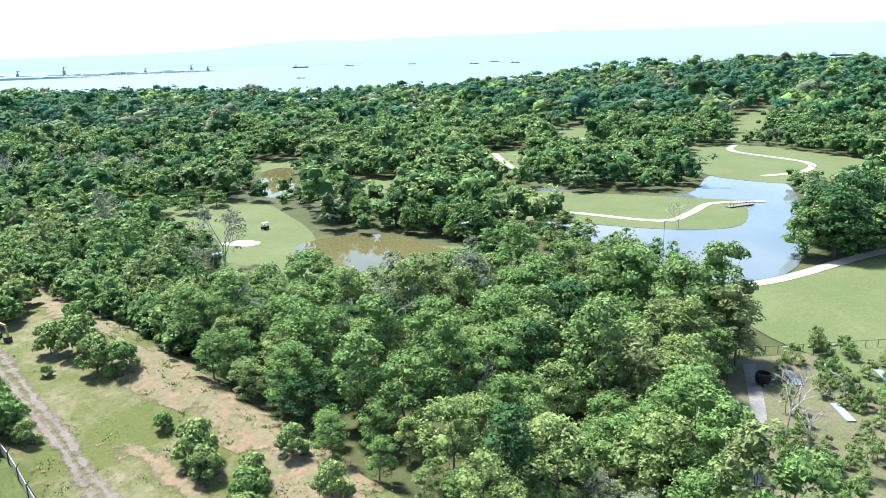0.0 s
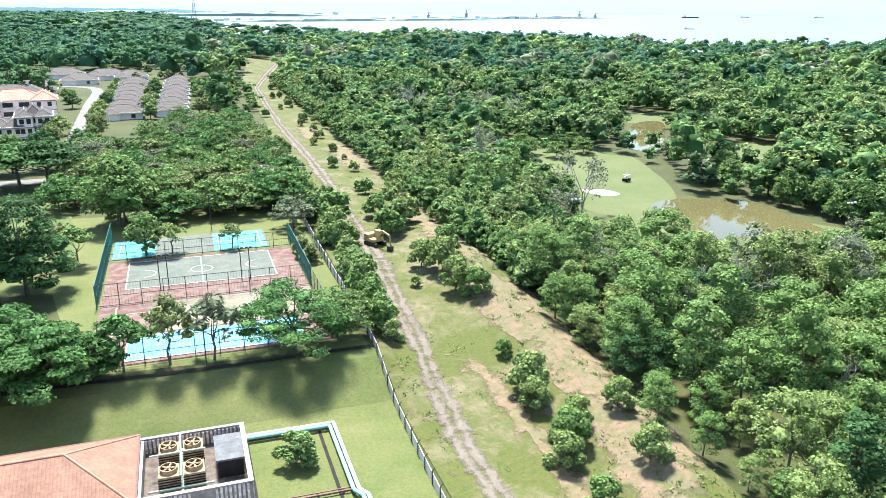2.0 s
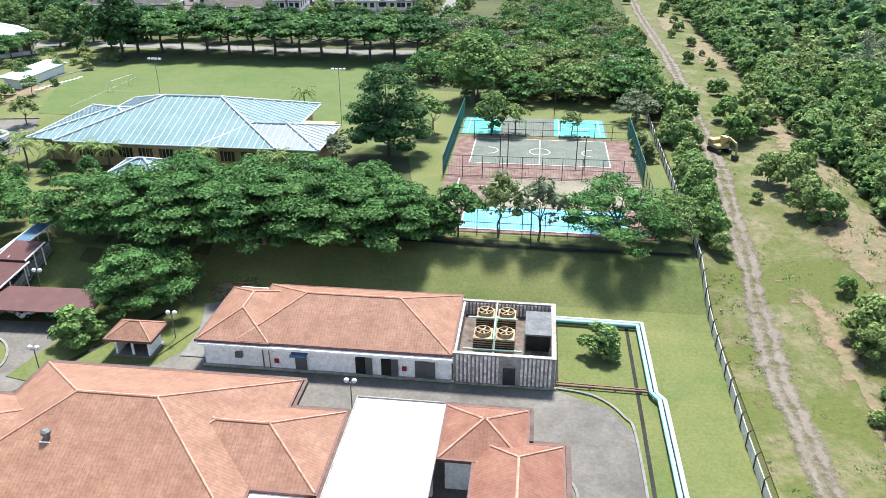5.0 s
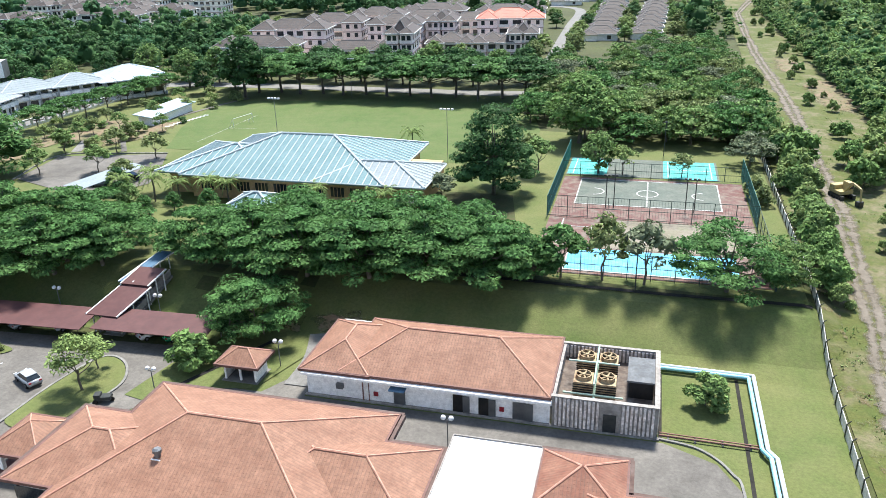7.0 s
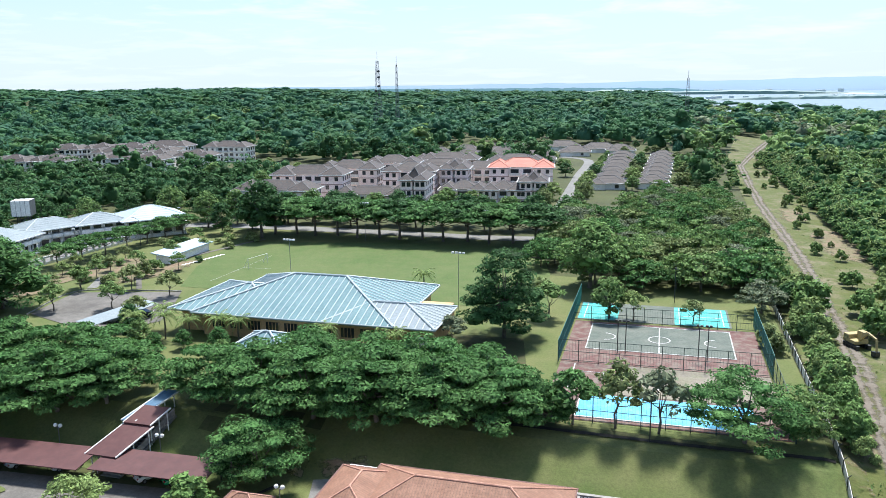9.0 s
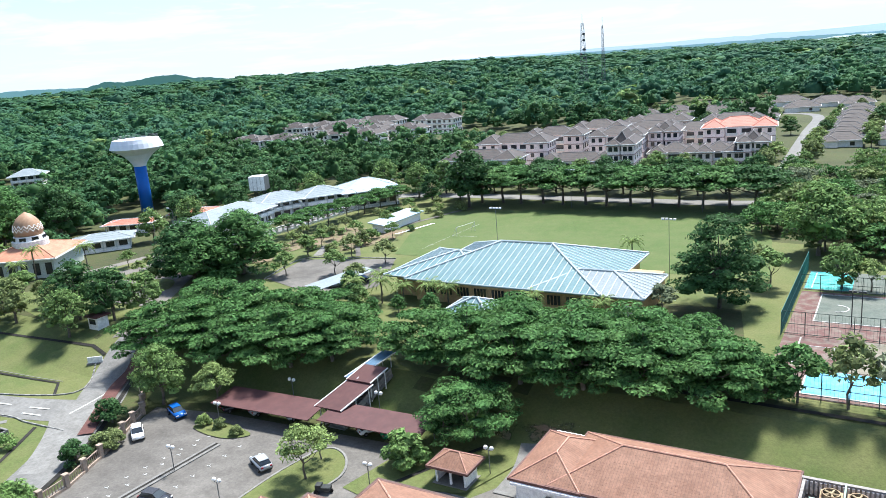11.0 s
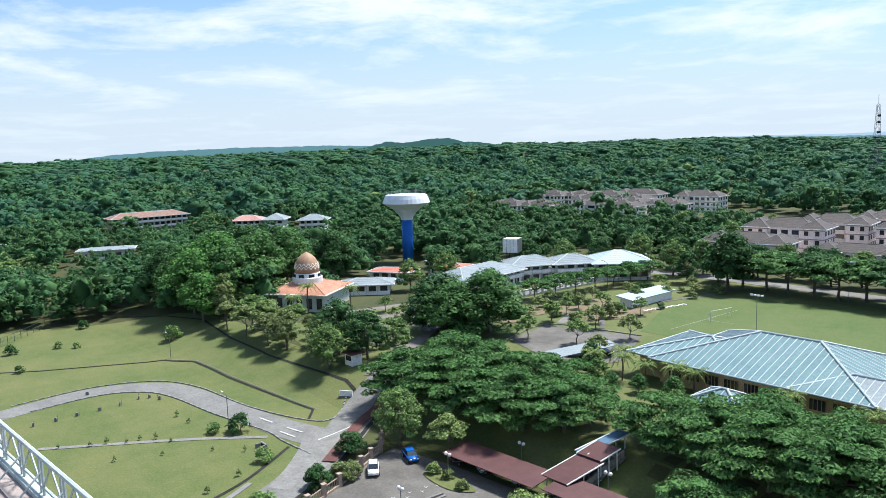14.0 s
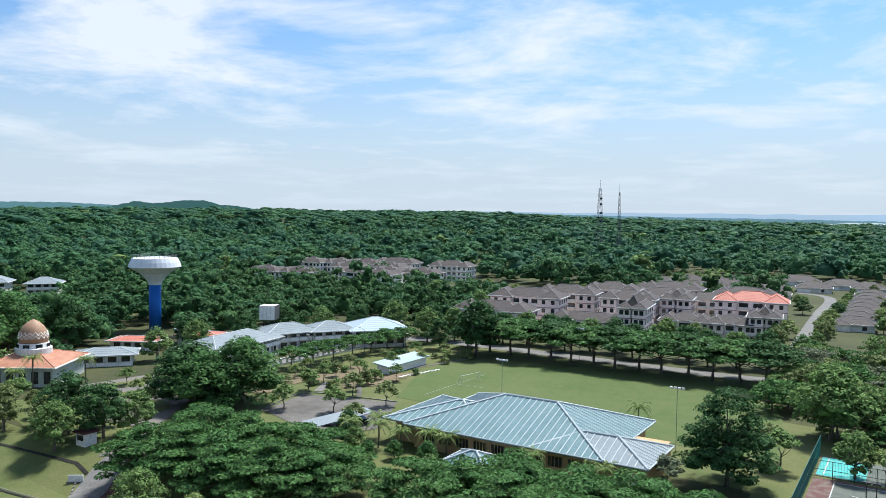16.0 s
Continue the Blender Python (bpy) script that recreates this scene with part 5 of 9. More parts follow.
ribbon("drain", [(-62, 91.5), (-40, 93.2), (-13.2, 93.0), (4, 92.6), (21.5, 92.8)], 0.7, M_DRAIN, "dark open drain along the top of the slope", "drain", lift=0.2, smooth=False)
ribbon("drain", [(12.0, 80), (12.0, 64), (11.8, 30)], 0.38, M_DRAIN, "dark open concrete drain beside the yard", "drain", lift=0.08, smooth=False)
ribbon("kerb", [(11.3, 30), (11.2, 58), (10.2, 63), (7.5, 66), (3.6, 66.9)], 0.25, M_CONCRETE, "pale concrete kerb round the yard", "kerb", lift=0.1, thick=0.12)
ribbon("kerb", [(5.2, 40), (5.4, 49), (4.8, 53), (2.0, 55.0)], 0.25, M_CONCRETE, "pale concrete kerb round the grass island", "kerb", lift=0.1, thick=0.12)
drape("lawn", [(3.9, 40), (5.2, 40), (5.4, 49), (4.7, 53), (2, 54.8), (1.4, 53.8), (4.4, 53.4)], M_LAWN, "strip of green lawn beside the annex", "lawn", lift=0.16, smooth=False)
ribbon("drain", [(3.7, 67.2), (3.7, 79.5)], 0.35, M_DRAIN, "dark narrow drain beside the cooling yard", "drain", lift=0.09, smooth=False)
M_PIPEBLUE = surface("pale_blue_pipe_cladding", (0.20, 0.46, 0.52), (0.26, 0.54, 0.60), 0.5, (0.45, 0.60, 0.62), 2, 0.45)
t = thing("chilled_water_pipes", (3.5, 80.6, 0), "pair of pale blue insulated pipes on low supports", "pipe")
for k, off in enumerate((0.0, 0.55)):
    pts = [(0, 0 - off, 0.6), (10.3 - off, -0.2 - off, 0.6), (10.3 - off, -14.0, 0.6), (11.0 - off, -15.2, 0.6), (11.0 - off, -52, 0.6)]
    part("pipe", rods([(p, q, 0.22) for p, q in zip(pts, pts[1:])], n=10), M_PIPEBLUE if k else M_RIB, t)
for yy in range(4, 50, 4):
    sx = 9.6 if yy < 14 else 10.3
    part("pipe_support", boxes((sx, sx + 0.85, -yy - 0.1, -yy + 0.1, -0.2, 0.38)), M_CONCRETE, t)
t = thing("red_pipe", (3.6, 67.3, 0), "rusty red pipe carried low over the grass", "pipe")
part("pipe", rods([((0, 0, 0.35), (9.6, -0.2, 0.35), 0.09), ((0, 0.4, 0.35), (9.6, 0.2, 0.35), 0.07)], n=8), bpy.data.materials["rusty_red_pipe"], t)
for k in range(4):
    part("pipe_support", boxes((0.8 + k * 2.6, 1.0 + k * 2.6, -0.3, 0.6, -0.2, 0.24)), M_CONCRETE, t)
t = thing("black_tank", (1.6, 73.0, 2.1), "black steel tank under a grey lid in the cooling yard", "tank")
part("body", boxes((-1.3, 1.2, -2.3, -0.2, 0, 1.9)), M_DARK, t)
part("lid", boxes((-1.5, 1.3, -2.4, 2.6, 1.9, 2.1)), surface("weathered_grey_sheet", (0.096, 0.102, 0.108), (0.144, 0.150, 0.156), 0.7, (0.060, 0.054, 0.048), 2, 0.8), t)
part("post", boxes((-1.3, -1.15, 2.2, 2.35, 0, 1.9), (1.0, 1.15, 2.2, 2.35, 0, 1.9)), M_DARKMETAL, t)
t = thing("yard_pipes", (-3.2, 68.4, 2.1), "pale green pipes between the cooling towers", "pipe")
part("pipe", rods([((0, 0, 0.4), (0, 8.4, 0.4), 0.14), ((-3.2, 1.0, 0.6), (3.0, 1.0, 0.6), 0.12), ((-3.0, 4.8, 2.3), (2.4, 4.8, 2.3), 0.1), ((0, 0.4, 2.3), (0, 8.4, 2.3), 0.1)], n=8), surface("pale_green_pipe", (0.371, 0.511, 0.412), rough=0.5), t)

# ---- car park ----


def car(x, y, turn, colour, label, z=0.12, glass=M_GLASS):
    paint = bpy.data.materials.get("car_paint_" + colour[0]) or surface("car_paint_" + colour[0], colour[1], tuple(v * 0.92 for v in colour[1]), 0.8, rough=0.25, spec=0.6)
    t = thing("car", (x, y, z), label, "car", "cars in the car park", turn)
    bm = bmesh.new()
    prof = [(-2.0, 0.35), (-2.02, 0.75), (-1.85, 0.95), (-1.5, 1.0), (1.0, 0.95), (1.75, 0.82), (1.98, 0.62), (1.98, 0.35)]
    L = [[bm.verts.new((px, s * 0.82, pz)) for px, pz in prof] for s in (-1, 1)]
    n = len(prof)
    bm.faces.new(L[0]); bm.faces.new(L[1][::-1])
    for i in range(n):
        j = (i + 1) % n
        bm.faces.new((L[0][i], L[0][j], L[1][j], L[1][i]))
    bmesh.ops.bevel(bm, geom=bm.edges[:], offset=0.06, segments=2, affect="EDGES")
    part("body", bm, paint, t, smooth=True)
    bm = bmesh.new()
    prof = [(-1.8, 0.97), (-1.35, 1.42), (0.25, 1.46), (1.05, 0.95)]
    L = [[bm.verts.new((px, s * (0.76 if pz < 1.2 else 0.60), pz)) for px, pz in prof] for s in (-1, 1)]
    bm.faces.new(L[0]); bm.faces.new(L[1][::-1])
    for i in range(4):
        bm.faces.new((L[0][i], L[0][(i + 1) % 4], L[1][(i + 1) % 4], L[1][i]))
    part("glasshouse", bm, glass, t)
    part("roof_panel", prism([(-1.4, -0.62), (0.3, -0.62), (0.3, 0.62), (-1.4, 0.62)], 1.42, 1.49), paint, t)
    for sx in (-1.25, 1.25):
        for sy in (-0.8, 0.8):
            bm = bmesh.new(); rod(bm, (sx, sy - 0.1, 0.31), (sx, sy + 0.1, 0.31), 0.31, 0.31, 14)
            w = part("wheel", bm, M_DARK, t)
            bm = bmesh.new(); rod(bm, (sx, sy - 0.12, 0.31), (sx, sy + 0.12, 0.31), 0.18, 0.18, 10)
            part("rim", bm, M_GALV, w)
    for sy in (-0.6, 0.6):
        part("headlight", boxes((1.9, 2.0, sy - 0.17, sy + 0.17, 0.62, 0.76)), M_WHITE, t)
        part("tail_light", boxes((-2.06, -1.98, sy - 0.15, sy + 0.15, 0.7, 0.88)), bpy.data.materials["red_enamel"], t)
    return t


SILVER, WHITE_C, BLUE_C, GREEN_C, BLACK_C = ("silver", (0.32, 0.34, 0.36)), ("white", (0.68, 0.69, 0.69)), ("blue", (0.007, 0.09, 0.34)), ("green", (0.014, 0.22, 0.08)), ("black", (0.03, 0.03, 0.035))
car(-90.9, 68.2, -20, BLUE_C, "bright blue saloon car parked by the grass")
car(-90.9, 61.2, -35, WHITE_C, "white hatchback parked at the kerb of the car park")
car(-67.9, 61.9, 155, SILVER, "silver-grey hatchback parked in a bay")
car(-79.0, 74.0, 70, SILVER, "silver car parked under the maroon carport")
car(-72.6, 74.8, 60, SILVER, "silver saloon parked under the maroon carport")
car(-60.0, 75.0, 60, WHITE_C, "white saloon parked under the maroon carport")
car(-56.4, 75.3, 60, GREEN_C, "green car parked under the maroon carport")
car(-84.0, 73.2, 70, BLACK_C, "black car parked under the maroon carport")
car(-74.0, 50.5, 10, BLACK_C, "dark grey car parked beyond the island")
car(-97.5, 124, 20, BLACK_C, "dark car parked under the upper carport", 4.15)
car(-100.5, 119, 20, SILVER, "silver car parked under the upper carport", 4.15)
car(-148, 208, 80, WHITE_C, "white car driving lane beside the field", 4.15)
t = thing("motor_trike", (-56.4, 60.3, 0.12), "dark utility tricycle parked beside the school block", "vehicle", turn=20)
part("body", boxes((-0.9, 0.9, -0.45, 0.45, 0.4, 0.8), (-0.9, -0.2, -0.45, 0.45, 0.8, 1.1)), M_DARKMETAL, t)
for sx, sy in ((-0.8, -0.5), (-0.8, 0.5), (0.9, 0)):
    bm = bmesh.new(); rod(bm, (sx, sy - 0.08, 0.28), (sx, sy + 0.08, 0.28), 0.28, 0.28, 12)
    part("wheel", bm, M_DARK, t)


def carport(x0, x1, y0, y1, z0, z1, turn_label, n, mat=M_MAROON, base=0.0, turn=0.0):
    cx, cy = (x0 + x1) / 2, (y0 + y1) / 2
    t = thing("carport", (cx, cy, base), turn_label, "carport", turn=turn)
    w, d = (x1 - x0) / 2, (y1 - y0) / 2
    mesh_object("roof_sheet", [(-w, -d, z0), (w, -d, z0), (w, d, z1), (-w, d, z1), (-w, -d, z0 + 0.1), (w, -d, z0 + 0.1), (w, d, z1 + 0.1), (-w, d, z1 + 0.1)], [(3, 2, 1, 0), (4, 5, 6, 7), (0, 1, 5, 4), (1, 2, 6, 5), (2, 3, 7, 6), (3, 0, 4, 7)], mat, t)
    for k in range(n + 1):
        x = -w + 0.3 + (2 * w - 0.6) * k / n
        part("post", rods([((x, d - 0.4, -0.2), (x, d - 0.4, z1), 0.08)]), M_GALV, t)
        part("rafter", rods([((x, d - 0.1, z1 - 0.08), (x, -d + 0.1, z0 - 0.06), 0.05)]), M_GALV, t)
    return t


carport(-85.2, -67.6, 70.2, 75.3, 2.35, 2.85, "long maroon sheet carport at the foot of the slope", 6, turn=3)
carport(-66.5, -50.6, 71.6, 76.6, 2.3, 2.8, "long maroon sheet carport at the foot of the slope", 5, turn=2)
carport(-106, -90, 116.0, 120.0, 2.4, 2.8, "white sheet carport in the upper car park", 5, M_GREYROOF, 4.0, 80)


def stair_roof():
    t = thing("covered_stairway", (-65.4, 74.0, 0), "covered stairway with a stepped maroon roof up the slope", "stairway")
    rows = [((-1.2, 0.0, 2.75), (0.2, 6.0, 4.4)), ((0.0, 5.8, 4.6), (0.7, 9.4, 5.6)), ((-1.6, 6.2, 4.7), (0.0, 14.0, 6.1))]
    for k, (a, b) in enumerate(rows):
        w = (2.3, 2.1, 1.1)[k]
        V = [(a[0] - w, a[1], a[2]), (a[0] + w, a[1], a[2]), (b[0] + w, b[1], b[2]), (b[0] - w, b[1], b[2])]
        mesh_object("roof_sheet", V + [(x, y, z + 0.12) for x, y, z in V], [(3, 2, 1, 0), (4, 5, 6, 7), (0, 1, 5, 4), (1, 2, 6, 5), (2, 3, 7, 6), (3, 0, 4, 7)], M_MAROON if k < 2 else bpy.data.materials["blue_sheet"], t)
        for s in (-1, 1):
            part("fascia", rods([((a[0] + s * w, a[1], a[2] + 0.06), (b[0] + s * w, b[1], b[2] + 0.06), 0.12)]), M_WHITE, t)
            for u in (0.1, 0.5, 0.9):
                x, y, z = (a[i] + (b[i] - a[i]) * u for i in range(3))
                part("post", rods([((x + s * (w - 0.3), y, max(z - 3.0, 0)), (x + s * (w - 0.3), y, z), 0.09)]), M_WHITE, t)
    for sx in (-1.75, 1.55):
        side = [(sx - 0.6, 0.4, -0.3), (sx + 0.5, 11.0, 3.4)]
        mesh_object("side_wall", [(x + o, y, z + h) for x, y, z in side for o in (0, 0.18) for h in (0, 1.5)], [(0, 4, 5, 1), (2, 3, 7, 6), (1, 5, 7, 3), (0, 1, 3, 2), (4, 6, 7, 5)], M_STAINED, t)
    for k in range(22):
        part("step", boxes((-1.5 + k * 0.05, 1.4 + k * 0.05, k * 0.5, k * 0.5 + 0.5, k * 0.185 - 0.3, k * 0.185 + 0.1)), M_CONCRETE, t)


stair_roof()


def park_lamp(x, y, z=0.1):
    t = thing("globe_lamp", (x, y, z), "white post lamp with two round globes", "lamp", "globe lamps of the school yard")
    part("pole", rods([((0, 0, -0.2), (0, 0, 3.3), 0.06), ((-0.4, 0, 3.2), (0.4, 0, 3.2), 0.04)]), M_GALV, t)
    for s in (-0.4, 0.4):
        bm = bmesh.new()
        bmesh.ops.create_icosphere(bm, subdivisions=2, radius=0.27, matrix=Matrix.Translation((s, 0, 3.5)))
        part("globe", bm, M_WHITE, t, smooth=True)


for px, py in ((-77.8, 56.5), (-82, 68.3), (-51.5, 62.8), (-40.2, 71.5), (-16.8, 61.0), (-76.5, 78.0), (-61.0, 78.5), (-65.8, 53), (-46.5, 79.5)):
    park_lamp(px, py, on_mesh(px, py) + 0.05)

# bays, island and drain of the car park
for k in range(9):
    for (bx, by) in ((-83.5, 42 + k * 2.7), (-80.8, 43.5 + k * 2.7), (-74.5, 43 + k * 2.7)):
        m = tagged(part("bay_mark", boxes((-0.35, 0.35, -0.05, 0.05, 0, 0.02), (-0.05, 0.05, 0.05, 0.35, 0, 0.02)), M_LINE), "faded white corner of a parking bay", "marking", kind="structure")
        m.location = (bx + (0.25 * k if bx < -82 else 0), by, 0.125)
ribbon("kerb", [(-79.6, 30), (-78.6, 48), (-78.0, 64)], 1.3, M_CONCRETE, "pale double kerb with a drain between the bays", "kerb", lift=0.1, thick=0.14, smooth=False)
ribbon("drain", [(-79.6, 30), (-78.6, 48), (-78.0, 64)], 0.4, M_DRAIN, "dark drain slot between the kerbs", "drain", lift=0.27, smooth=False)
drape("traffic_island", [(-85.5, 66.5), (-83, 69), (-78, 68.6), (-75.5, 67.6), (-78, 65.6), (-82, 65.4)], M_LAWN, "small planted traffic island with kerb", "traffic island", lift=0.22)
drape("traffic_island", [(-65, 55), (-64.6, 62), (-63, 68.5), (-59.5, 68), (-57, 64), (-58, 58), (-60.5, 54)], M_LAWN, "green kerbed island with a young tree", "traffic island", lift=0.2)
ribbon("kerb", [(-65, 54), (-64.7, 62), (-63, 68.7), (-59.4, 68.2), (-56.8, 64), (-57.8, 58)], 0.3, M_CONCRETE, "pale kerb of the green island", "kerb", lift=0.1, thick=0.16)
drape("lawn", [(-55, 62), (-53, 72.5), (-48.5, 73.5), (-42.5, 75), (-38.4, 77.5), (-37.4, 77), (-41, 66.5), (-47, 65), (-50, 61)], M_LAWN, "patch of green lawn beside the bin shelter", "lawn", lift=0.16, smooth=False)
ribbon("drain", [(-51.5, 62), (-46.2, 72.5), (-43.5, 77.5)], 0.6, M_DRAIN, "dark open drain across the lawn", "drain", lift=0.2, smooth=False)

# wall with panels along the car park and the road's edges


def panel_wall(points, label):
    t = thing("panel_wall", (points[0][0], points[0][1], 0), label, "wall")
    ox, oy = points[0]
    peach = surface("peach_wall", (0.364, 0.277, 0.211), (0.279, 0.219, 0.173), 0.5, (0.180, 0.150, 0.120), 1.8, 0.85)
    for (x0, y0), (x1, y1) in zip(points, points[1:]):
        n = max(1, round(math.dist((x0, y0), (x1, y1)) / 3.6))
        for k in range(n):
            p = Vector((x0 + (x1 - x0) * k / n - ox, y0 + (y1 - y0) * k / n - oy, on_mesh(x0 + (x1 - x0) * k / n, y0 + (y1 - y0) * k / n)))
            q = Vector((x0 + (x1 - x0) * (k + 1) / n - ox, y0 + (y1 - y0) * (k + 1) / n - oy, on_mesh(x0 + (x1 - x0) * (k + 1) / n, y0 + (y1 - y0) * (k + 1) / n)))
            part("pier", boxes((p.x - 0.28, p.x + 0.28, p.y - 0.28, p.y + 0.28, p.z - 0.3, p.z + 1.9), (p.x - 0.36, p.x + 0.36, p.y - 0.36, p.y + 0.36, p.z + 1.9, p.z + 2.05)), peach, t)
            part("base_course", rods([(p + Vector((0, 0, 0.25)), q + Vector((0, 0, 0.25)), 0.3)], n=4), peach, t)
            part("top_rail", rods([(p + Vector((0, 0, 1.5)), q + Vector((0, 0, 1.5)), 0.09)], n=4), peach, t)
            for j in range(1, 9):
                c = p.lerp(q, j / 9)
                part("baluster", rods([(c + Vector((0, 0, 0.4)), c + Vector((0, 0, 1.5)), 0.06)], n=4), peach, t)


panel_wall([(-85.2, 28), (-86.5, 40.3), (-87.6, 48.1), (-90.5, 55.0), (-96.5, 66.5), (-104, 72.5), (-110, 78)], "peach panelled wall with piers between the road and the car park")
ribbon("drain", [(-84, 24), (-88, 40), (-92, 50), (-98, 60), (-106, 70), (-113, 79)], 0.8, M_DRAIN, "dark open drain beside the panelled wall", "drain", lift=0.15)
ribbon("kerb", [(-100.5, 46), (-96.5, 38), (-91, 22)], 0.9, M_CONCRETE, "pale paved edge of the entrance road", "kerb", lift=0.14, thick=0.05)
ribbon("drain", [(-109, 57), (-105, 51), (-101, 44), (-96, 30), (-93, 20)], 0.6, M_DRAIN, "dark drain along the lawn's edge", "drain", lift=0.12)
M_KERBPALE = surface("worn_pale_kerb_paint", (0.27, 0.26, 0.24), (0.20, 0.195, 0.18), 0.8, rough=0.85)
M_STRIPE = surface("dark_kerb_paint", (0.13, 0.128, 0.12), (0.20, 0.195, 0.18), 1, rough=0.8)


def striped_kerb(points, label):
    """A kerb of single stones, black and white by turns."""
    loop = smooth_loop(points, 8, closed=False)
    t = thing("striped_kerb", (loop[0][0], loop[0][1], on_mesh(*loop[0])), label, "kerb", kind="structure")
    ox, oy, oz = t.matrix_world.translation
    stone = {m: part("kerb_stone", boxes((-0.5, 0.5, -0.11, 0.11, -0.1, 0.14)), m, t) for m in (M_KERBPALE, M_STRIPE)}
    pos, k = 0.0, 0
    first = set()
    for a, b in zip(loop, loop[1:]):
        L = math.dist(a, b)
        while pos < L:
            u = pos / L
            x, y = a[0] + (b[0] - a[0]) * u, a[1] + (b[1] - a[1]) * u
            m = (M_KERBPALE, M_STRIPE)[k % 2]
            o = stone[m] if m not in first else new("kerb_stone", stone[m].data)
            first.add(m)
            o.parent = t
            o.matrix_local = pose(x - ox, y - oy, on_mesh(x, y) - oz + 0.1, 0, 0, math.degrees(math.atan2(b[1] - a[1], b[0] - a[0])))
            pos += 1.05; k += 1
        pos -= L


striped_kerb([(-121, 76), (-115, 69), (-119, 65), (-133, 61.2), (-151, 59.4), (-162, 54.5), (-167.5, 43), (-166.5, 28)], "black and white striped kerb of the loop road")
striped_kerb([(-104, 58), (-112, 57.5), (-118, 57.6), (-133, 54.8), (-149, 52.8), (-156.6, 49.5), (-160.8, 42), (-160, 30)], "black and white striped kerb of the loop road")
for pts in ([(-113, 61.8), (-117, 61)], [(-121, 60.4), (-125, 59.8)], [(-112, 59.8), (-116, 59.2)], [(-109.5, 70.5), (-108.5, 65.5), (-108, 62)]):
    ribbon("road_mark", pts, 0.35, M_LINE, "white painted road marking", "marking", lift=0.18, smooth=False)
ribbon("drain", [(-200, 24), (-190, 38), (-177.4, 61.5), (-169.0, 65.7), (-152.3, 66.2), (-137.3, 67.7), (-121.9, 69.2), (-117.8, 65.8)], 0.5, M_DRAIN, "dark open drain round the grass bank", "drain", lift=0.15, smooth=False)
ribbon("kerb", [(-177.6, 62.3), (-169.0, 66.4), (-152.3, 66.9), (-137.3, 68.4), (-121.6, 69.9)], 0.14, M_CONCRETE, "narrow concrete lip of the drain", "kerb", lift=0.14, smooth=False)
ribbon("drain", [(-240, 66), (-216, 77), (-199.5, 80.9), (-175.4, 77.8), (-153.6, 77.0), (-126.0, 79.3), (-121.3, 78.3)], 0.6, M_DRAIN, "dark open drain under the trees", "drain", lift=0.15, smooth=False)
t = thing("culvert_head", (-111.5, 53.5, 0.0), "small concrete culvert head with a dark mouth", "culvert")
part("wall", boxes((-0.9, 0.9, 0.2, 0.5, -0.3, 0.9), (-0.9, -0.65, -0.8, 0.2, -0.3, 0.8), (0.65, 0.9, -0.8, 0.2, -0.3, 0.8)), M_CONCRETE, t)
# no hole is cut: a dark panel paints the shade of the opening
part("mouth", boxes((-0.64, 0.64, 0.1, 0.19, -0.3, 0.8)), M_DARK, t)
t = thing("sign_board", (-121.3, 76.2, on_mesh(-121.3, 76.2)), "blank white sign board beside the road", "sign", turn=35)
part("board", boxes((-1.3, 1.3, -0.1, 0.1, 0.2, 1.3)), M_WHITE, t)
part("base", boxes((-1.5, 1.5, -0.25, 0.25, -0.2, 0.2)), M_CONCRETE, t)
t = thing("guard_booth", (-131, 84.5, on_mesh(-131, 84.5)), "small white guard booth with a red roof", "booth")
part("wall", boxes((-1.4, 1.4, -1.2, 1.2, -0.2, 2.4)), M_WHITE, t)
part("window", boxes((-0.9, 0.9, -1.28, -1.2, 1.0, 2.0)), M_GLASS, t)
part("roof", prism([(-1.9, -1.7), (1.9, -1.7), (1.9, 1.7), (-1.9, 1.7)], 2.4, 2.65), M_MAROON, t)
mesh_fence((-262, 72), (-222, 36), 0.5, 2.0, "hill_fence", M_FENCEDARK, 3.0, (0.5, 1.0), 0.5, "dark mesh fence along the edge of the woods", "fence", "fences of the hill")
for px, py in ((-177.6, 63.5), (-125.5, 54.1)):
    t = thing("street_lamp", (px, py, on_mesh(px, py)), "thin grey street lamp with a curved arm", "lamp", "street lamps of the school")
    part("pole", rods([((0, 0, -0.3), (0, 0, 5.6), 0.07), ((0, 0, 5.6), (-0.9, -0.3, 6.1), 0.05)]), M_GALV, t)
    part("lamp_head", boxes((-1.5, -0.8, -0.45, -0.2, 6.05, 6.2)), M_WHITE, t)
for px, py in ((-147, 165), (-143, 184), (-141, 203), (-152, 140), (-134, 112), (-186, 150), (-172, 132)):
    t = thing("street_lamp", (px, py, 4.0), "thin grey street lamp with a curved arm", "lamp", "street lamps of the school")
    part("pole", rods([((0, 0, -0.3), (0, 0, 7.6), 0.09), ((0, 0, 7.6), (-1.2, -0.3, 8.3), 0.06)]), M_GALV, t)
    part("lamp_head", boxes((-1.9, -1.0, -0.45, -0.15, 8.2, 8.4)), M_WHITE, t)

# ---- mosque and upper school ----


M_MOSQUEROOF = tile_roof("orange_mosque_tiles", (0.387, 0.164, 0.097), (0.459, 0.230, 0.143))


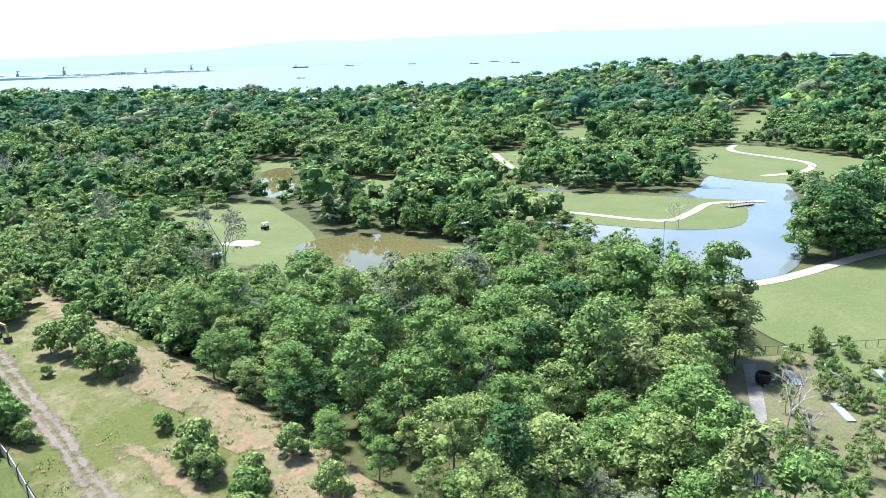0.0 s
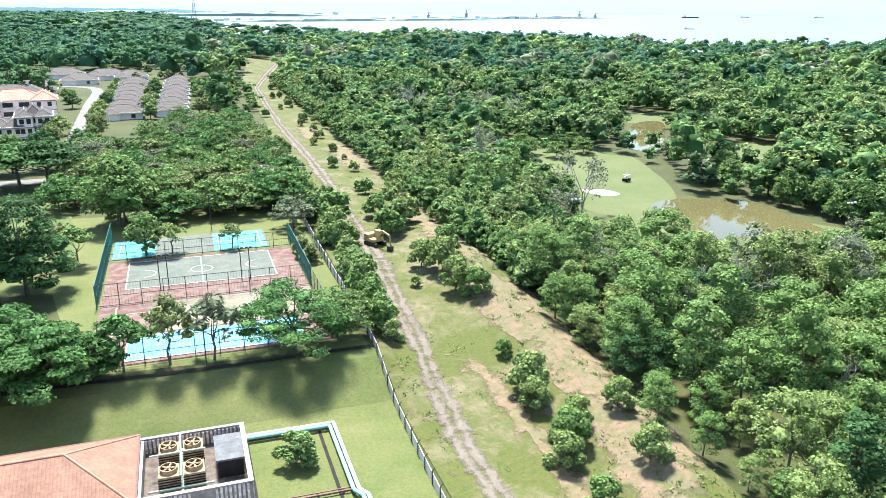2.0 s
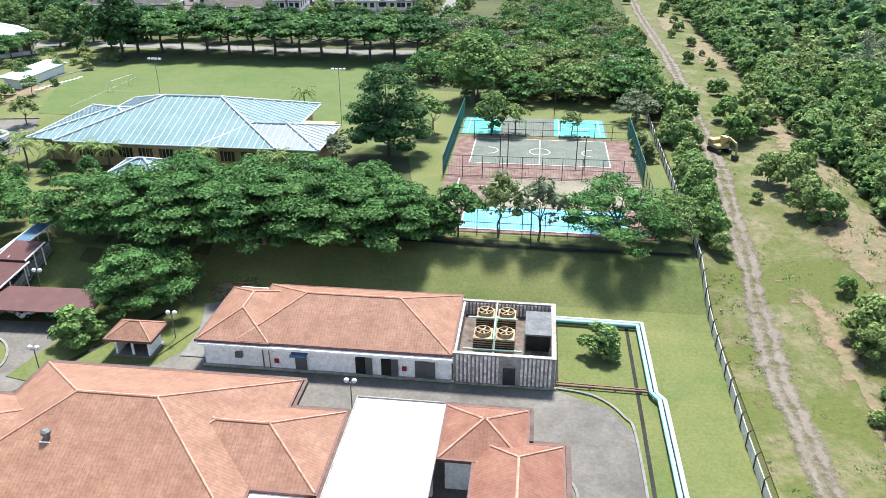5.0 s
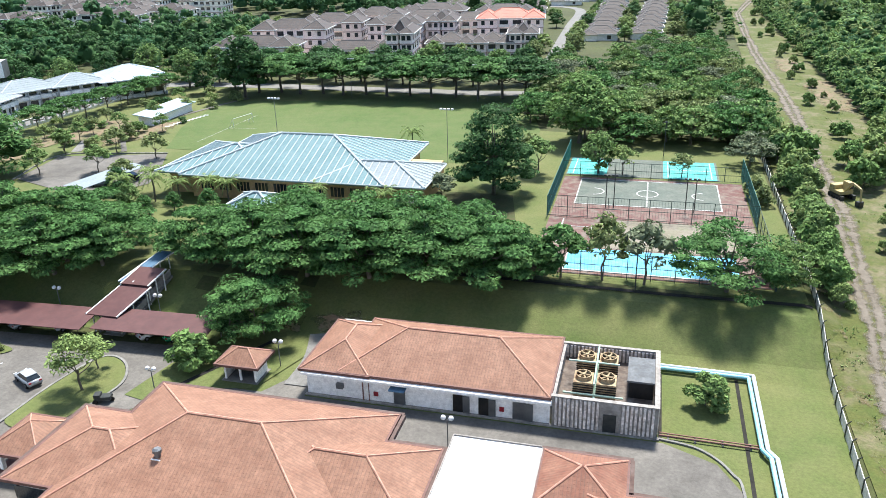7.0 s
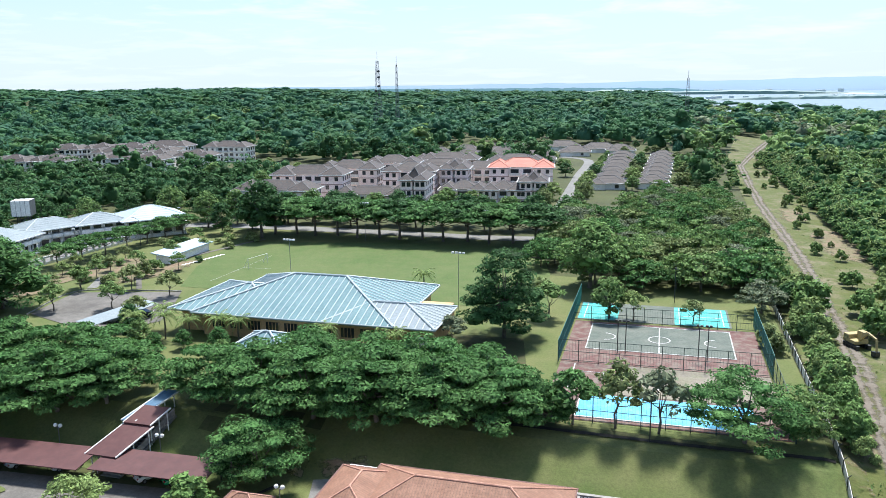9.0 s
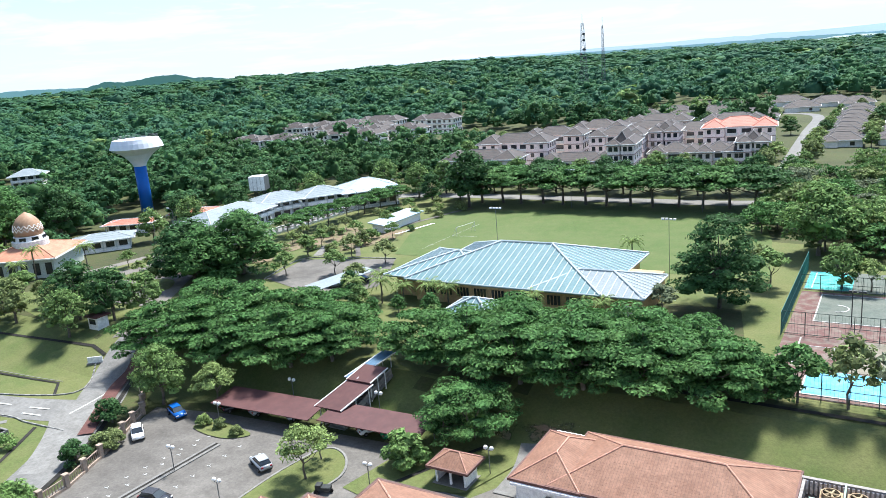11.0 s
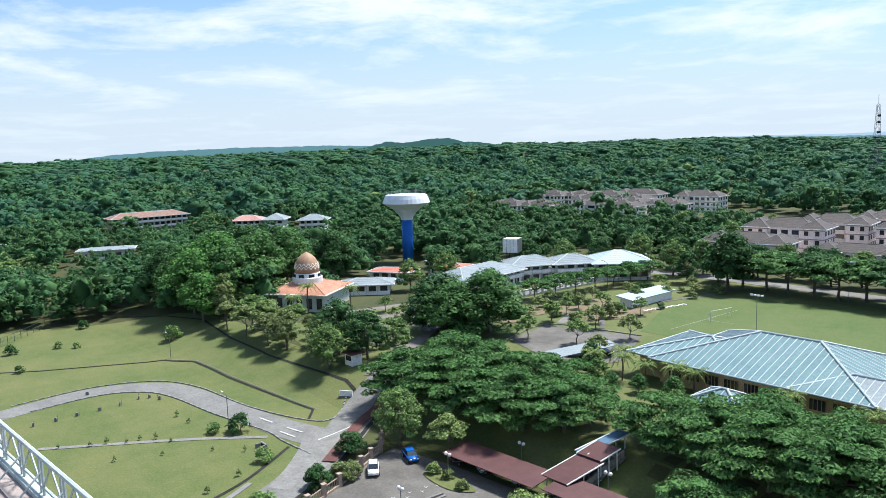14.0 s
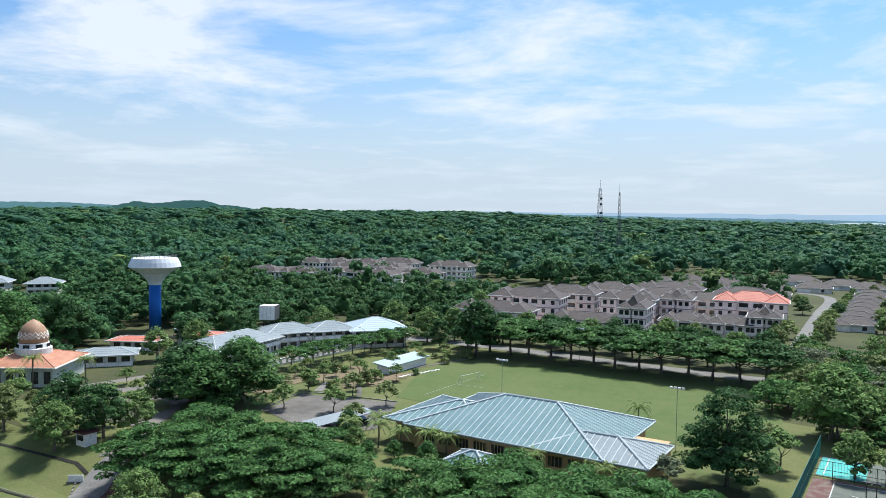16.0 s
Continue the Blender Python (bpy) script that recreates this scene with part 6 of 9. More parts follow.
def mosque():
    g = 4.0
    t = thing("mosque", (-191, 109, g), "white mosque with an orange roof and a tan patterned dome", "mosque", turn=-56)
    pale = surface("pale_green_plaster", (0.504, 0.538, 0.487), (0.408, 0.447, 0.400), 0.3, rough=0.8)
    part("wall", boxes((-8.8, 8.8, -8.8, 8.8, 0, 5.0)), pale, t)
    part("portal", boxes((-3.6, 3.6, -11.2, -8.83, 0, 5.0)), M_WHITE, t)
    part("portal_cap", boxes((-4.2, 4.2, -11.8, -9.0, 5.0, 5.5)), M_CREAM, t)
    for k in range(7):
        x = -8.4 + k * 2.8
        if abs(x) > 3.7:
            part("arched_window", boxes((x - 0.7, x + 0.7, -8.92, -8.82, 0.8, 3.8)), M_GLASS, t)
    for k in range(6):
        y = -7.5 + k * 3.0
        part("arched_window", boxes((8.82, 8.92, y - 0.8, y + 0.8, 0.8, 3.8)), M_GLASS, t)
        part("arched_window", boxes((-8.92, -8.82, y - 0.8, y + 0.8, 0.8, 3.8)), M_GLASS, t)
    hip_roof(t, -9.8, 9.8, -9.8, 9.8, 5.0, 8.2, M_MOSQUEROOF, course=0.5, caps=M_MOSQUEROOF, gutter=M_CREAM, cap_size=0.15)
    part("drum", lathe([(4.3, 6.4), (4.3, 8.3), (3.9, 8.5), (3.6, 9.6), (3.4, 9.6)], 28), M_WHITE, t, "white drum under the dome")
    dome = surface("tan_dome_tiles", (0.364, 0.218, 0.131), (0.279, 0.166, 0.100), 0.5, (0.459, 0.301, 0.190), 2.2, 0.6)
    part("dome", lathe([(3.35, 9.6), (3.5, 10.6), (3.4, 11.6), (3.0, 12.8), (2.3, 13.9), (1.3, 14.8), (0.4, 15.3), (0.05, 15.5)], 32), dome, t, "tan tiled dome with a pale zigzag", smooth=True)
    part("finial", rods([((0, 0, 15.4), (0, 0, 16.9), 0.07)]), M_GALV, t)
    bm = bmesh.new()
    for band in (11.2, 12.0):
        pts = []
        for k in range(33):
            a = 2 * math.pi * k / 32
            z = band + (0.45 if k % 2 else -0.45)
            r = np.interp(z, [10.6, 11.6, 12.8], [3.5, 3.42, 3.02]) + 0.03
            pts.append((r * math.cos(a), r * math.sin(a), z))
        for p, q in zip(pts, pts[1:]):
            rod(bm, p, q, 0.09, None, 4)
    part("zigzag", bm, M_CREAM, t, "pale zigzag band round the dome")
    for a in range(8):
        x, y = 3.75 * math.cos(a * math.pi / 4), 3.75 * math.sin(a * math.pi / 4)
        o = part("drum_window", boxes((-0.1, 0.1, -0.8, 0.8, 8.5, 9.4)), M_GLASS, t)
        o.matrix_local = pose(x, y, 0, 0, 0, a * 45)


mosque()


def school_wing(x, y, w, d, h, rise, turn, roof, label, wall=None, floors=2, ribs=False):
    z = on_mesh(x, y)
    t = thing("school_wing", (x, y, z), label, "building", "wings of the upper school", turn)
    wl = wall or M_CREAM
    part("wall", boxes((-w / 2, w / 2, -d / 2, d / 2, -0.3, h)), wl, t)
    n = max(2, int(w / 3.2))
    for f in range(floors):
        part("gallery", boxes((-w / 2 - 0.1, w / 2 + 0.1, -d / 2 - 1.2, -d / 2 - 0.02, f * 3.1 - 0.1, f * 3.1 + 0.95)), M_PLASTER, t)
        for k in range(n):
            px = -w / 2 + (k + 0.5) * w / n
            part("window", boxes((px - 1.1, px + 1.1, -d / 2 - 0.06, -d / 2 + 0.02, f * 3.1 + 1.0, f * 3.1 + 2.5)), M_GLASS, t)
            part("column", boxes((px - w / n / 2 - 0.15, px - w / n / 2 + 0.15, -d / 2 - 1.2, -d / 2 - 0.9, -0.3, h)), M_WHITE, t)
    a = (-w / 2 - 1.4, w / 2 + 1.4, -d / 2 - 1.6, d / 2 + 1.0)
    hip_roof(t, *a, h, h + rise, roof, course=1.2, step=0.03, caps=M_RIB, gutter=M_WHITE, cap_size=0.12)
    return t


M_FARTILE = tile_roof("faded_brown_tiles", (0.225, 0.135, 0.100), (0.275, 0.172, 0.130))
M_FARRED = tile_roof("faded_red_tiles", (0.42, 0.205, 0.175), (0.46, 0.260, 0.225))
M_FARTAN = surface("faded_tan_plaster", (0.52, 0.40, 0.32), (0.44, 0.33, 0.26), 0.3, (0.32, 0.24, 0.19), 1.2, 0.85, mix_fine=0.3)
school_wing(-171, 156, 28, 13, 5.2, 2.8, 98, M_GREYROOF, "two-storey school wing with a pale grey hipped roof")
school_wing(-171.5, 180, 16, 11, 5.6, 2.4, 66, M_GREYROOF, "two-storey school wing with a pale grey hipped roof")
school_wing(-163.5, 191.5, 13, 11, 5.6, 2.4, 56, M_GREYROOF, "two-storey school wing with a pale grey hipped roof")
school_wing(-153.5, 203, 17, 15, 5.6, 3.2, 50, surface("white_blue_sheet", (0.341, 0.396, 0.435), (0.269, 0.380, 0.459), 0.08, rough=0.6), "school wing with a broad pale blue and white roof")
school_wing(-194.5, 132, 14, 8, 3.2, 1.4, 50, M_GREYROOF, "low school hall with a pale grey roof beside the mosque", floors=1)
school_wing(-208, 152, 13, 7, 3.0, 1.0, 30, M_ORANGE, "low canteen with an orange sheet roof", floors=1)
school_wing(-200, 170, 12, 7, 3.0, 1.0, 30, M_ORANGE, "low canteen with an orange sheet roof", floors=1)
school_wing(-450, 154, 42, 12, 9.0, 2.6, 88, M_FARTILE, "long far tan building with a brown tile roof among the woods", M_FARTAN, 3)
school_wing(-405, 195, 17, 12, 6.0, 2.6, 48, M_FARRED, "far white house with a faded red roof among the woods", M_WHITE, 2)
school_wing(-392, 206, 10, 13, 6.4, 3.0, 48, M_GREYROOF, "far white house with a pale roof beside the red-roofed one", M_WHITE, 2)
school_wing(-373, 219, 14, 11, 6.0, 2.8, 48, M_GREYROOF, "far white house with a pale roof among the woods", M_WHITE, 2)
school_wing(-353, 102, 21, 9, 4.0, 0.8, 66, M_GREYROOF, "far low white building among the woods", M_WHITE, 1)
school_wing(-426, 82, 26, 10, 4.0, 0.8, 60, M_GREYROOF, "far low white building among the woods", M_WHITE, 1)
t = thing("arcade_wall", (-152.5, 155, 4.0), "long white arcade wall beside the tree-lined road", "wall", turn=86)
part("base", boxes((0, 60, -0.2, 0.2, -0.3, 0.6)), M_WHITE, t)
part("top_beam", boxes((0, 60, -0.2, 0.2, 1.7, 2.1)), M_WHITE, t)
for k in range(26):
    part("pier", boxes((k * 2.4, k * 2.4 + 0.5, -0.2, 0.2, 0.6, 1.7)), M_WHITE, t)
t = thing("open_shed", (-122, 174, 4.0), "long low shed with a pale blue-white roof", "shed", turn=90)
part("wall", boxes((-9, 9, -2, 2, -0.3, 2.2)), M_PLASTER, t)
mesh_object("roof", [(-10, -2.8, 2.2), (10, -2.8, 2.2), (10, 2.8, 2.9), (-10, 2.8, 2.9), (-10, -2.8, 2.4), (10, -2.8, 2.4), (10, 2.8, 3.1), (-10, 2.8, 3.1)], [(3, 2, 1, 0), (4, 5, 6, 7), (0, 1, 5, 4), (1, 2, 6, 5), (2, 3, 7, 6), (3, 0, 4, 7)], bpy.data.materials["white_blue_sheet"], t)
striped_kerb([(-121.5, 120), (-124.5, 136.5), (-112, 140.5), (-101, 142.5)], "black and white striped kerb of the upper car park")
ribbon("footpath", [(-123, 140), (-128, 150), (-133, 158)], 2.2, M_CONCRETE, "pale stepped footpath up the grass", "path", lift=0.12)
ribbon("footpath", [(-112, 142), (-122, 160), (-116, 190), (-112, 200)], 1.2, M_ASPHALT, "grey footpath beside the field", "path", lift=0.12)

# ---- digger, cart, bridge, hut ----


def digger(x, y):
    t = thing("excavator", (x, y, on_mesh(x, y) + 0.1), "dusty yellow excavator parked on the track", "excavator", turn=-64)
    yel = surface("dusty_yellow_paint", (0.422, 0.323, 0.123), (0.320, 0.258, 0.132), 0.8, (0.259, 0.214, 0.143), 3, 0.7)
    for s in (-1, 1):
        w = part("crawler", boxes((-1.7, 1.7, s * 1.1 - 0.28, s * 1.1 + 0.28, 0, 0.8)), M_DARKMETAL, t)
        part("roller", rods([((-1.3 + 0.65 * k, s * 1.1 - 0.3, 0.35), (-1.3 + 0.65 * k, s * 1.1 + 0.3, 0.35), 0.2) for k in range(5)], n=8), M_DARK, w)
    bm = boxes((-1.9, 1.1, -1.25, 1.25, 0.9, 1.5), (-1.9, -0.6, -1.2, 1.2, 1.5, 2.2))
    bmesh.ops.bevel(bm, geom=bm.edges[:], offset=0.06, segments=1, affect="EDGES")
    part("house", bm, yel, t)
    c = part("cab", boxes((-0.5, 1.0, 0.25, 1.2, 1.5, 2.9)), yel, t)
    part("cab_window", boxes((1.0, 1.04, 0.32, 1.13, 1.8, 2.75), (-0.3, 0.9, 1.2, 1.24, 1.8, 2.75)), M_GLASS, c)
    part("boom", rods([((0.8, -0.3, 1.5), (2.6, -0.3, 3.4), 0.24), ((2.6, -0.3, 3.4), (4.6, -0.3, 2.9), 0.2)], n=4), yel, t)
    part("stick", rods([((4.6, -0.3, 2.9), (4.9, -0.3, 0.9), 0.17)], n=4), yel, t)
    part("bucket", prism([(4.3, -0.8), (5.3, -0.8), (5.1, 0.2), (4.4, 0.2)], 0.1, 0.95), M_DARKMETAL, t)


digger(33.0, 136.5)
t = thing("golf_cart", (118.8, 185.8, 0.1), "small golf cart with a white roof on the fairway", "golf cart", turn=20)
part("body", boxes((-1.2, 1.2, -0.6, 0.6, 0.3, 0.8)), M_DARK, t)
part("roof", boxes((-1.0, 0.9, -0.62, 0.62, 1.85, 1.95)), M_WHITE, t)
part("post", rods([((-0.9, -0.55, 0.8), (-0.9, -0.55, 1.9)), ((-0.9, 0.55, 0.8), (-0.9, 0.55, 1.9)), ((0.8, -0.55, 0.8), (0.8, -0.55, 1.9)), ((0.8, 0.55, 0.8), (0.8, 0.55, 1.9))], 0.04), M_DARKMETAL, t)
part("seat", boxes((-0.6, 0.0, -0.55, 0.55, 0.8, 1.3)), M_CREAM, t)
for sx in (-0.8, 0.8):
    for sy in (-0.6, 0.6):
        bm = bmesh.new(); rod(bm, (sx, sy - 0.1, 0.22), (sx, sy + 0.1, 0.22), 0.22, 0.22, 10)
        part("wheel", bm, M_DARK, t)
for bx, by, bt, L in ((230, 95, -22, 5), (168, 236, 40, 10)):
    t = thing("footbridge", (bx, by, 0.3), "low pale footbridge over the water", "bridge", turn=bt)
    part("deck", boxes((-L, L, -1.0, 1.0, 0, 0.25)), M_CONCRETE, t)
    for s in (-1.15, 1.15):
        part("handrail", rods([((-L, s, 1.1), (L, s, 1.1), 0.05)] + [((-L + k * L / 4, s, 0.2), (-L + k * L / 4, s, 1.1), 0.05) for k in range(9)]), M_GALV, t)
t = thing("water_butt", (106, 38.5, 0.1), "large round black water butt on a low stand beside the lane", "water butt")
part("drum", lathe([(0.95, 0.5), (1.05, 0.7), (1.05, 1.0), (1.1, 1.05), (1.1, 1.7), (1.02, 1.85), (0.9, 1.85), (0.9, 1.3)], 18), M_DARK, t)
for px, py in ((-0.6, -0.6), (0.6, -0.6), (0.6, 0.6), (-0.6, 0.6)):
    part("leg", boxes((px - 0.12, px + 0.12, py - 0.12, py + 0.12, -0.1, 0.5)), M_CONCRETE, t)
for k in range(3):
    t = thing("felled_log", (123 + k * 3.1, 40.6 - k * 2.6, 0.3), "pale felled log lying on the bare soil", "log", "logs at the garden's edge", -38 + 9 * k)
    part("log", rods([((-1.5, 0, 0), (1.5, 0.1, 0.05), 0.22)], n=9), M_DEADWOOD, t)
mesh_fence((113, 47), (134, 29), 0.1, 1.3, "garden_fence", M_BARK, 2.2, (0.95,), 0, "low brown post fence of the garden", "fence", "fences of the garden")
for k, (px, py) in enumerate(((111, 36), (118, 34), (112, 29), (104, 27), (120, 26))):
    t = thing("nursery_bed", (px, py, 0.1), "pale grey sheet laid over a nursery bed", "bed", "beds of the garden", 40)
    part("sheet", boxes((-2.6, 2.6, -0.6, 0.6, 0, 0.2)), M_GREYROOF, t)

# ---- roof deck of the tower beside the camera ----
t = thing("tower_block", (-18.2, 5.1, 0), "tower with a ribbed roof deck behind a white truss railing", "building", turn=183.6)
M_DECK = surface("pinkish_deck_sheet", (0.364, 0.306, 0.280), (0.279, 0.229, 0.209), 0.6, (0.180, 0.150, 0.132), 2, 0.75)
M_TRUSS = surface("pale_green_white_paint", (0.372, 0.435, 0.411), (0.483, 0.524, 0.499), 0.7, (0.233, 0.259, 0.246), 4, 0.55)
part("wall", boxes((0.6, 42, 0.25, 34, 0, 37.5)), M_PLASTER, t)
part("deck", boxes((0.3, 42, 0.1, 34, 37.5, 37.85)), M_DECK, t)
for k in range(64):
    part("deck_rib", boxes((0.5, 30, 0.7 + k * 0.24, 0.78 + k * 0.24, 37.85, 37.93)), M_DECK, t)
part("edge_beam", boxes((0.2, 42, -0.18, 0.2, 37.75, 38.0)), M_TRUSS, t)
part("top_chord", rods([((0, 0, 39.2), (36, 0, 39.2), 0.075)], n=8), M_TRUSS, t)
part("bottom_chord", rods([((0, 0, 38.25), (36, 0, 38.25), 0.05)], n=8), M_TRUSS, t)
for k in range(18):
    x = 0.4 + k * 2.0
    for dx in (0, 0.28):
        part("upright", rods([((x + dx, 0, 38.0), (x + dx, 0, 39.2), 0.05)]), M_TRUSS, t)
    part("brace", rods([((x + 0.28, 0, 38.25), (x + 1.15, 0, 39.15), 0.035), ((x + 1.15, 0, 39.15), (x + 2.0, 0, 38.25), 0.035)]), M_TRUSS, t)
    part("stay", rods([((x + 0.14, 0, 38.7), (x + 0.14, 0.75, 38.0), 0.03)]), M_TRUSS, t)

# ---- trees ----
rng = np.random.default_rng(7)


def leaf_tris(lobes, n, size, up=0.75, r=rng, slim=0.6, inner=0.66):
    """Many small leaf clumps, each a pointed blade, on and in a set of ellipsoid lobes (x, y, z, rx, rz)."""
    lobes = np.array(lobes, float)
    w = lobes[:, 3] ** 1.6
    pick = r.choice(len(lobes), n, p=w / w.sum())
    lb = lobes[pick]
    d = r.normal(size=(n, 3))
    d[:, 2] = np.abs(d[:, 2]) * 0.9 + d[:, 2] * 0.35
    d /= np.linalg.norm(d, axis=1)[:, None]
    rad = r.uniform(inner, 1.12, n) ** 0.8
    c = lb[:, :3] + d * rad[:, None] * np.stack([lb[:, 3], lb[:, 3], lb[:, 4]], 1)
    nrm = d * np.array([1, 1, 1.2]) + np.array([0, 0, up]) + r.normal(size=(n, 3)) * 0.6
    nrm /= np.linalg.norm(nrm, axis=1)[:, None]
    u = np.cross(nrm, r.normal(size=(n, 3)))
    u /= np.linalg.norm(u, axis=1)[:, None]
    v = np.cross(nrm, u)
    s = size * r.uniform(0.6, 1.4, n)[:, None]
    q = np.stack([c - u * s * 1.15, c + u * s * 0.7 - v * s * slim, c + u * s * 0.7 + v * s * slim], 1)
    return q.reshape(-1, 3)


def core(lobes, shrink=0.72):
    """Low closed forms inside the lobes, which keep the crown from being seen through."""
    V, F = [], []
    iv = np.array([(0, 0, 1.1)] + [(math.cos(k * 1.2566), math.sin(k * 1.2566), 0.35) for k in range(5)] + [(math.cos(k * 1.2566 + 0.63), math.sin(k * 1.2566 + 0.63), -0.5) for k in range(5)])
    iff = [[0, 1 + k, 1 + (k + 1) % 5] for k in range(5)] + [[1 + k, 6 + k, 1 + (k + 1) % 5] for k in range(5)] + [[1 + (k + 1) % 5, 6 + k, 6 + (k + 1) % 5] for k in range(5)]
    for x, y, z, rx, rz in lobes:
        b = len(V)
        V += (iv * np.array([rx, rx, rz]) * shrink + np.array([x, y, z])).tolist()
        F += [[i + b for i in f] for f in iff]
    return V, F


def limbs(base_r, height, spots, r=rng, sides=6):
    """A tapered trunk that forks into limbs towards the given spots."""
    bm = bmesh.new()
    top = Vector((r.normal() * 0.2, r.normal() * 0.2, height))
    mid = Vector((r.normal() * 0.15, r.normal() * 0.15, height * 0.5))
    rod(bm, (0, 0, -0.5), mid, base_r, base_r * 0.75, sides)
    rod(bm, mid, top, base_r * 0.75, base_r * 0.55, sides)
    for s in spots:
        a = mid.lerp(top, r.uniform(0.4, 1.0))
        s = Vector(s[:3])
        m = a.lerp(s, 0.5) + Vector((0, 0, -0.12 * (s - a).length))
        rod(bm, a, m, base_r * 0.42, base_r * 0.28, 4)
        rod(bm, m, s, base_r * 0.28, base_r * 0.10, 3)
    return bm


def spread_lobes(n, radius, z0, z1, rx, rz, r=rng, dome=True, jitter=0.25):
    out = []
    for k in range(n):
        a, q = r.uniform(0, 2 * math.pi), math.sqrt((k + 0.5) / n) * radius
        a = k * 2.4 + r.normal() * 0.35
        z = z0 + (z1 - z0) * ((1 - (q / radius) ** 2) if dome else r.uniform()) + r.normal() * jitter
        s = r.uniform(0.75, 1.2)
        out.append((q * math.cos(a), q * math.sin(a), z, rx * s, rz * s))
    return out


def lobes_of(kind, r):
    if kind == "rain":      # wide flat layered umbrella, its skirts low
        return spread_lobes(34, 6.9, 4.2, 8.0, 1.8, 0.46, r, jitter=0.6) + spread_lobes(22, 7.2, 2.4, 4.6, 1.6, 0.45, r, False), 0.34, 3.6
    if kind == "umbrella":  # street tree: a clear stem under a flat head
        return spread_lobes(26, 6.3, 6.0, 8.6, 1.75, 0.6, r) + spread_lobes(8, 5.6, 5.0, 6.0, 1.6, 0.5, r, False), 0.30, 4.8
    if kind == "round":     # dense round head
        return spread_lobes(26, 3.6, 4.2, 9.0, 1.35, 1.1, r) + spread_lobes(14, 3.6, 2.4, 5.0, 1.3, 1.0, r, False), 0.3, 3.8
    if kind == "tiered":    # dark tree of drooping tiers
        return spread_lobes(46, 6.4, 3.4, 14.6, 2.0, 0.95, r) + spread_lobes(34, 6.4, 2.0, 9.0, 2.0, 0.9, r, False), 0.4, 7.0
    if kind == "wood":      # irregular woodland tree, leafy low down
        out = spread_lobes(15, 3.2, 5.6, 10.8, 1.35, 1.1, r) + spread_lobes(10, 3.1, 2.2, 6.0, 1.25, 0.95, r, False)
        lean = r.normal(size=2) * 0.5
        return [(x + lean[0] * z / 8, y + lean[1] * z / 8, z, a, b) for x, y, z, a, b in out], 0.2, 6.0
    if kind == "slim":      # light slender tree with an open head
        return spread_lobes(12, 2.3, 6.0, 11.0, 1.0, 1.1, r) + spread_lobes(7, 2.0, 2.6, 6.0, 0.95, 0.9, r, False), 0.15, 6.0
    if kind == "bush":
        return spread_lobes(12, 1.3, 0.6, 2.1, 0.62, 0.6, r), 0.08, 0.9
    return spread_lobes(14, 2.3, 3.3, 5.6, 1.0, 0.7, r), 0.16, 2.6      # small: an open little tree


def crown_mesh(name, kind, n, size, material, seed, with_core=True):
    r = np.random.default_rng(seed)
    lobes, tr, th = lobes_of(kind, r)
    q = leaf_tris(lobes, n, size, r=r)
    V = q.tolist()
    F = np.arange(len(q)).reshape(-1, 3).tolist()
    if with_core:
        cv, cf = core([(x, y, z - 0.15 * b, a, b) for x, y, z, a, b in lobes[::2]], 0.66)
        F += [[i + len(V) for i in f] for f in cf]
        V += cv
    me = bpy.data.meshes.new(name)
    me.from_pydata(V, [], F)
    me.materials.append(material)
    return me, lobes, tr, th


TREE_BANK = {}


def tree(kind, x, y, scale=1.0, material=LEAF_MID, leaves=700, size=0.42, label="", seed=1, name="tree", group="", z=None, tall=1.0, turn=None, category="tree"):
    """A tree as a thing of its own: a trunk with limbs and a crown of leaf clumps. Alike trees share their meshes."""
    key = (kind, material.name, leaves, seed)
    if key not in TREE_BANK:
        me, lobes, tr, th = crown_mesh("crown", kind, leaves, size, material, seed)
        bm = limbs(tr, th, lobes[::6 if kind == "bush" else 3], np.random.default_rng(seed))
        tm = bpy.data.meshes.new("trunk")
        bm.to_mesh(tm); bm.free()
        tm.materials.append(M_BARK)
        TREE_BANK[key] = (me, tm)
    me, tm = TREE_BANK[key]
    z = gz1(x, y) if z is None else z
    t = thing(name, (x, y, z), label, category, group)
    t.matrix_world = pose(x, y, z, 0, 0, rng.uniform(0, 360) if turn is None else turn) @ Matrix.Diagonal((scale, scale, scale * tall, 1))
    a = new("trunk", tm); a.parent = t
    b = new("crown", me); b.parent = t
    return t


# woods that nobody could count: joined crowns over the land


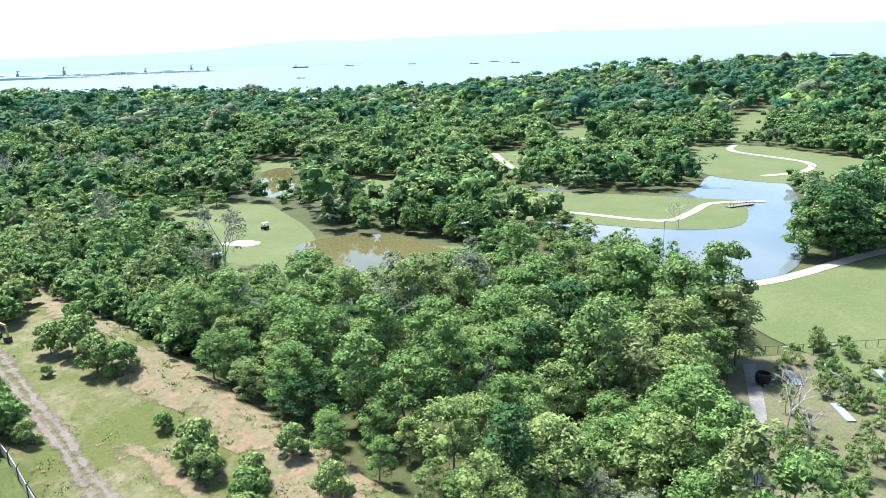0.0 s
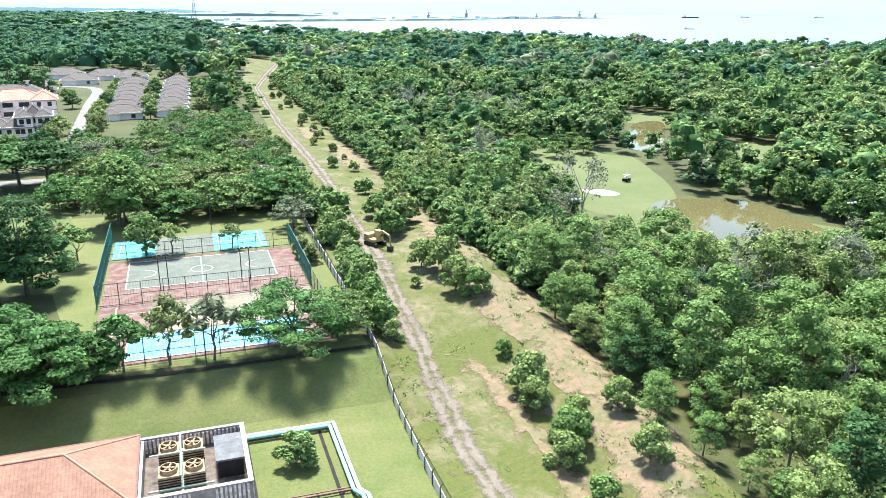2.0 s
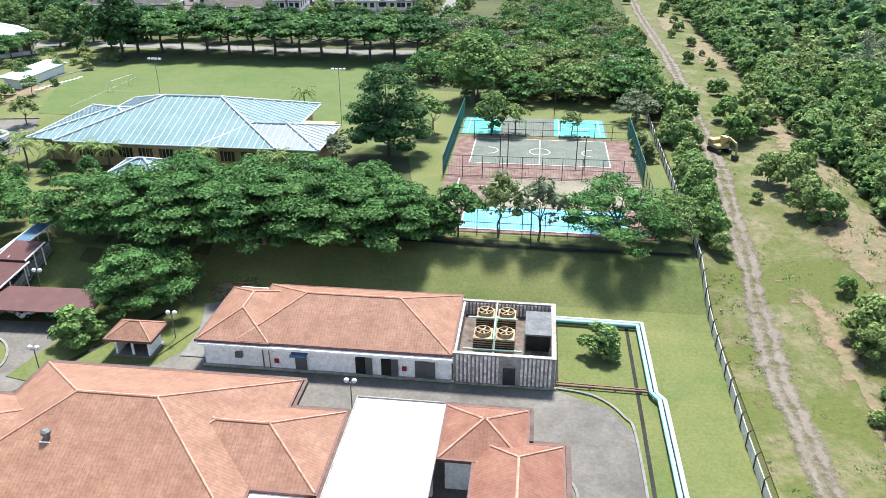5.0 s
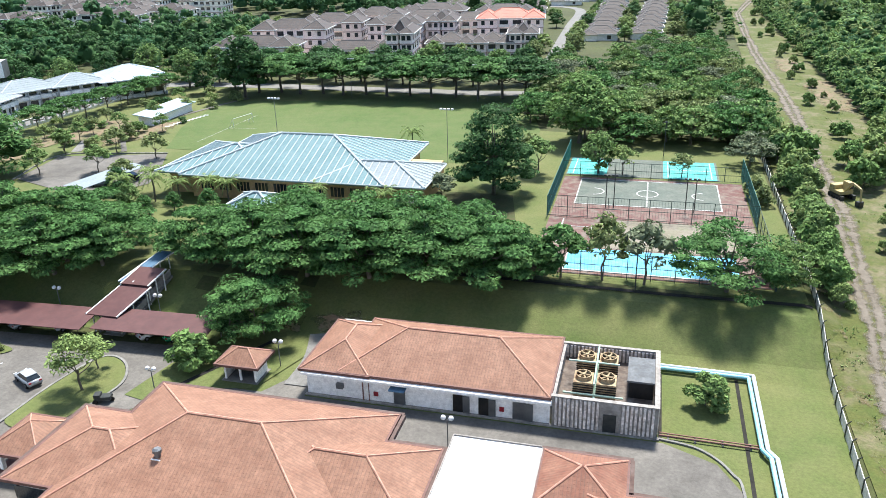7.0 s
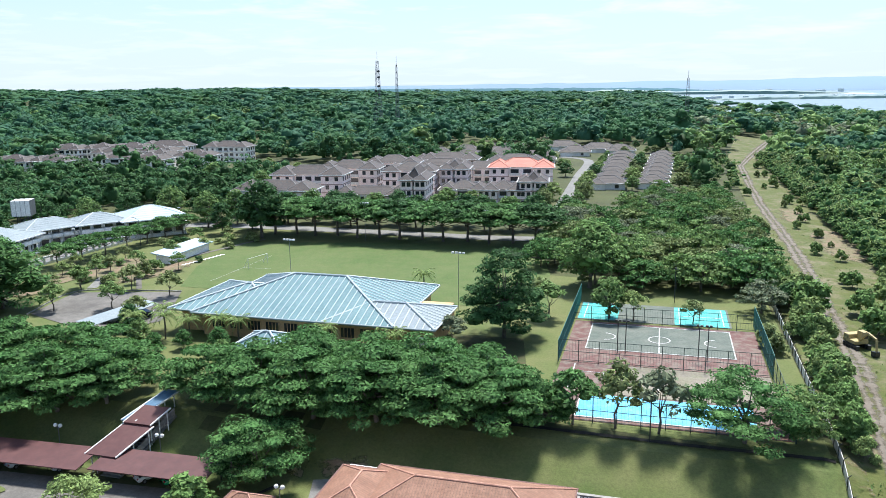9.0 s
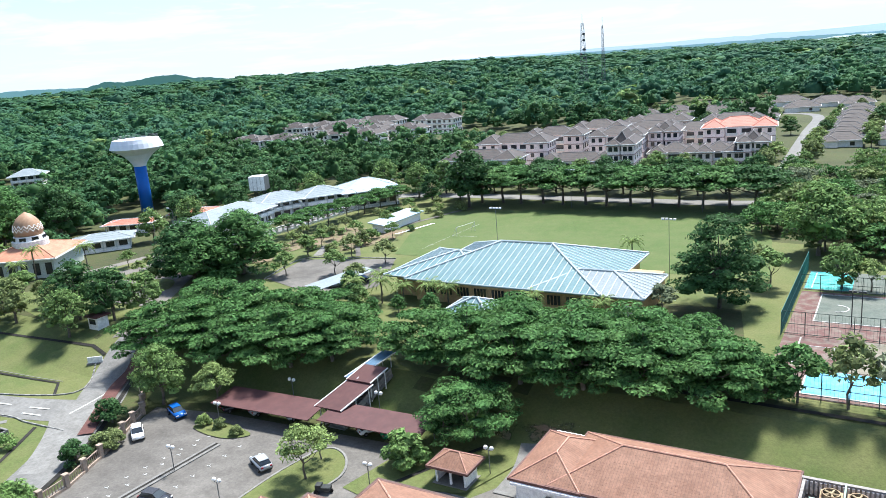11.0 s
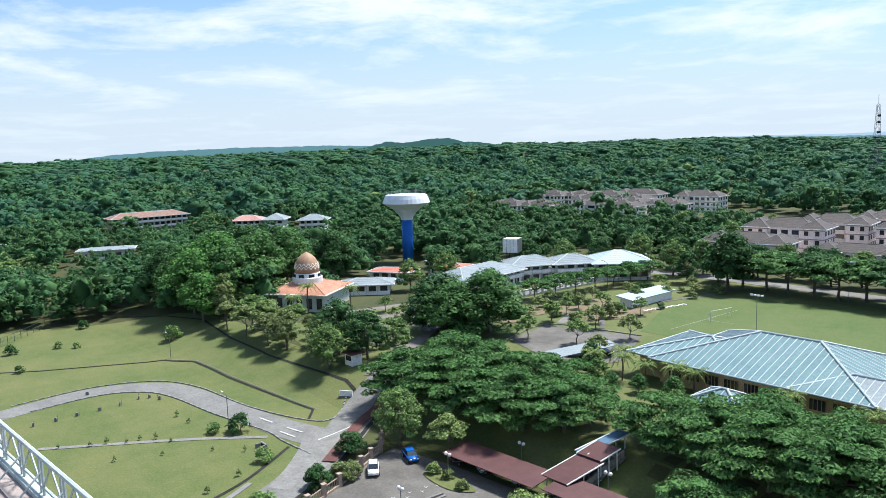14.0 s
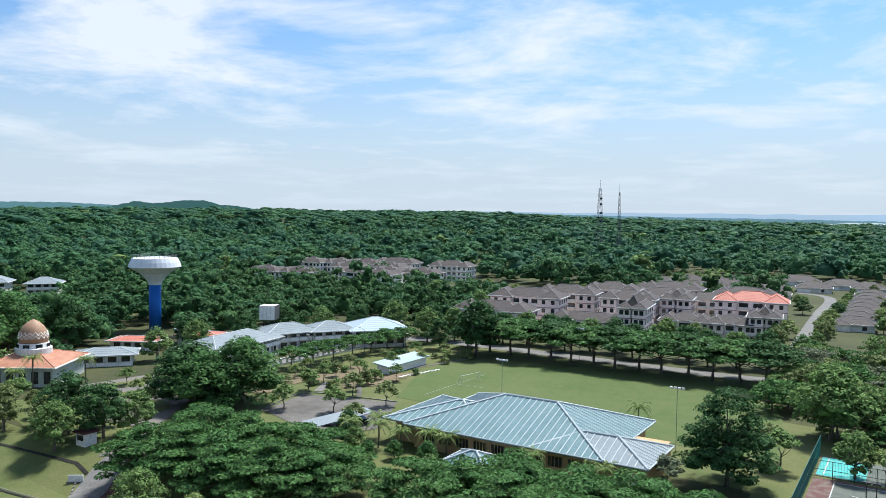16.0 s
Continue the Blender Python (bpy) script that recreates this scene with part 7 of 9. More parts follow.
def bank(kind, n, size, count, with_core):
    out = []
    for s in range(count):
        r = np.random.default_rng(100 + s)
        if n < 100:      # far crowns: a heap of rounded domes
            lobes = [(r.normal() * 1.7, r.normal() * 1.7, r.uniform(6.2, 9.8), r.uniform(1.5, 2.6), r.uniform(1.3, 2.1)) for _ in range(6)] + [(2.6 * math.cos(q), 2.6 * math.sin(q), 4.0, 1.9, 2.2) for q in (0.4, 2.5, 4.6)]
            big = [(a, b, c, d * 1.12, e * 1.12) for a, b, c, d, e in lobes[:2]] + [(0.0, 0.0, 4.6, 3.3, 4.6)]
        elif n < 300:    # middle distance: more, smaller domes, leafy down to the ground
            lobes = [(r.normal() * 1.9, r.normal() * 1.9, r.uniform(5.4, 9.8), r.uniform(1.2, 2.1), r.uniform(1.0, 1.7)) for _ in range(10)] + [(2.5 * math.cos(q), 2.5 * math.sin(q), r.uniform(2.6, 4.6), 1.7, 1.8) for q in (0.4, 1.9, 3.4, 5.0)]
            big = [(a, b, c, d * 1.15, e * 1.15) for a, b, c, d, e in lobes[::2]] + [(0.0, 0.0, 5.0, 2.6, 4.4)]
        else:
            lobes, tr, th = lobes_of(kind, r)
            mean = float(np.mean([l[2] for l in lobes]))
            big = [(x * 0.75, y * 0.75, z, a * 1.3, b * 1.4) for x, y, z, a, b in lobes[::9]] + [(0.0, 0.0, mean, 2.6, 3.2), (0.0, 0.0, mean - 3.0, 2.2, 2.4)]
        q = leaf_tris(lobes, n, size, r=r)
        tri = np.arange(len(q)).reshape(-1, 3)
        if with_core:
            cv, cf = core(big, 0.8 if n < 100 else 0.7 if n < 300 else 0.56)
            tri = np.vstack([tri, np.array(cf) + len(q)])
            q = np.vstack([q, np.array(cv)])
        out.append((q, tri, n))
    return out


def woods(name, spots, banks, label, category="woodland"):
    """One mesh of many trees. Spots: x, y, scale, material index, tallness."""
    VV, TT, TM = [], [], []
    base = 0
    Z = gz(spots[:, 0], spots[:, 1])
    for k, (x, y, s, mi, tall) in enumerate(spots):
        q, tri, n = banks[k % len(banks)]
        a = (k * 2.39996) % (2 * math.pi)
        c, sn = math.cos(a), math.sin(a)
        P = q * np.array([s, s, s * tall])
        P = np.stack([P[:, 0] * c - P[:, 1] * sn + x, P[:, 0] * sn + P[:, 1] * c + y, P[:, 2] + Z[k]], 1)
        VV.append(P); TT.append(tri + base)
        # cores of nearer crowns get the dark leaves, painting the shade within
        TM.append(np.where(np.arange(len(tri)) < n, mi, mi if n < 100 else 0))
        base += len(P)
    V, T = np.vstack(VV), np.vstack(TT)
    me = bpy.data.meshes.new(name)
    me.vertices.add(len(V)); me.vertices.foreach_set("co", V.astype(np.float32).ravel())
    loops = T.ravel().astype(np.int32)
    me.loops.add(len(loops)); me.loops.foreach_set("vertex_index", loops)
    me.polygons.add(len(T)); me.polygons.foreach_set("loop_start", (np.arange(len(T)) * 3).astype(np.int32))
    for m in LEAVES:
        me.materials.append(m)
    me.polygons.foreach_set("material_index", np.concatenate(TM).astype(np.int32))
    me.update(calc_edges=True)
    return tagged(new(name, me), label, category, kind="stuff")


def inside(poly, x, y):
    poly = np.array(poly, float)
    res = np.zeros(x.shape, bool)
    j = len(poly) - 1
    for i in range(len(poly)):
        xi, yi, xj, yj = *poly[i], *poly[j]
        cond = ((yi > y) != (yj > y)) & (x < (xj - xi) * (y - yi) / (yj - yi + 1e-9) + xi)
        res ^= cond
        j = i
    return res


OPEN_LAND = [
    [(-240, 10), (-238, 70), (-216, 79), (-190, 80), (-196, 120), (-210, 124), (-206, 140), (-245, 168), (-245, 185), (-225, 190), (-205, 160), (-192, 200), (-185, 240), (-150, 245), (-150, 262), (-165, 290), (-150, 318), (-160, 330), (-160, 372), (-118, 392), (-60, 395), (-50, 410), (-125, 452), (-120, 478), (24, 482), (22, 440), (12, 326), (-30, 325), (-31, 290), (-30, 215), (-28, 178), (24, 162), (27, 180), (30, 285), (36, 470), (60, 690), (94, 690), (58, 470), (54, 263), (51, 200), (48, 146), (50, 114), (48, 80), (50, 20), (60, -20), (-240, -40)],
    [(104, 262), (142, 232), (136, 192), (121, 167), (137, 156), (142, 130), (140, 115), (126, 113), (96, 128), (80, 140), (97, 183), (104, 220)],
    [(172, 233), (190, 230), (208, 219), (185, 194), (160, 190), (165, 211)],
    [(196, 175), (214, 166), (224, 140), (242, 120), (279, 130), (294, 122), (282, 99), (240, 78), (208, 64), (176, 58), (186, 48), (240, 34), (270, 0), (58, 0), (72, 31), (94, 40), (112, 48), (126, 54), (146, 72), (160, 96), (170, 124), (172, 150)],
    [(356, 177), (380, 151), (356, 90), (313, 80), (283, 88), (275, 110), (281, 134), (314, 157)],
    [(279, 243), (310, 238), (251, 196), (228, 191)], [(388, 283), (403, 262), (340, 221), (340, 241)], [(463, 204), (535, 207), (440, 167), (374, 159)],
    [(195, 313), (219, 306), (199, 274), (197, 278), (158, 225), (148, 238), (180, 290)],
    [(-424, 178), (-384, 180), (-358, 204), (-358, 232), (-390, 232), (-424, 212)], [(-466, 122), (-432, 122), (-432, 186), (-466, 186)], [(-372, 86), (-338, 84), (-334, 112), (-366, 116)],
    [(-275, 318), (-80, 318), (-80, 420), (-275, 420)],
    [(76, 138), (100, 150), (126, 118), (112, 112), (92, 126)],
    [(-31, 160), (25, 160), (30, 330), (-31, 330)],
    [(-345, 300), (-225, 300), (-225, 432), (-345, 432)],
    [(-150, 430), (-10, 430), (0, 560), (-150, 560)],
    [(-240, 84), (-200, 84), (-200, 122), (-212, 140), (-232, 132)],
]


def woodland_spots(d0, d1, step, a0=-88, a1=80, seed=3, closed=()):
    r = np.random.default_rng(seed)
    n = int(2 * d1 / step) + 2
    gx, gy = np.meshgrid(np.arange(n), np.arange(n))
    x = (gx.ravel() + (gy.ravel() % 2) * 0.5) * step - d1 + r.uniform(-0.38, 0.38, n * n) * step
    y = gy.ravel() * step - d1 + r.uniform(-0.38, 0.38, n * n) * step
    d, a = np.hypot(x, y), np.degrees(np.arctan2(x, y))
    keep = (d >= d0) & (d < d1) & (a > a0) & (a < a1)
    keep &= ~((d > coast(a) - 45) & (np.abs(a - 60) < 64))
    x, y = x[keep], y[keep]
    ok = np.ones(len(x), bool)
    for p in OPEN_LAND:
        ok &= ~inside(p, x, y)
    return x[ok], y[ok]


def before_openings(x, y):
    """How far trees stay low: round the golf course's open grass and water the growth is cut back."""
    out = np.ones(len(x))
    for p in OPEN_LAND[1:3] + OPEN_LAND[4:9]:
        for f in (1.05, 1.10, 1.16):
            out[inside(p, x * f, y * f)] = 0.55
    out[inside([(60, 128), (78, 150), (100, 150), (140, 120), (146, 100), (120, 84), (96, 100), (80, 112)], x, y)] = 0.62
    a, d = np.degrees(np.arctan2(x, y)), np.hypot(x, y)
    out[(a > 50) & (a < 67) & (d > 138) & (d < 205)] *= 0.55
    return out


def low_growth(x, y):
    """Lower trees in the gardens before the far houses."""
    a, d = np.degrees(np.arctan2(x, y)), np.hypot(x, y)
    out = np.ones(len(x))
    for a0, a1, d0, d1, k in ((-75, -66, 330, 455, 0.68), (-66.5, -57.5, 310, 425, 0.60), (-79, -71.5, 280, 350, 0.52)):
        out[(a > a0) & (a < a1) & (d > d0) & (d < d1)] = k
    return out


def young_edge(x, y, mi, r):
    """Beside the clearing the woods begin as low light-leaved scrub."""
    near = np.clip((x - np.interp(y, [120, 200, 480, 690], [49, 47, 52, 88])) / 16, 0, 1)
    grow = np.where((x > 20) & (y > 110), 0.45 + 0.55 * near, 1.0)
    light = (x > 20) & (y > 110) & (near < 1) & (r.uniform(size=len(x)) < 0.8)
    return grow, np.where(light, r.choice([2, 5, 2, 3], len(x)), mi)


def patchy(x, y, scale, shift):
    return np.array([noise.noise((a / scale + shift, b / scale, shift)) for a, b in zip(x, y)])


def kinds_of(x, y, r):
    """Which leaves a tree has: drifts of one kind with others among them."""
    v = patchy(x, y, 38, 3.1) + r.normal(size=len(x)) * 0.28
    out = np.digitize(v, [-0.42, 0.12, 0.36, 0.56])
    mi = np.array([5, 5, 2, 2, 3])[out]
    mi[r.uniform(size=len(x)) < 0.16] = 1
    mi[r.uniform(size=len(x)) < 0.06] = 0
    mi[r.uniform(size=len(x)) < 0.05] = 4
    return mi


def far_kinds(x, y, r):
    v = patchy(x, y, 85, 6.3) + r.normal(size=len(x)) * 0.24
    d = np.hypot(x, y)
    # beyond 470 m mostly cooler leaves, whose colour carries the haze
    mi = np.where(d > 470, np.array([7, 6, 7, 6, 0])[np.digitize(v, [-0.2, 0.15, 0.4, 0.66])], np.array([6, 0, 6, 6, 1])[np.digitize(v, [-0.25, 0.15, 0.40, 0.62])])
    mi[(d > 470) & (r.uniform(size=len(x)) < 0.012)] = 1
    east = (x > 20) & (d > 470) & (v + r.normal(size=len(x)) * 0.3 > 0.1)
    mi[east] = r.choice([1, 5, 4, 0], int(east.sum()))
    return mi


def build_woods():
    r = np.random.default_rng(11)
    # the belt of trees between the track and the golf course
    x, y = woodland_spots(45, 205, 5.2, 5, 80, 5)
    s = r.uniform(0.6, 1.4, len(x)) * np.interp(x, [48, 60, 85], [0.62, 0.88, 1.05])
    s *= before_openings(x, y)
    grow, mi = young_edge(x, y, kinds_of(x, y, r), r)
    s *= grow
    tall = r.uniform(0.78, 1.06, len(x))
    order = np.argsort(np.hypot(x, y))
    single = np.zeros(len(x), bool)
    single[order[:190]] = True
    for k in order[:190]:
        kind = "slim" if k % 4 == 0 else "wood"
        tree(kind, float(x[k]), float(y[k]), float(s[k]) * (1.15 if kind == "slim" else 1.0), LEAVES[int(mi[k])], 2500, 0.19, "leafy wild tree at the edge of the woodland belt", 130 + int(k) % 3, "wild_tree", "wild trees of the woodland edge", tall=float(tall[k]))
    spots = np.stack([x, y, s, mi, tall], 1)[~single]
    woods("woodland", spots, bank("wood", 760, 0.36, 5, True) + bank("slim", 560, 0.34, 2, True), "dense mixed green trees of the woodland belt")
    x, y = woodland_spots(205, 480, 8.2, -88, 80, 6)
    s = np.clip(1.05 * np.exp(r.normal(size=len(x)) * 0.27), 0.62, 1.9) * np.where(x > 20, before_openings(x, y), low_growth(x, y))
    mi = np.where((x > 20) & (r.uniform(size=len(x)) < 0.85), kinds_of(x, y, r), far_kinds(x, y, r))
    grow, mi = young_edge(x, y, mi, r)
    s *= grow
    spots = np.stack([x, y, s, mi, r.uniform(0.7, 1.05, len(x))], 1)
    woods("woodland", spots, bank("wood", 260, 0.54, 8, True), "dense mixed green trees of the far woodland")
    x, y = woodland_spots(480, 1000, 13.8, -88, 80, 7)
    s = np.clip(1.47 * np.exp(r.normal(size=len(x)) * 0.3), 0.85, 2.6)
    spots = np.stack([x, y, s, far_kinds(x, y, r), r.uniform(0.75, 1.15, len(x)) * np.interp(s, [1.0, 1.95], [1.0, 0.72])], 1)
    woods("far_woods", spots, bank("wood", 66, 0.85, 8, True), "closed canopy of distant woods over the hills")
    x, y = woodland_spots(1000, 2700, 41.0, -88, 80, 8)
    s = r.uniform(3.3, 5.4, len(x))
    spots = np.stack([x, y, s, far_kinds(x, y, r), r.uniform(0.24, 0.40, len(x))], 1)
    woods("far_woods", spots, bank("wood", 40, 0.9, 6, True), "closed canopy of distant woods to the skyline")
    # trees round the school's western side, inside the near ring
    x, y = woodland_spots(60, 205, 6.4, -88, -20, 9)
    s = r.uniform(0.9, 1.3, len(x))
    spots = np.stack([x, y, s, far_kinds(x, y, r), r.uniform(0.8, 1.1, len(x))], 1)
    if len(x):
        woods("woodland", spots, bank("wood", 420, 0.45, 5, True), "dense green trees behind the mosque")
    # young trees and scrub along the clearing
    n = 900
    y = 105 + 380 * r.uniform(size=n) ** 1.2
    x = np.interp(y, [100, 120, 200, 480, 690], [50, 50, 51, 54, 88]) + 26 * r.uniform(size=n) ** 1.5
    ok = np.ones(n, bool)
    for p in OPEN_LAND[1:]:
        ok &= ~inside(p, x, y)
    x, y = x[ok], y[ok]
    spots = np.stack([x, y, r.uniform(0.32, 0.66, len(x)), r.choice([5, 5, 2, 1], len(x)), r.uniform(0.8, 1.15, len(x))], 1)
    woods("scrub", spots, bank("wood", 190, 0.60, 4, True), "bright green young trees and scrub along the clearing")
    # tufts of weeds in the clearing
    n = 3400
    x, y = r.uniform(23.5, 52, n), 40 + 210 * r.uniform(size=n) ** 1.4
    track = np.interp(y, [30, 61, 77, 102, 144, 214, 312], [27, 27, 27.4, 29.2, 32, 35, 36])
    ok = (np.abs(x - track) > 1.2) & (np.array([noise.noise((a / 6, b / 6, 9.0)) for a, b in zip(x, y)]) > -0.08)
    x, y = x[ok], y[ok]
    tuft = []
    for k in range(4):
        rk = np.random.default_rng(k)
        c = np.concatenate([rk.normal(size=(16, 2)) * 0.38, np.zeros((16, 1))], 1)
        side = rk.normal(size=(16, 3)) * np.array([0.06, 0.06, 0.0])
        tip = c + rk.normal(size=(16, 3)) * np.array([0.16, 0.16, 0.0]) + np.array([0, 0, 0.28]) * rk.uniform(0.5, 1.4, (16, 1))
        tuft.append((np.stack([c - side, c + side, tip], 1).reshape(-1, 3), np.arange(48).reshape(-1, 3), 16))
    spots = np.stack([x, y, r.uniform(0.6, 1.6, len(x)), r.choice([3, 2, 3, 2, 5], len(x)), r.uniform(0.4, 0.9, len(x))], 1)
    woods("weed_tufts", spots, tuft, "low tufts of weeds and grass in the clearing", "weeds")


build_woods()

# ---- trees of the school and the golf course ----
ROW = "spreading dark green rain tree in the row on the terrace"
for k, (x, y, s) in enumerate(((-53, 90.0, 1.1), (-44.5, 89.5, 1.15), (-35.5, 90.5, 1.15), (-27, 91.5, 1.1), (-19.5, 92.5, 1.02), (-48.5, 96.5, 1.1), (-39, 97, 1.1), (-30.5, 97.5, 1.1), (-23, 97, 1.0), (-14.8, 94.5, 0.7), (-60.5, 91, 1.0))):
    tree("rain", x, y, s, LEAF_RAIN, 8600, 0.265, ROW, 20 + k % 3, "rain_tree", "rain trees of the terrace", tall=0.96)
for k, (x, y, s) in enumerate(((-109, 82, 1.12), (-100, 83.5, 1.18), (-91, 83, 1.18), (-82, 84, 1.15), (-75.5, 86.5, 1.0), (-105, 90, 1.12), (-96, 91, 1.12), (-87, 91.5, 1.12), (-79, 92, 1.0))):
    tree("rain", x, y, s, LEAF_RAIN, 8600, 0.265, ROW, 20 + k % 3, "rain_tree", "rain trees of the terrace", tall=0.96)
tree("tiered", -25.5, 128, 1.02, LEAF_DARK, 10000, 0.27, "tall dark tree with drooping tiers beside the hall", 31, "tiered_tree", tall=1.02)
tree("small", -33, 121, 0.9, LEAF_GREY, 800, 0.3, "small greyish tree before the hall", 32)
tree("rain", 11.5, 95.0, 1.0, LEAF_RAIN, 7500, 0.22, "broad rain tree with a bent trunk before the blue court", 23, "rain_tree", tall=1.0)
tree("rain", 19, 98, 0.6, LEAF_MID, 3200, 0.34, "small spreading tree beside the fence corner", 24, "rain_tree", tall=1.2)
tree("small", -9.7, 95.0, 1.25, LEAF_RAIN, 700, 0.32, "thin young tree before the court fence", 33, "young_tree", "young trees before the courts")
tree("small", -4.1, 95.2, 1.25, LEAF_OLIVE, 560, 0.30, "thin young tree with brownish leaves before the court fence", 34, "young_tree", "young trees before the courts", tall=1.1)
tree("small", 1.2, 95.0, 1.25, LEAF_GREY, 600, 0.30, "thin young tree with greyish leaves before the court fence", 35, "young_tree", "young trees before the courts", tall=1.1)
tree("rain", -13.5, 94.0, 0.5, LEAF_RAIN, 1400, 0.42, "small spreading tree at the end of the row", 25, "rain_tree", tall=1.2)
tree("round", -8.2, 143.5, 0.85, LEAF_MID, 1100, 0.34, "round tree between the courts", 36, "court_tree", "trees between the courts")
tree("small", -3.7, 143.2, 1.0, LEAF_LIGHT, 560, 0.3, "slim light green tree between the courts", 37, "court_tree", "trees between the courts")
tree("small", 7.0, 143.4, 0.8, LEAF_OLIVE, 560, 0.3, "small open tree between the courts", 38, "court_tree", "trees between the courts")
tree("round", -14, 165.8, 1.72, LEAF_FRESH, 4600, 0.24, "big bright green round tree beyond the courts", 39, "round_tree", tall=0.88)
tree("small", -19.5, 141, 1.2, LEAF_MID, 700, 0.3, "small green tree on the lawn", 40)
tree("small", -22.5, 146, 1.1, LEAF_OLIVE, 600, 0.3, "small green tree on the lawn", 41)
tree("rain", 20.0, 154, 0.62, LEAF_GREY, 1500, 0.42, "grey-green spreading tree beside the fence", 26, "rain_tree", tall=1.15)
grove = np.random.default_rng(44)
for gy in range(22):
    for gx in range(7):
        x, y = -27 + gx * 7.6 + (gy % 2) * 3.6 + grove.uniform(-1.8, 1.8), 168 + gy * 7.2 + grove.uniform(-1.8, 1.8)
        if x > 24 or (x < -14 and y < 178) or (x < -12 and y > 240) or (y > 285 and x < -4) or grove.uniform() < 0.08:
            continue
        m = (LEAF_OLIVE, LEAF_MID, LEAF_RAIN, LEAF_OLIVE, LEAF_GREY, LEAF_MID, LEAF_RAIN)[int(grove.integers(7))]
        s = grove.uniform(0.62, 0.9) * float(np.interp(y, [170, 250, 320], [1.0, 0.9, 0.72]))
        tree("rain", x, y, s, m, 1300, 0.5, "spreading olive-green tree in the grove behind the courts", 50 + int(grove.integers(3)), "grove_tree", "trees of the grove", tall=float(grove.uniform(0.9, 1.45)))
for k in range(13):
    tree("umbrella", -113 + k * 6.7, 208.5 + (k % 2) * 1.5, 1.5, LEAF_RAIN if k % 3 else LEAF_DARK, 2600, 0.36, "umbrella-shaped street tree beside the field road", 60 + k % 3, "street_tree", "street trees of the field road", tall=0.84)
for k in range(12):
    tree("round", -118 + k * 7.4, 227 + (k % 3) * 3, 1.12, (LEAF_DARK, LEAF_MID, LEAF_DARK)[k % 3], 1900, 0.32, "round dark green tree behind the field road", 64 + k % 2, "roadside_tree", "round trees of the field road")
estate = np.random.default_rng(45)
for k, (x, y) in enumerate(((-66, 272), (-40, 296), (-30, 318), (-30, 340), (-30, 365), (-30, 395), (-48, 330), (-52, 345), (-44, 372), (-12, 350), (-11, 375), (-11, 400), (-11, 430), (-114, 278), (-108, 300), (-152, 300), (-158, 330), (-130, 352), (-84, 312), (-48, 408), (-90, 412), (-130, 410), (-84, 348), (-160, 280), (-172, 305), (-166, 345), (-180, 330), (-190, 350), (-200, 330), (-186, 372), (-172, 390), (-150, 380), (-205, 360), (-215, 340), (-210, 385), (8, 335), (12, 360), (13, 392), (16, 420), (-100, 425), (-70, 420), (-60, 448), (-112, 252), (-113, 276), (-76, 272), (-104, 300), (-66, 296), (-62, 318), (-84, 322), (-120, 330))):
    tree("round", x, y, estate.uniform(0.6, 1.0), (LEAF_MID, LEAF_OLIVE, LEAF_LIGHT, LEAF_DARK if k < 23 else LEAF_LIGHT)[int(estate.integers(4))], 900, 0.42, "leafy garden tree among the houses of the estate", 66 + k % 2, "estate_tree", "trees of the housing estate", tall=0.8)
for k, (x, y) in enumerate(((-38, 252), (-30, 256), (-39, 266), (-28, 272), (-41, 280), (-27, 288), (-29, 302), (-26, 246))):
    tree("round", x, y, 0.72 + 0.08 * (k % 3), (LEAF_MID, LEAF_RAIN, LEAF_OLIVE)[k % 3], 1200, 0.36, "leafy green tree beside the estate road", 66 + k % 2, "estate_tree", "trees of the housing estate")
tree("round", -114, 202, 1.75, LEAF_DARK, 2400, 0.34, "large dark round tree at the field's corner", 68, "round_tree")
for k, (x, y, s) in enumerate(((-124, 214, 1.0), (-134, 222, 1.1), (-128, 234, 0.8), (-142, 240, 1.0), (-160, 250, 1.3), (-118, 246, 0.7), (-172, 262, 1.3), (-150, 268, 1.2), (-190, 255, 1.3), (-182, 285, 1.3))):
    tree("round", x, y, s, (LEAF_DARK, LEAF_MID)[k % 2], 1900, 0.4, "large dark round tree beside the housing estate", 68 + k % 2, "round_tree", "large trees beside the estate")
tree("round", -130, 122, 2.2, LEAF_RAIN, 6500, 0.20, "big dense round tree by the forecourt", 70, "round_tree", z=1.6, tall=0.78)
tree("round", -138.5, 115, 2.15, LEAF_DARK, 6500, 0.20, "big dense round tree by the forecourt", 71, "round_tree", z=1.6, tall=0.78)
tree("round", -96.4, 70.2, 1.0, LEAF_MID, 3600, 0.2, "rounded green tree beside the car park", 72, "park_tree")
tree("small", -87.3, 72.9, 1.15, LEAF_LIGHT, 1800, 0.2, "small light green tree beside the carport", 73, "park_tree")
tree("rain", -46.5, 78.0, 0.85, LEAF_RAIN, 7000, 0.22, "wide dark tree leaning over the slope", 74, "slope_tree", tall=1.05)
tree("wood", -49.5, 76.3, 0.72, LEAF_DARK, 3600, 0.2, "dark tree at the foot of the slope", 76, "slope_tree", tall=0.75)
tree("small", -46.0, 78.5, 0.8, LEAF_MID, 700, 0.3, "small green tree at the foot of the slope", 75, "park_tree")
tree("small", -60.4, 61.8, 1.15, LEAF_LIGHT, 1500, 0.18, "young light green tree on the kerbed island", 76, "young_tree")
tree("small", -61.5, 66.2, 0.75, LEAF_LIGHT, 260, 0.24, "thin sapling on the kerbed island", 77, "young_tree")
tree("bush", -51.0, 69.5, 1.75, LEAF_FRESH, 1300, 0.2, "large clipped round green bush by the yard", 80, "bush", category="bush")
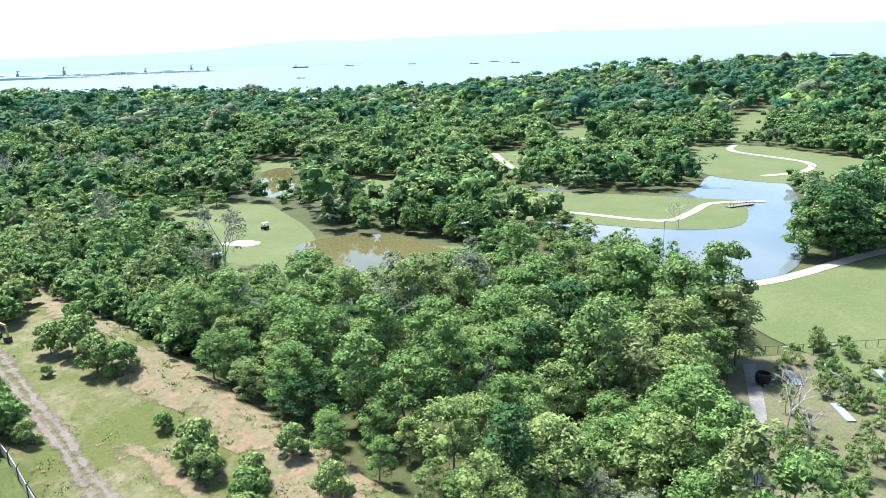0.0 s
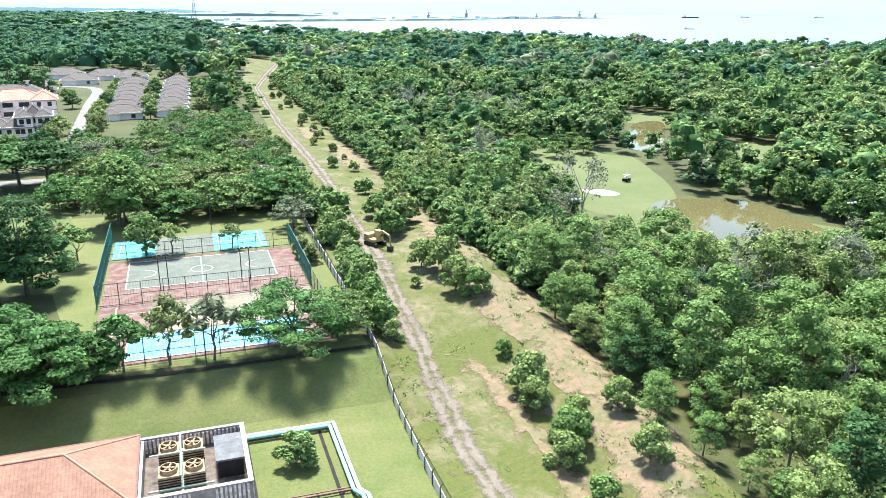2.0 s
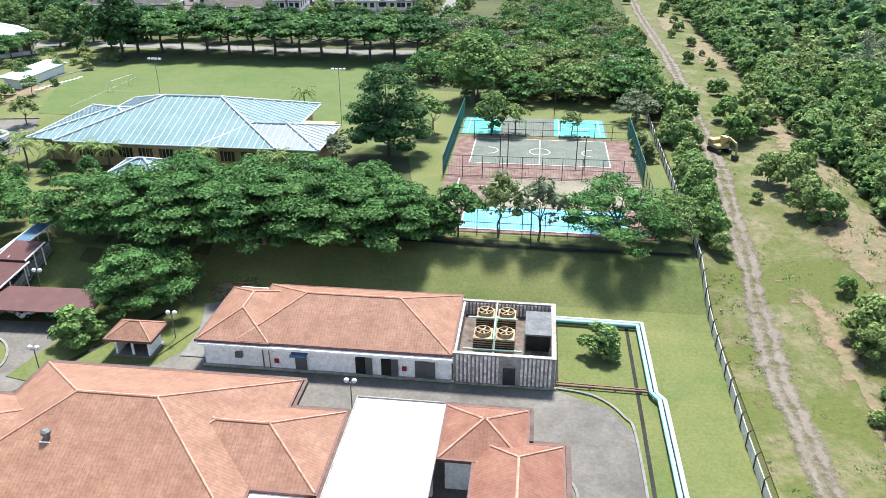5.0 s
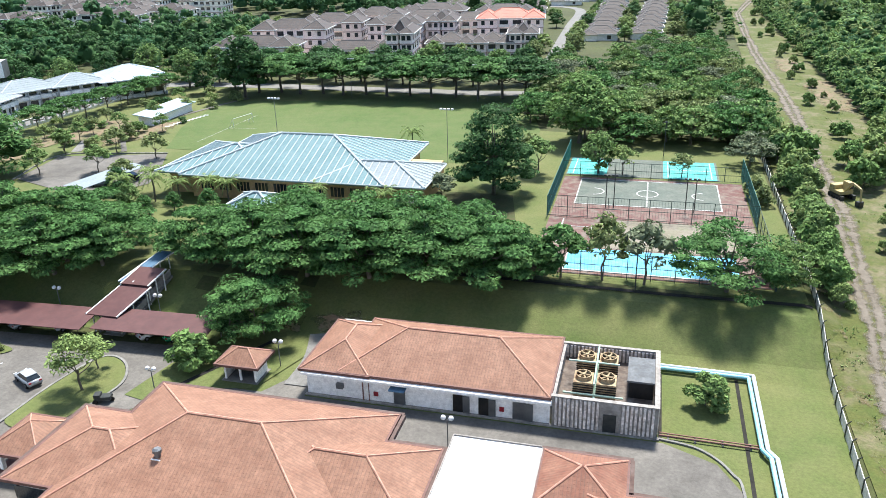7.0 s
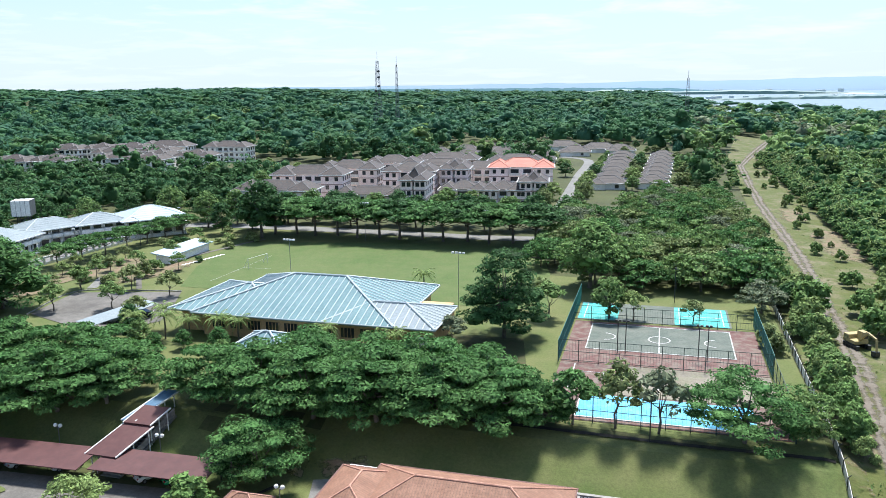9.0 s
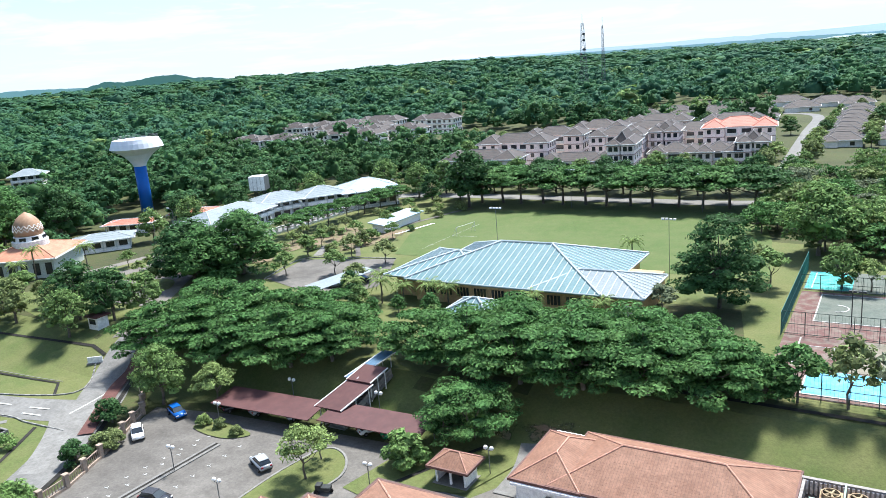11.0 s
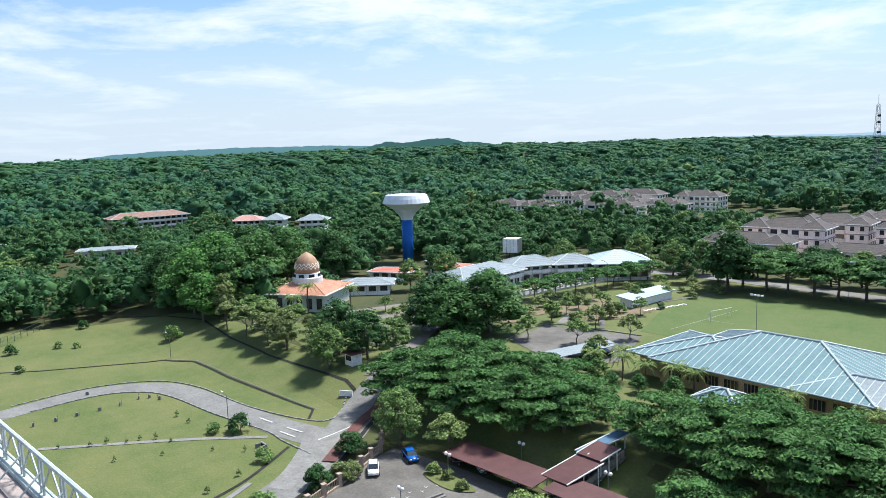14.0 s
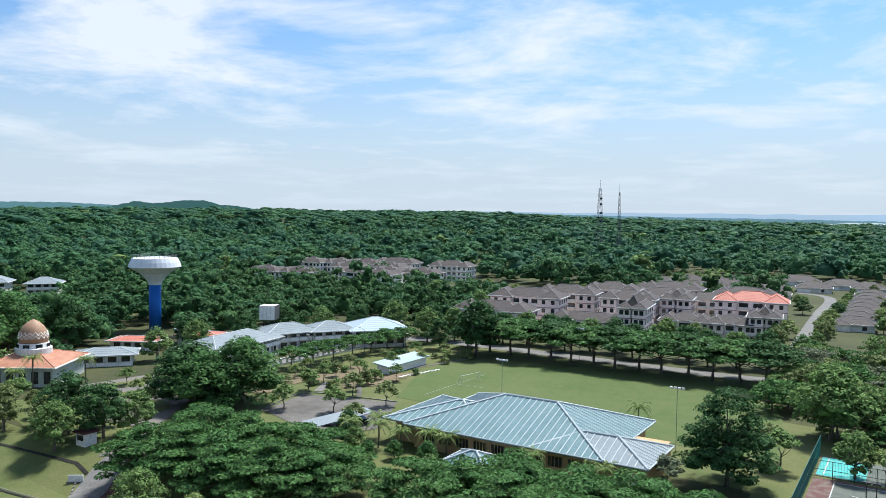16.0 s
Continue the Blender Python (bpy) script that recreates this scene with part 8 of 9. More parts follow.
tree("bush", 8.5, 74.1, 1.45, LEAF_MID, 1200, 0.2, "round green bush on the lawn between the pipes", 81, "bush", category="bush")
for k, (x, y, s, m) in enumerate(((-98.8, 62.7, 1.5, LEAF_DARK), (-92.3, 52.6, 1.3, LEAF_DARK), (-91.8, 56.3, 1.15, LEAF_OLIVE), (-91.6, 57.9, 1.0, LEAF_OLIVE), (-88.5, 42.1, 1.6, LEAF_FRESH), (-87.6, 40.2, 1.4, LEAF_FRESH), (-84.4, 67.4, 0.7, LEAF_LIGHT), (-81.5, 67.8, 0.6, LEAF_OLIVE), (-77.5, 67.0, 0.6, LEAF_OLIVE))):
    tree("bush", x, y, s, m, 2200, 0.13, "rounded garden bush beside the car park", 80 + k % 2, "bush", "bushes of the car park", category="bush")
for k, (x, y, s) in enumerate(((19.3, 134, 1.3), (19.6, 130.5, 1.2), (19.2, 137.5, 1.1))):
    tree("bush", x, y, s, LEAF_OLIVE, 700, 0.22, "yellowish clipped bush beside the fence", 82, "bush", "bushes beside the courts", category="bush")
# trees before the mosque
for k, (x, y, s, kd, m) in enumerate(((-134, 80, 1.0, "round", LEAF_MID), (-131, 88, 1.1, "round", LEAF_DARK), (-139, 86, 1.25, "round", LEAF_DARK), (-147, 92, 0.75, "round", LEAF_MID), (-128, 93, 0.9, "round", LEAF_MID), (-155, 90, 0.55, "round", LEAF_MID), (-163, 93, 0.45, "round", LEAF_OLIVE), (-172, 92, 0.5, "round", LEAF_MID), (-138, 93, 0.9, "round", LEAF_MID), (-143, 84, 0.8, "round", LEAF_OLIVE), (-153, 81, 1.0, "round", LEAF_OLIVE), (-149, 88, 0.8, "round", LEAF_DARK), (-160, 80, 1.3, "small", LEAF_OLIVE), (-166, 83, 1.5, "small", LEAF_LIGHT), (-171, 80, 1.3, "small", LEAF_OLIVE), (-175, 84, 1.5, "small", LEAF_MID), (-163, 89, 1.2, "small", LEAF_MID), (-182, 80, 1.2, "small", LEAF_OLIVE), (-187, 82, 1.0, "slim", LEAF_OLIVE), (-192, 84, 1.1, "slim", LEAF_LIGHT))):
    tree(kd, x, y, s, m, 1800, 0.27, "leafy tree on the bank before the mosque", 84 + k % 3, "bank_tree", "trees before the mosque")
for k, (x, y, s, m) in enumerate(((-197, 80, 1.5, LEAF_VIVID), (-207, 82, 2.0, LEAF_VIVID), (-203, 91, 2.1, LEAF_RAIN), (-214, 92, 2.3, LEAF_VIVID), (-207, 102, 2.3, LEAF_RAIN), (-219, 84, 2.0, LEAF_RAIN), (-220, 104, 2.4, LEAF_DARK), (-212, 114, 2.2, LEAF_RAIN), (-227, 96, 2.2, LEAF_DARK), (-232, 84, 1.9, LEAF_DARK), (-226, 120, 2.2, LEAF_DARK), (-218, 134, 1.9, LEAF_DARK), (-234, 110, 2.0, LEAF_RAIN))):
    tree("round", x, y, s * 0.95, m, 4200, 0.23, "tall full-crowned green tree beside the mosque", 88 + k % 2, "round_tree", "tall trees beside the mosque", tall=0.98)
tree("round", -198, 163, 1.0, LEAF_DARK, 1000, 0.4, "dark round tree beside the canteen", 89, "round_tree")
tree("round", -133.5, 114, 1.9, LEAF_RAIN, 5600, 0.20, "big dense round tree by the forecourt", 70, "round_tree", z=1.6, tall=0.8)
for k, (x, y) in enumerate(((-118, 123), (-113, 141), (-107, 127), (-101, 138), (-124, 138), (-95, 119))):
    tree("small", x, y, 0.95, (LEAF_MID, LEAF_OLIVE)[k % 2], 900, 0.26, "small leafy tree beside the upper car park", 98, "park_tree", "trees of the upper car park")
for k in range(7):
    tree("umbrella", -146.5 + k * 0.8, 156 + k * 7.8, 0.72, LEAF_RAIN, 1900, 0.42, "umbrella-shaped street tree beside the arcade wall", 92 + k % 2, "street_tree", "street trees of the arcade")
for k, (x, y) in enumerate(((-138, 148), (-130, 155), (-126, 160), (-141, 156), (-134, 166), (-124, 172), (-121, 182), (-126, 140), (-152, 122), (-158, 118), (-164, 126), (-143, 107), (-118, 190), (-122, 196), (-166, 118), (-155, 113), (-130, 136), (-128, 148), (-136, 158), (-118, 152), (-114, 160), (-116, 146), (-131, 178), (-128, 190))):
    tree("small", x, y, 0.62 + 0.07 * (k % 3), (LEAF_LIGHT, LEAF_OLIVE, LEAF_MID)[k % 3], 700, 0.28, "small open ornamental tree on the terrace lawn", 94 + k % 2, "ornamental_tree", "ornamental trees of the terrace")
# bushes of the clearing
CLEARING = ((39.5, 109, 1.8), (41.5, 105, 1.5), (38.5, 79, 1.7), (37.5, 75.5, 1.3), (38.0, 67, 1.5), (36.0, 64, 1.3), (40.5, 70, 1.2), (39, 88, 0.8), (40, 117, 1.9), (37.5, 121, 1.6), (43, 124, 1.6), (28, 139, 1.5), (27, 147, 1.8), (28.5, 155, 2.2), (26.5, 164, 1.65), (29.5, 170, 1.5), (37, 141, 1.8), (40, 146, 2.0), (43, 150, 1.8), (38, 156, 1.7), (44, 164, 1.5), (46, 172, 1.42), (41, 178, 1.2), (49, 184, 1.35), (34, 113, 0.6), (24.6, 106, 1.5), (25, 112, 1.8), (24.5, 118, 1.4), (24.8, 101, 1.4), (25.3, 96, 1.0), (33, 52, 1.3), (36, 56, 1.2), (44, 60, 1.3), (46, 70, 1.2), (53, 196, 1.2), (56, 220, 1.32), (44, 205, 0.96), (58, 250, 1.44), (44.2, 236, 0.9), (60, 290, 1.56), (45, 262, 0.96), (30, 250, 1.08), (50, 300, 1.2), (52, 330, 1.32), (46.5, 350, 1.2), (56, 370, 1.44), (33, 320, 1.08), (60, 410, 1.56), (49.8, 430, 1.44))
for k, (x, y, s) in enumerate(CLEARING):
    near = y < 130
    tree("bush", x, y, s, (LEAF_LIGHT, LEAF_FRESH, LEAF_LIGHT)[k % 3], 2600 if near else 800, 0.14 if near else 0.26, "wild green shrub beside the dirt track", 83 if near else 85, "shrub", "shrubs of the clearing", tall=1.25, category="shrub")
tree("slim", 38.5, 78.5, 0.42, LEAF_FRESH, 1100, 0.4, "dense young tree on the bank beside the track", 97, "young_tree")
for k in range(110):
    a = np.random.default_rng(300 + k)
    x, y = a.uniform(72, 128), a.uniform(12, 40)
    if y > 16 and x < 112 and abs(y - (28 + (x - 77) * 0.4)) < 3:
        continue
    tree("bush", x, y, a.uniform(0.35, 1.05), (LEAF_LIGHT, LEAF_OLIVE, LEAF_FRESH)[k % 3], 760, 0.11, "low leafy shrub in the plant garden", 86, "garden_shrub", "shrubs of the garden", tall=1.3, category="shrub")


def palm(x, y, h, label, group="palms of the school", fronds=22, length=2.6):
    z = on_mesh(x, y)
    t = thing("palm", (x, y, z), label, "palm", group, rng.uniform(0, 360))
    part("trunk", rods([((0, 0, -0.3), (0.1, 0, h * 0.5), 0.16), ((0.1, 0, h * 0.5), (0.05, 0.1, h), 0.13)]), M_BARK, t)
    V, F = [], []
    for k in range(fronds):
        a = 2.4 * k
        rise = 1.25 - 1.15 * (k / fronds)
        d = np.array([math.cos(a), math.sin(a)])
        s = np.array([-d[1], d[0]])
        prev = None
        for j in range(10):
            u = j / 9
            c = np.array([*(d * length * u * (1 - 0.15 * u)), h + length * (rise * u - 0.85 * u * u)])
            w = 0.62 * (1 - abs(2 * u - 0.8) * 0.62)
            for sg in (-1, 1):
                tip = c + np.array([*(s * sg * w + d * 0.34), -0.22])
                b = len(V)
                nxt = c + np.array([*(d * 0.26), 0.02])
                V += [c.tolist(), nxt.tolist(), tip.tolist()]
                F.append((b, b + 1, b + 2) if sg > 0 else (b + 1, b, b + 2))
            if prev is not None:
                b = len(V)
                o = np.array([*(s * 0.05), 0])
                V += [(prev - o).tolist(), (prev + o).tolist(), (c + o).tolist(), (c - o).tolist()]
                F.append((b, b + 1, b + 2, b + 3))
            prev = c
    mesh_object("crown", V, F, LEAF_LIGHT, t)
    return t


for x, y, h in ((-84.5, 113, 4.5), (-80, 114, 3.6), (-73.5, 113, 4.6), (-70.5, 114.5, 4.0), (-53, 112.5, 4.4), (-44, 112.5, 3.6), (-88, 118, 4.2), (-91, 113, 4.0), (-46.8, 148.7, 5.5), (-41, 113.5, 4.0)):
    palm(x, y, h, "small feathery palm beside the hall")
for x, y, h in ((-181, 103, 7.5), (-172, 111, 7.0), (-176, 96, 6), (-158, 84, 4.0), (-152, 120, 3.2), (-170, 88, 3.6)):
    palm(x, y, h, "slender palm before the mosque")
t = palm(-170, 136, 5.5, "silvery fan palm beside the forecourt", length=2.4)
palm(150, 193, 9, "tall drooping palm among the golf course trees", "palms of the golf course", 20, 4.5)


def bare_tree(x, y, h, label, seed, group="bare trees of the woods", depth=5, name="bare_tree", leaves=0):
    """A leafless tree: pale limbs that fork again and again."""
    r = np.random.default_rng(seed)
    bm = bmesh.new()
    tips = []

    def grow(p, d, L, rad, n):
        q = p + d * L
        rod(bm, p, q, rad, rad * 0.68, 5 if n > 2 else 3)
        if n == 0:
            tips.append(q); return
        for _ in range(3 if r.uniform() < 0.45 else 2):
            e = (d + Vector(r.normal(size=3)) * 0.48 + Vector((0, 0, 0.12))).normalized()
            grow(q, e, L * r.uniform(0.62, 0.86), rad * 0.66, n - 1)

    grow(Vector((0, 0, -0.4)), Vector((r.normal() * 0.1, r.normal() * 0.1, 1)).normalized(), h * 0.30, h * 0.017, depth)
    t = thing(name, (x, y, on_mesh(x, y)), label, "tree", group)
    part("branchwork", bm, M_DEADWOOD, t)
    if leaves:
        lob = [(q.x, q.y, q.z, 0.9, 0.6) for q in tips[::2]]
        qd = leaf_tris(lob, leaves, 0.3, r=r)
        mesh_object("foliage", qd.tolist(), np.arange(len(qd)).reshape(-1, 3).tolist(), LEAF_GREY, t)
    return t


for k, (x, y, h, lv) in enumerate(((78, 87, 14, 300), (72, 88, 12, 0), (84, 160, 15, 500), (88, 156, 14, 300), (92, 163, 14, 500), (81, 150, 12, 600), (76, 190, 15, 700), (70, 182, 13, 600), (125, 60, 12, 200), (118, 66, 11, 0), (90, 50, 10, 0), (82, 42, 9, 0), (95, 31, 9, 0), (88, 26, 9, 0), (102, 32, 8, 0), (101, 300, 17, 0), (110, 296, 17, 0), (120, 290, 18, 0), (92, 310, 17, 0), (131, 285, 17, 0), (190, 95, 9, 0), (106, 50, 10, 0), (112, 56, 11, 100), (70, 60, 10, 0))):
    bare_tree(x, y, h, "pale leafless tree standing among the green woods", 500 + k, leaves=lv)

# clumps that overhang the pond and the spit
for k, (x, y, s, m) in enumerate(((140, 168, 0.9, LEAF_MID), (146, 160, 1.0, LEAF_DARK), (150, 150, 1.0, LEAF_MID), (146, 142, 0.9, LEAF_MID), (152, 136, 1.0, LEAF_DARK), (144, 176, 1.0, LEAF_MID), (150, 184, 1.1, LEAF_DARK), (156, 170, 1.1, LEAF_MID), (148, 130, 0.9, LEAF_DARK), (138, 178, 0.8, LEAF_FRESH), (141, 150, 0.6, LEAF_MID), (143, 135, 0.6, LEAF_FRESH))):
    tree("round", x, y, s, m, 2600, 0.3, "vine-hung tree leaning over the pond", 110 + k % 2, "pond_tree", "trees round the pond", tall=0.95)
for k, (x, y) in enumerate(((104, 226), (110, 232), (116, 224), (122, 236), (128, 228), (112, 243), (120, 246), (130, 240))):
    tree("rain", x, y, 0.55, (LEAF_DARK, LEAF_MID, LEAF_FRESH)[k % 3], 1500, 0.45, "spreading tree at the end of the fairway", 112 + k % 2, "fairway_tree", "trees of the fairway", tall=1.15)

# tall trees beside the garden lane and the lake
for k, (x, y, s, kd, m) in enumerate(((110.5, 47, 1.7, "slim", LEAF_MID), (108, 43.5, 1.25, "wood", LEAF_OLIVE), (84, 37, 0.7, "slim", LEAF_LIGHT), (108, 62, 1.5, "wood", LEAF_MID), (88, 42, 1.1, "wood", LEAF_LIGHT), (98, 48, 1.2, "wood", LEAF_OLIVE), (80, 33, 0.5, "slim", LEAF_OLIVE))):
    tree(kd, x, y, s, m, 3400, 0.19, "tall leaning tree beside the garden lane", 140 + k % 2, "lane_tree", "tall trees of the garden lane")
for k, (x, y, s, m) in enumerate(((186, 54, 1.7, LEAF_DARK), (194, 56, 1.6, LEAF_MID), (203, 55, 1.8, LEAF_DARK), (212, 52, 1.8, LEAF_MID), (199, 62, 1.5, LEAF_DARK), (220, 54, 1.7, LEAF_DARK), (182, 59, 1.2, LEAF_MID))):
    tree("round", x, y, s, m, 2600, 0.28, "dense dark tree on the lake shore", 142 + k % 2, "shore_tree", "trees of the lake shore")
bare_tree(204, 50, 17, "pale leafless tree standing among the green woods", 560)
# saplings and young shrubs of the lawns
for k, (x, y) in enumerate(((-136.0, 28.7), (-132.9, 32.9), (-132.2, 35.4), (-130.2, 38.0), (-129.8, 40.1), (-128.3, 42.2), (-125.3, 43.7), (-132.1, 49.5), (-136.9, 49.2), (-116.5, 47.2), (-112.4, 50.9), (-101.9, 40.1), (-120.5, 40.5), (-123.4, 33.9), (-104.1, 45.9), (-99.3, 33.2))):
    tree("bush", x, y, 0.2 + 0.05 * (k % 3), (LEAF_MID, LEAF_OLIVE)[k % 2], 160, 0.2, "tiny newly planted sapling on the lawn", 150, "sapling", "saplings of the lawn", tall=1.7, category="sapling")
for k, (x, y, s) in enumerate(((-228.9, 57.9, 1.0), (-209.8, 46.7, 0.7), (-206.5, 50.2, 0.6), (-191.9, 34.2, 0.7), (-250.8, 70.8, 1.2), (-123.8, 50.7, 0.8), (-121.3, 54.1, 1.3), (-191.9, 69.5, 1.5), (-106.4, 51.2, 0.9), (-211.9, 36.3, 1.0))):
    tree("bush", x, y, s, (LEAF_DARK, LEAF_MID, LEAF_FRESH)[k % 3], 500, 0.2, "single green shrub on the grass bank", 151, "shrub", "shrubs of the lawns", category="shrub")
for k, (x, y) in enumerate(((-150.8, 28.1), (-150.7, 31.9), (-150.9, 35.6), (-150.9, 39.6), (-151.1, 43.6), (-152.6, 47.6), (-151.8, 49.4), (-149.2, 50.5), (-163.0, 40.8))):
    t = thing("marker_stone", (x, y, on_mesh(x, y)), "small pale marker stone beside a dry sapling on the lawn", "marker", "marker stones of the lawn", 30 * k)
    part("stone", boxes((-0.28, 0.28, -0.12, 0.12, -0.1, 0.62), (-0.2, 0.2, -0.12, 0.12, 0.62, 0.78)), M_CONCRETE, t)
    part("stake", rods([((0.35, 0.1, -0.1), (0.38, 0.12, 1.2), 0.03)]), M_BARK, t)
# shrubs that crowd the dirt track
crowd = np.random.default_rng(91)
for k in range(46):
    x, y = crowd.uniform(23.6, 26.2), 92 + 108 * crowd.uniform() ** 0.9
    tree("bush", x, y, crowd.uniform(0.7, 1.7), (LEAF_MID, LEAF_FRESH, LEAF_LIGHT, LEAF_DARK)[int(crowd.integers(4))], 900, 0.22, "leafy shrub crowding the fence beside the track", 153 + k % 2, "shrub", "shrubs of the fence line", tall=1.3, category="shrub")
for k in range(26):
    y = 170 + 330 * crowd.uniform() ** 1.3
    c = float(np.interp(y, [144, 214, 312, 435], [32, 35, 36, 41]))
    x = c + crowd.choice([-1, 1, 1]) * crowd.uniform(4.5, 11.5)
    tree("bush", x, y, crowd.uniform(0.5, 1.2), (LEAF_MID, LEAF_FRESH, LEAF_LIGHT, LEAF_OLIVE)[int(crowd.integers(4))], 520, 0.3, "wild green shrub beside the dirt track", 155 + k % 2, "shrub", "shrubs of the clearing", tall=1.3, category="shrub")

for k in range(13):
    a = np.random.default_rng(700 + k)
    x, y = a.uniform(76, 126), a.uniform(14, 38)
    if abs(y - np.interp(x, [50, 70, 86, 96, 112], [20, 25, 32, 35, 43])) < 2.2:
        continue
    tree("slim", x, y, a.uniform(0.3, 0.48), (LEAF_LIGHT, LEAF_OLIVE, LEAF_LIGHT)[k % 3], 900, 0.2, "thin young tree with an open crown in the garden", 160 + k % 2, "garden_tree", "young trees of the garden")
for k, (x, y, s) in enumerate(((-90, 111, 0.42), (-86, 108, 0.5), (-82, 106.5, 0.36), (-94, 116, 0.5), (-68, 105, 0.4), (-71, 109, 0.45), (-55, 108, 0.4), (-49, 110, 0.36), (-78, 109, 0.36))):
    tree("round", x, y, s, (LEAF_DARK, LEAF_MID, LEAF_RAIN)[k % 3], 1100, 0.42, "dense garden shrub before the hall", 162 + k % 2, "garden_shrub", "garden shrubs of the hall", category="shrub")

upper = np.random.default_rng(77)
for k in range(30):
    x, y = upper.uniform(-142, -112), upper.uniform(140, 200)
    if -127 < x < -117 and 160 < y < 186:
        continue
    tree("bush", x, y, upper.uniform(0.5, 1.3), (LEAF_DARK, LEAF_MID, LEAF_OLIVE)[k % 3], 420, 0.24, "low garden shrub on the terrace lawn", 164, "garden_shrub", "garden shrubs of the terrace", category="shrub")
for k, (x, y, s) in enumerate(((-158, 150, 0.9), (-186, 142, 1.0), (-180, 170, 1.1), (-190, 160, 1.0), (-182, 190, 1.2), (-174, 200, 1.1), (-168, 212, 1.1), (-140, 214, 1.2), (-146, 226, 1.2), (-160, 224, 1.2), (-130, 206, 1.0))):
    tree("round", x, y, s, (LEAF_DARK, LEAF_MID)[k % 2], 1700, 0.3, "round dark green tree beside the school wings", 166 + k % 2, "round_tree", "trees of the upper school")

gardens = np.random.default_rng(88)
for k in range(105):
    if k < 50:
        x, y = gardens.choice([-31.5, -28.5, -12, -10.5, 8.5, 11, 14]) + gardens.uniform(-1, 1), gardens.uniform(318, 480)
    else:
        x, y = gardens.uniform(-150, 5), gardens.uniform(405, 560)
        if abs(x + 40) < 6 and y < 470:
            continue
    tree("round", x, y, gardens.uniform(0.4, 0.75), (LEAF_MID, LEAF_DARK, LEAF_OLIVE, LEAF_FRESH)[int(gardens.integers(4))], 420, 0.62, "leafy garden tree among the terraced houses", 168 + k % 2, "estate_tree", "trees of the housing estate", tall=0.85)

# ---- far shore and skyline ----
# distance haze is put into the far land's own colour and glow
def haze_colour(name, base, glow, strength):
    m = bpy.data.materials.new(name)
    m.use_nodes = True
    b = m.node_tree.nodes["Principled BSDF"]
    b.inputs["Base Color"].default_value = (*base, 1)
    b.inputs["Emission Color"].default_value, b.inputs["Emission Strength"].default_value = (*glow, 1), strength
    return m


# wooded shore colour with a faint blue-green glow added for haze
M_FARLAND = haze_colour("hazed_far_land", (0.06, 0.11, 0.10), (0.10, 0.22, 0.23), 0.14)
M_FARWHITE = surface("far_pale_buildings", (0.80, 0.81, 0.80), (0.7, 0.7, 0.7), 0.05, rough=0.9)
# steel of the cranes, lightened with distance haze put into the colour
M_FARGREY = surface("far_steel_hazed", (0.22, 0.27, 0.29), (0.28, 0.33, 0.35), 0.05, rough=0.9)
M_FARRED = surface("far_red_roofs", (0.279, 0.133, 0.100), (0.222, 0.111, 0.086), 0.05, rough=0.9)


def far_strip(name, a0, a1, d0, d1, height, label, seed):
    """A low strip of wooded land beyond the water, between two bearings."""
    r = np.random.default_rng(seed)
    n = 60
    V, F = [], []
    for k in range(n + 1):
        u = k / n
        a = radians(a0 + (a1 - a0) * u)
        d = d0 + (d1 - d0) * u
        taper = min(1, 6 * u, 6 * (1 - u))
        h = height * taper * (0.55 + 0.5 * noise.noise((u * 9, seed, 0)) + 0.2 * r.uniform())
        for dd, z in ((0, -4.5), (6, -4 + h * 0.7), (40, -4 + h), (220, -4.5)):
            V.append(((d + dd) * math.sin(a), (d + dd) * math.cos(a), z))
    for k in range(n):
        for c in range(3):
            i = k * 4 + c
            F.append((i, i + 4, i + 5, i + 1))
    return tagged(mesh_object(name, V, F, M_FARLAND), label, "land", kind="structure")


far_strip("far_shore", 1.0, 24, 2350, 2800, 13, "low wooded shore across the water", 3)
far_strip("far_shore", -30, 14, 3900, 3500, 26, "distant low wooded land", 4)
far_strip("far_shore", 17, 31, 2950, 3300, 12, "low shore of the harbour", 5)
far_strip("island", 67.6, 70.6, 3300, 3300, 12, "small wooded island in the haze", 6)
r9 = np.random.default_rng(21)


def far_building(a, d, w, h, mat, label, z=-3.5, depth=14):
    x, y = d * math.sin(radians(a)), d * math.cos(radians(a))
    t = thing("far_building", (x, y, z), label, "building", "buildings across the water", -a)
    part("body", boxes((-w / 2, w / 2, -depth / 2, depth / 2, -3, h)), mat, t)
    part("roof", boxes((-w / 2 - 0.6, w / 2 + 0.6, -depth / 2 - 0.6, depth / 2 + 0.6, h, h + 1.0)), M_FARRED if mat is M_FARWHITE and w > 60 else M_FARWHITE, t)


for k in range(34):
    far_building(3 + 26 * k / 34 + r9.uniform(-0.3, 0.3), 2420 + k * 24, r9.uniform(10, 40), r9.uniform(4, 11), M_FARWHITE, "distant pale waterfront building")
for a, d, h in ((20.5, 3040, 34), (25.5, 3150, 20), (28.5, 3250, 28), (29.6, 3280, 20), (17.8, 2980, 24)):
    t = thing("harbour_crane", (d * math.sin(radians(a)), d * math.cos(radians(a)), -4), "distant harbour crane tower", "crane", "cranes of the harbour", -a)
    part("tower", boxes((-5, 5, -5, 5, 0, h * 0.6), (-2, 2, -2, 2, h * 0.6, h)), M_FARGREY, t)
    part("jib", rods([((0, 0, h * 0.9), (11, 0, h * 1.05), 0.9)]), M_FARGREY, t)
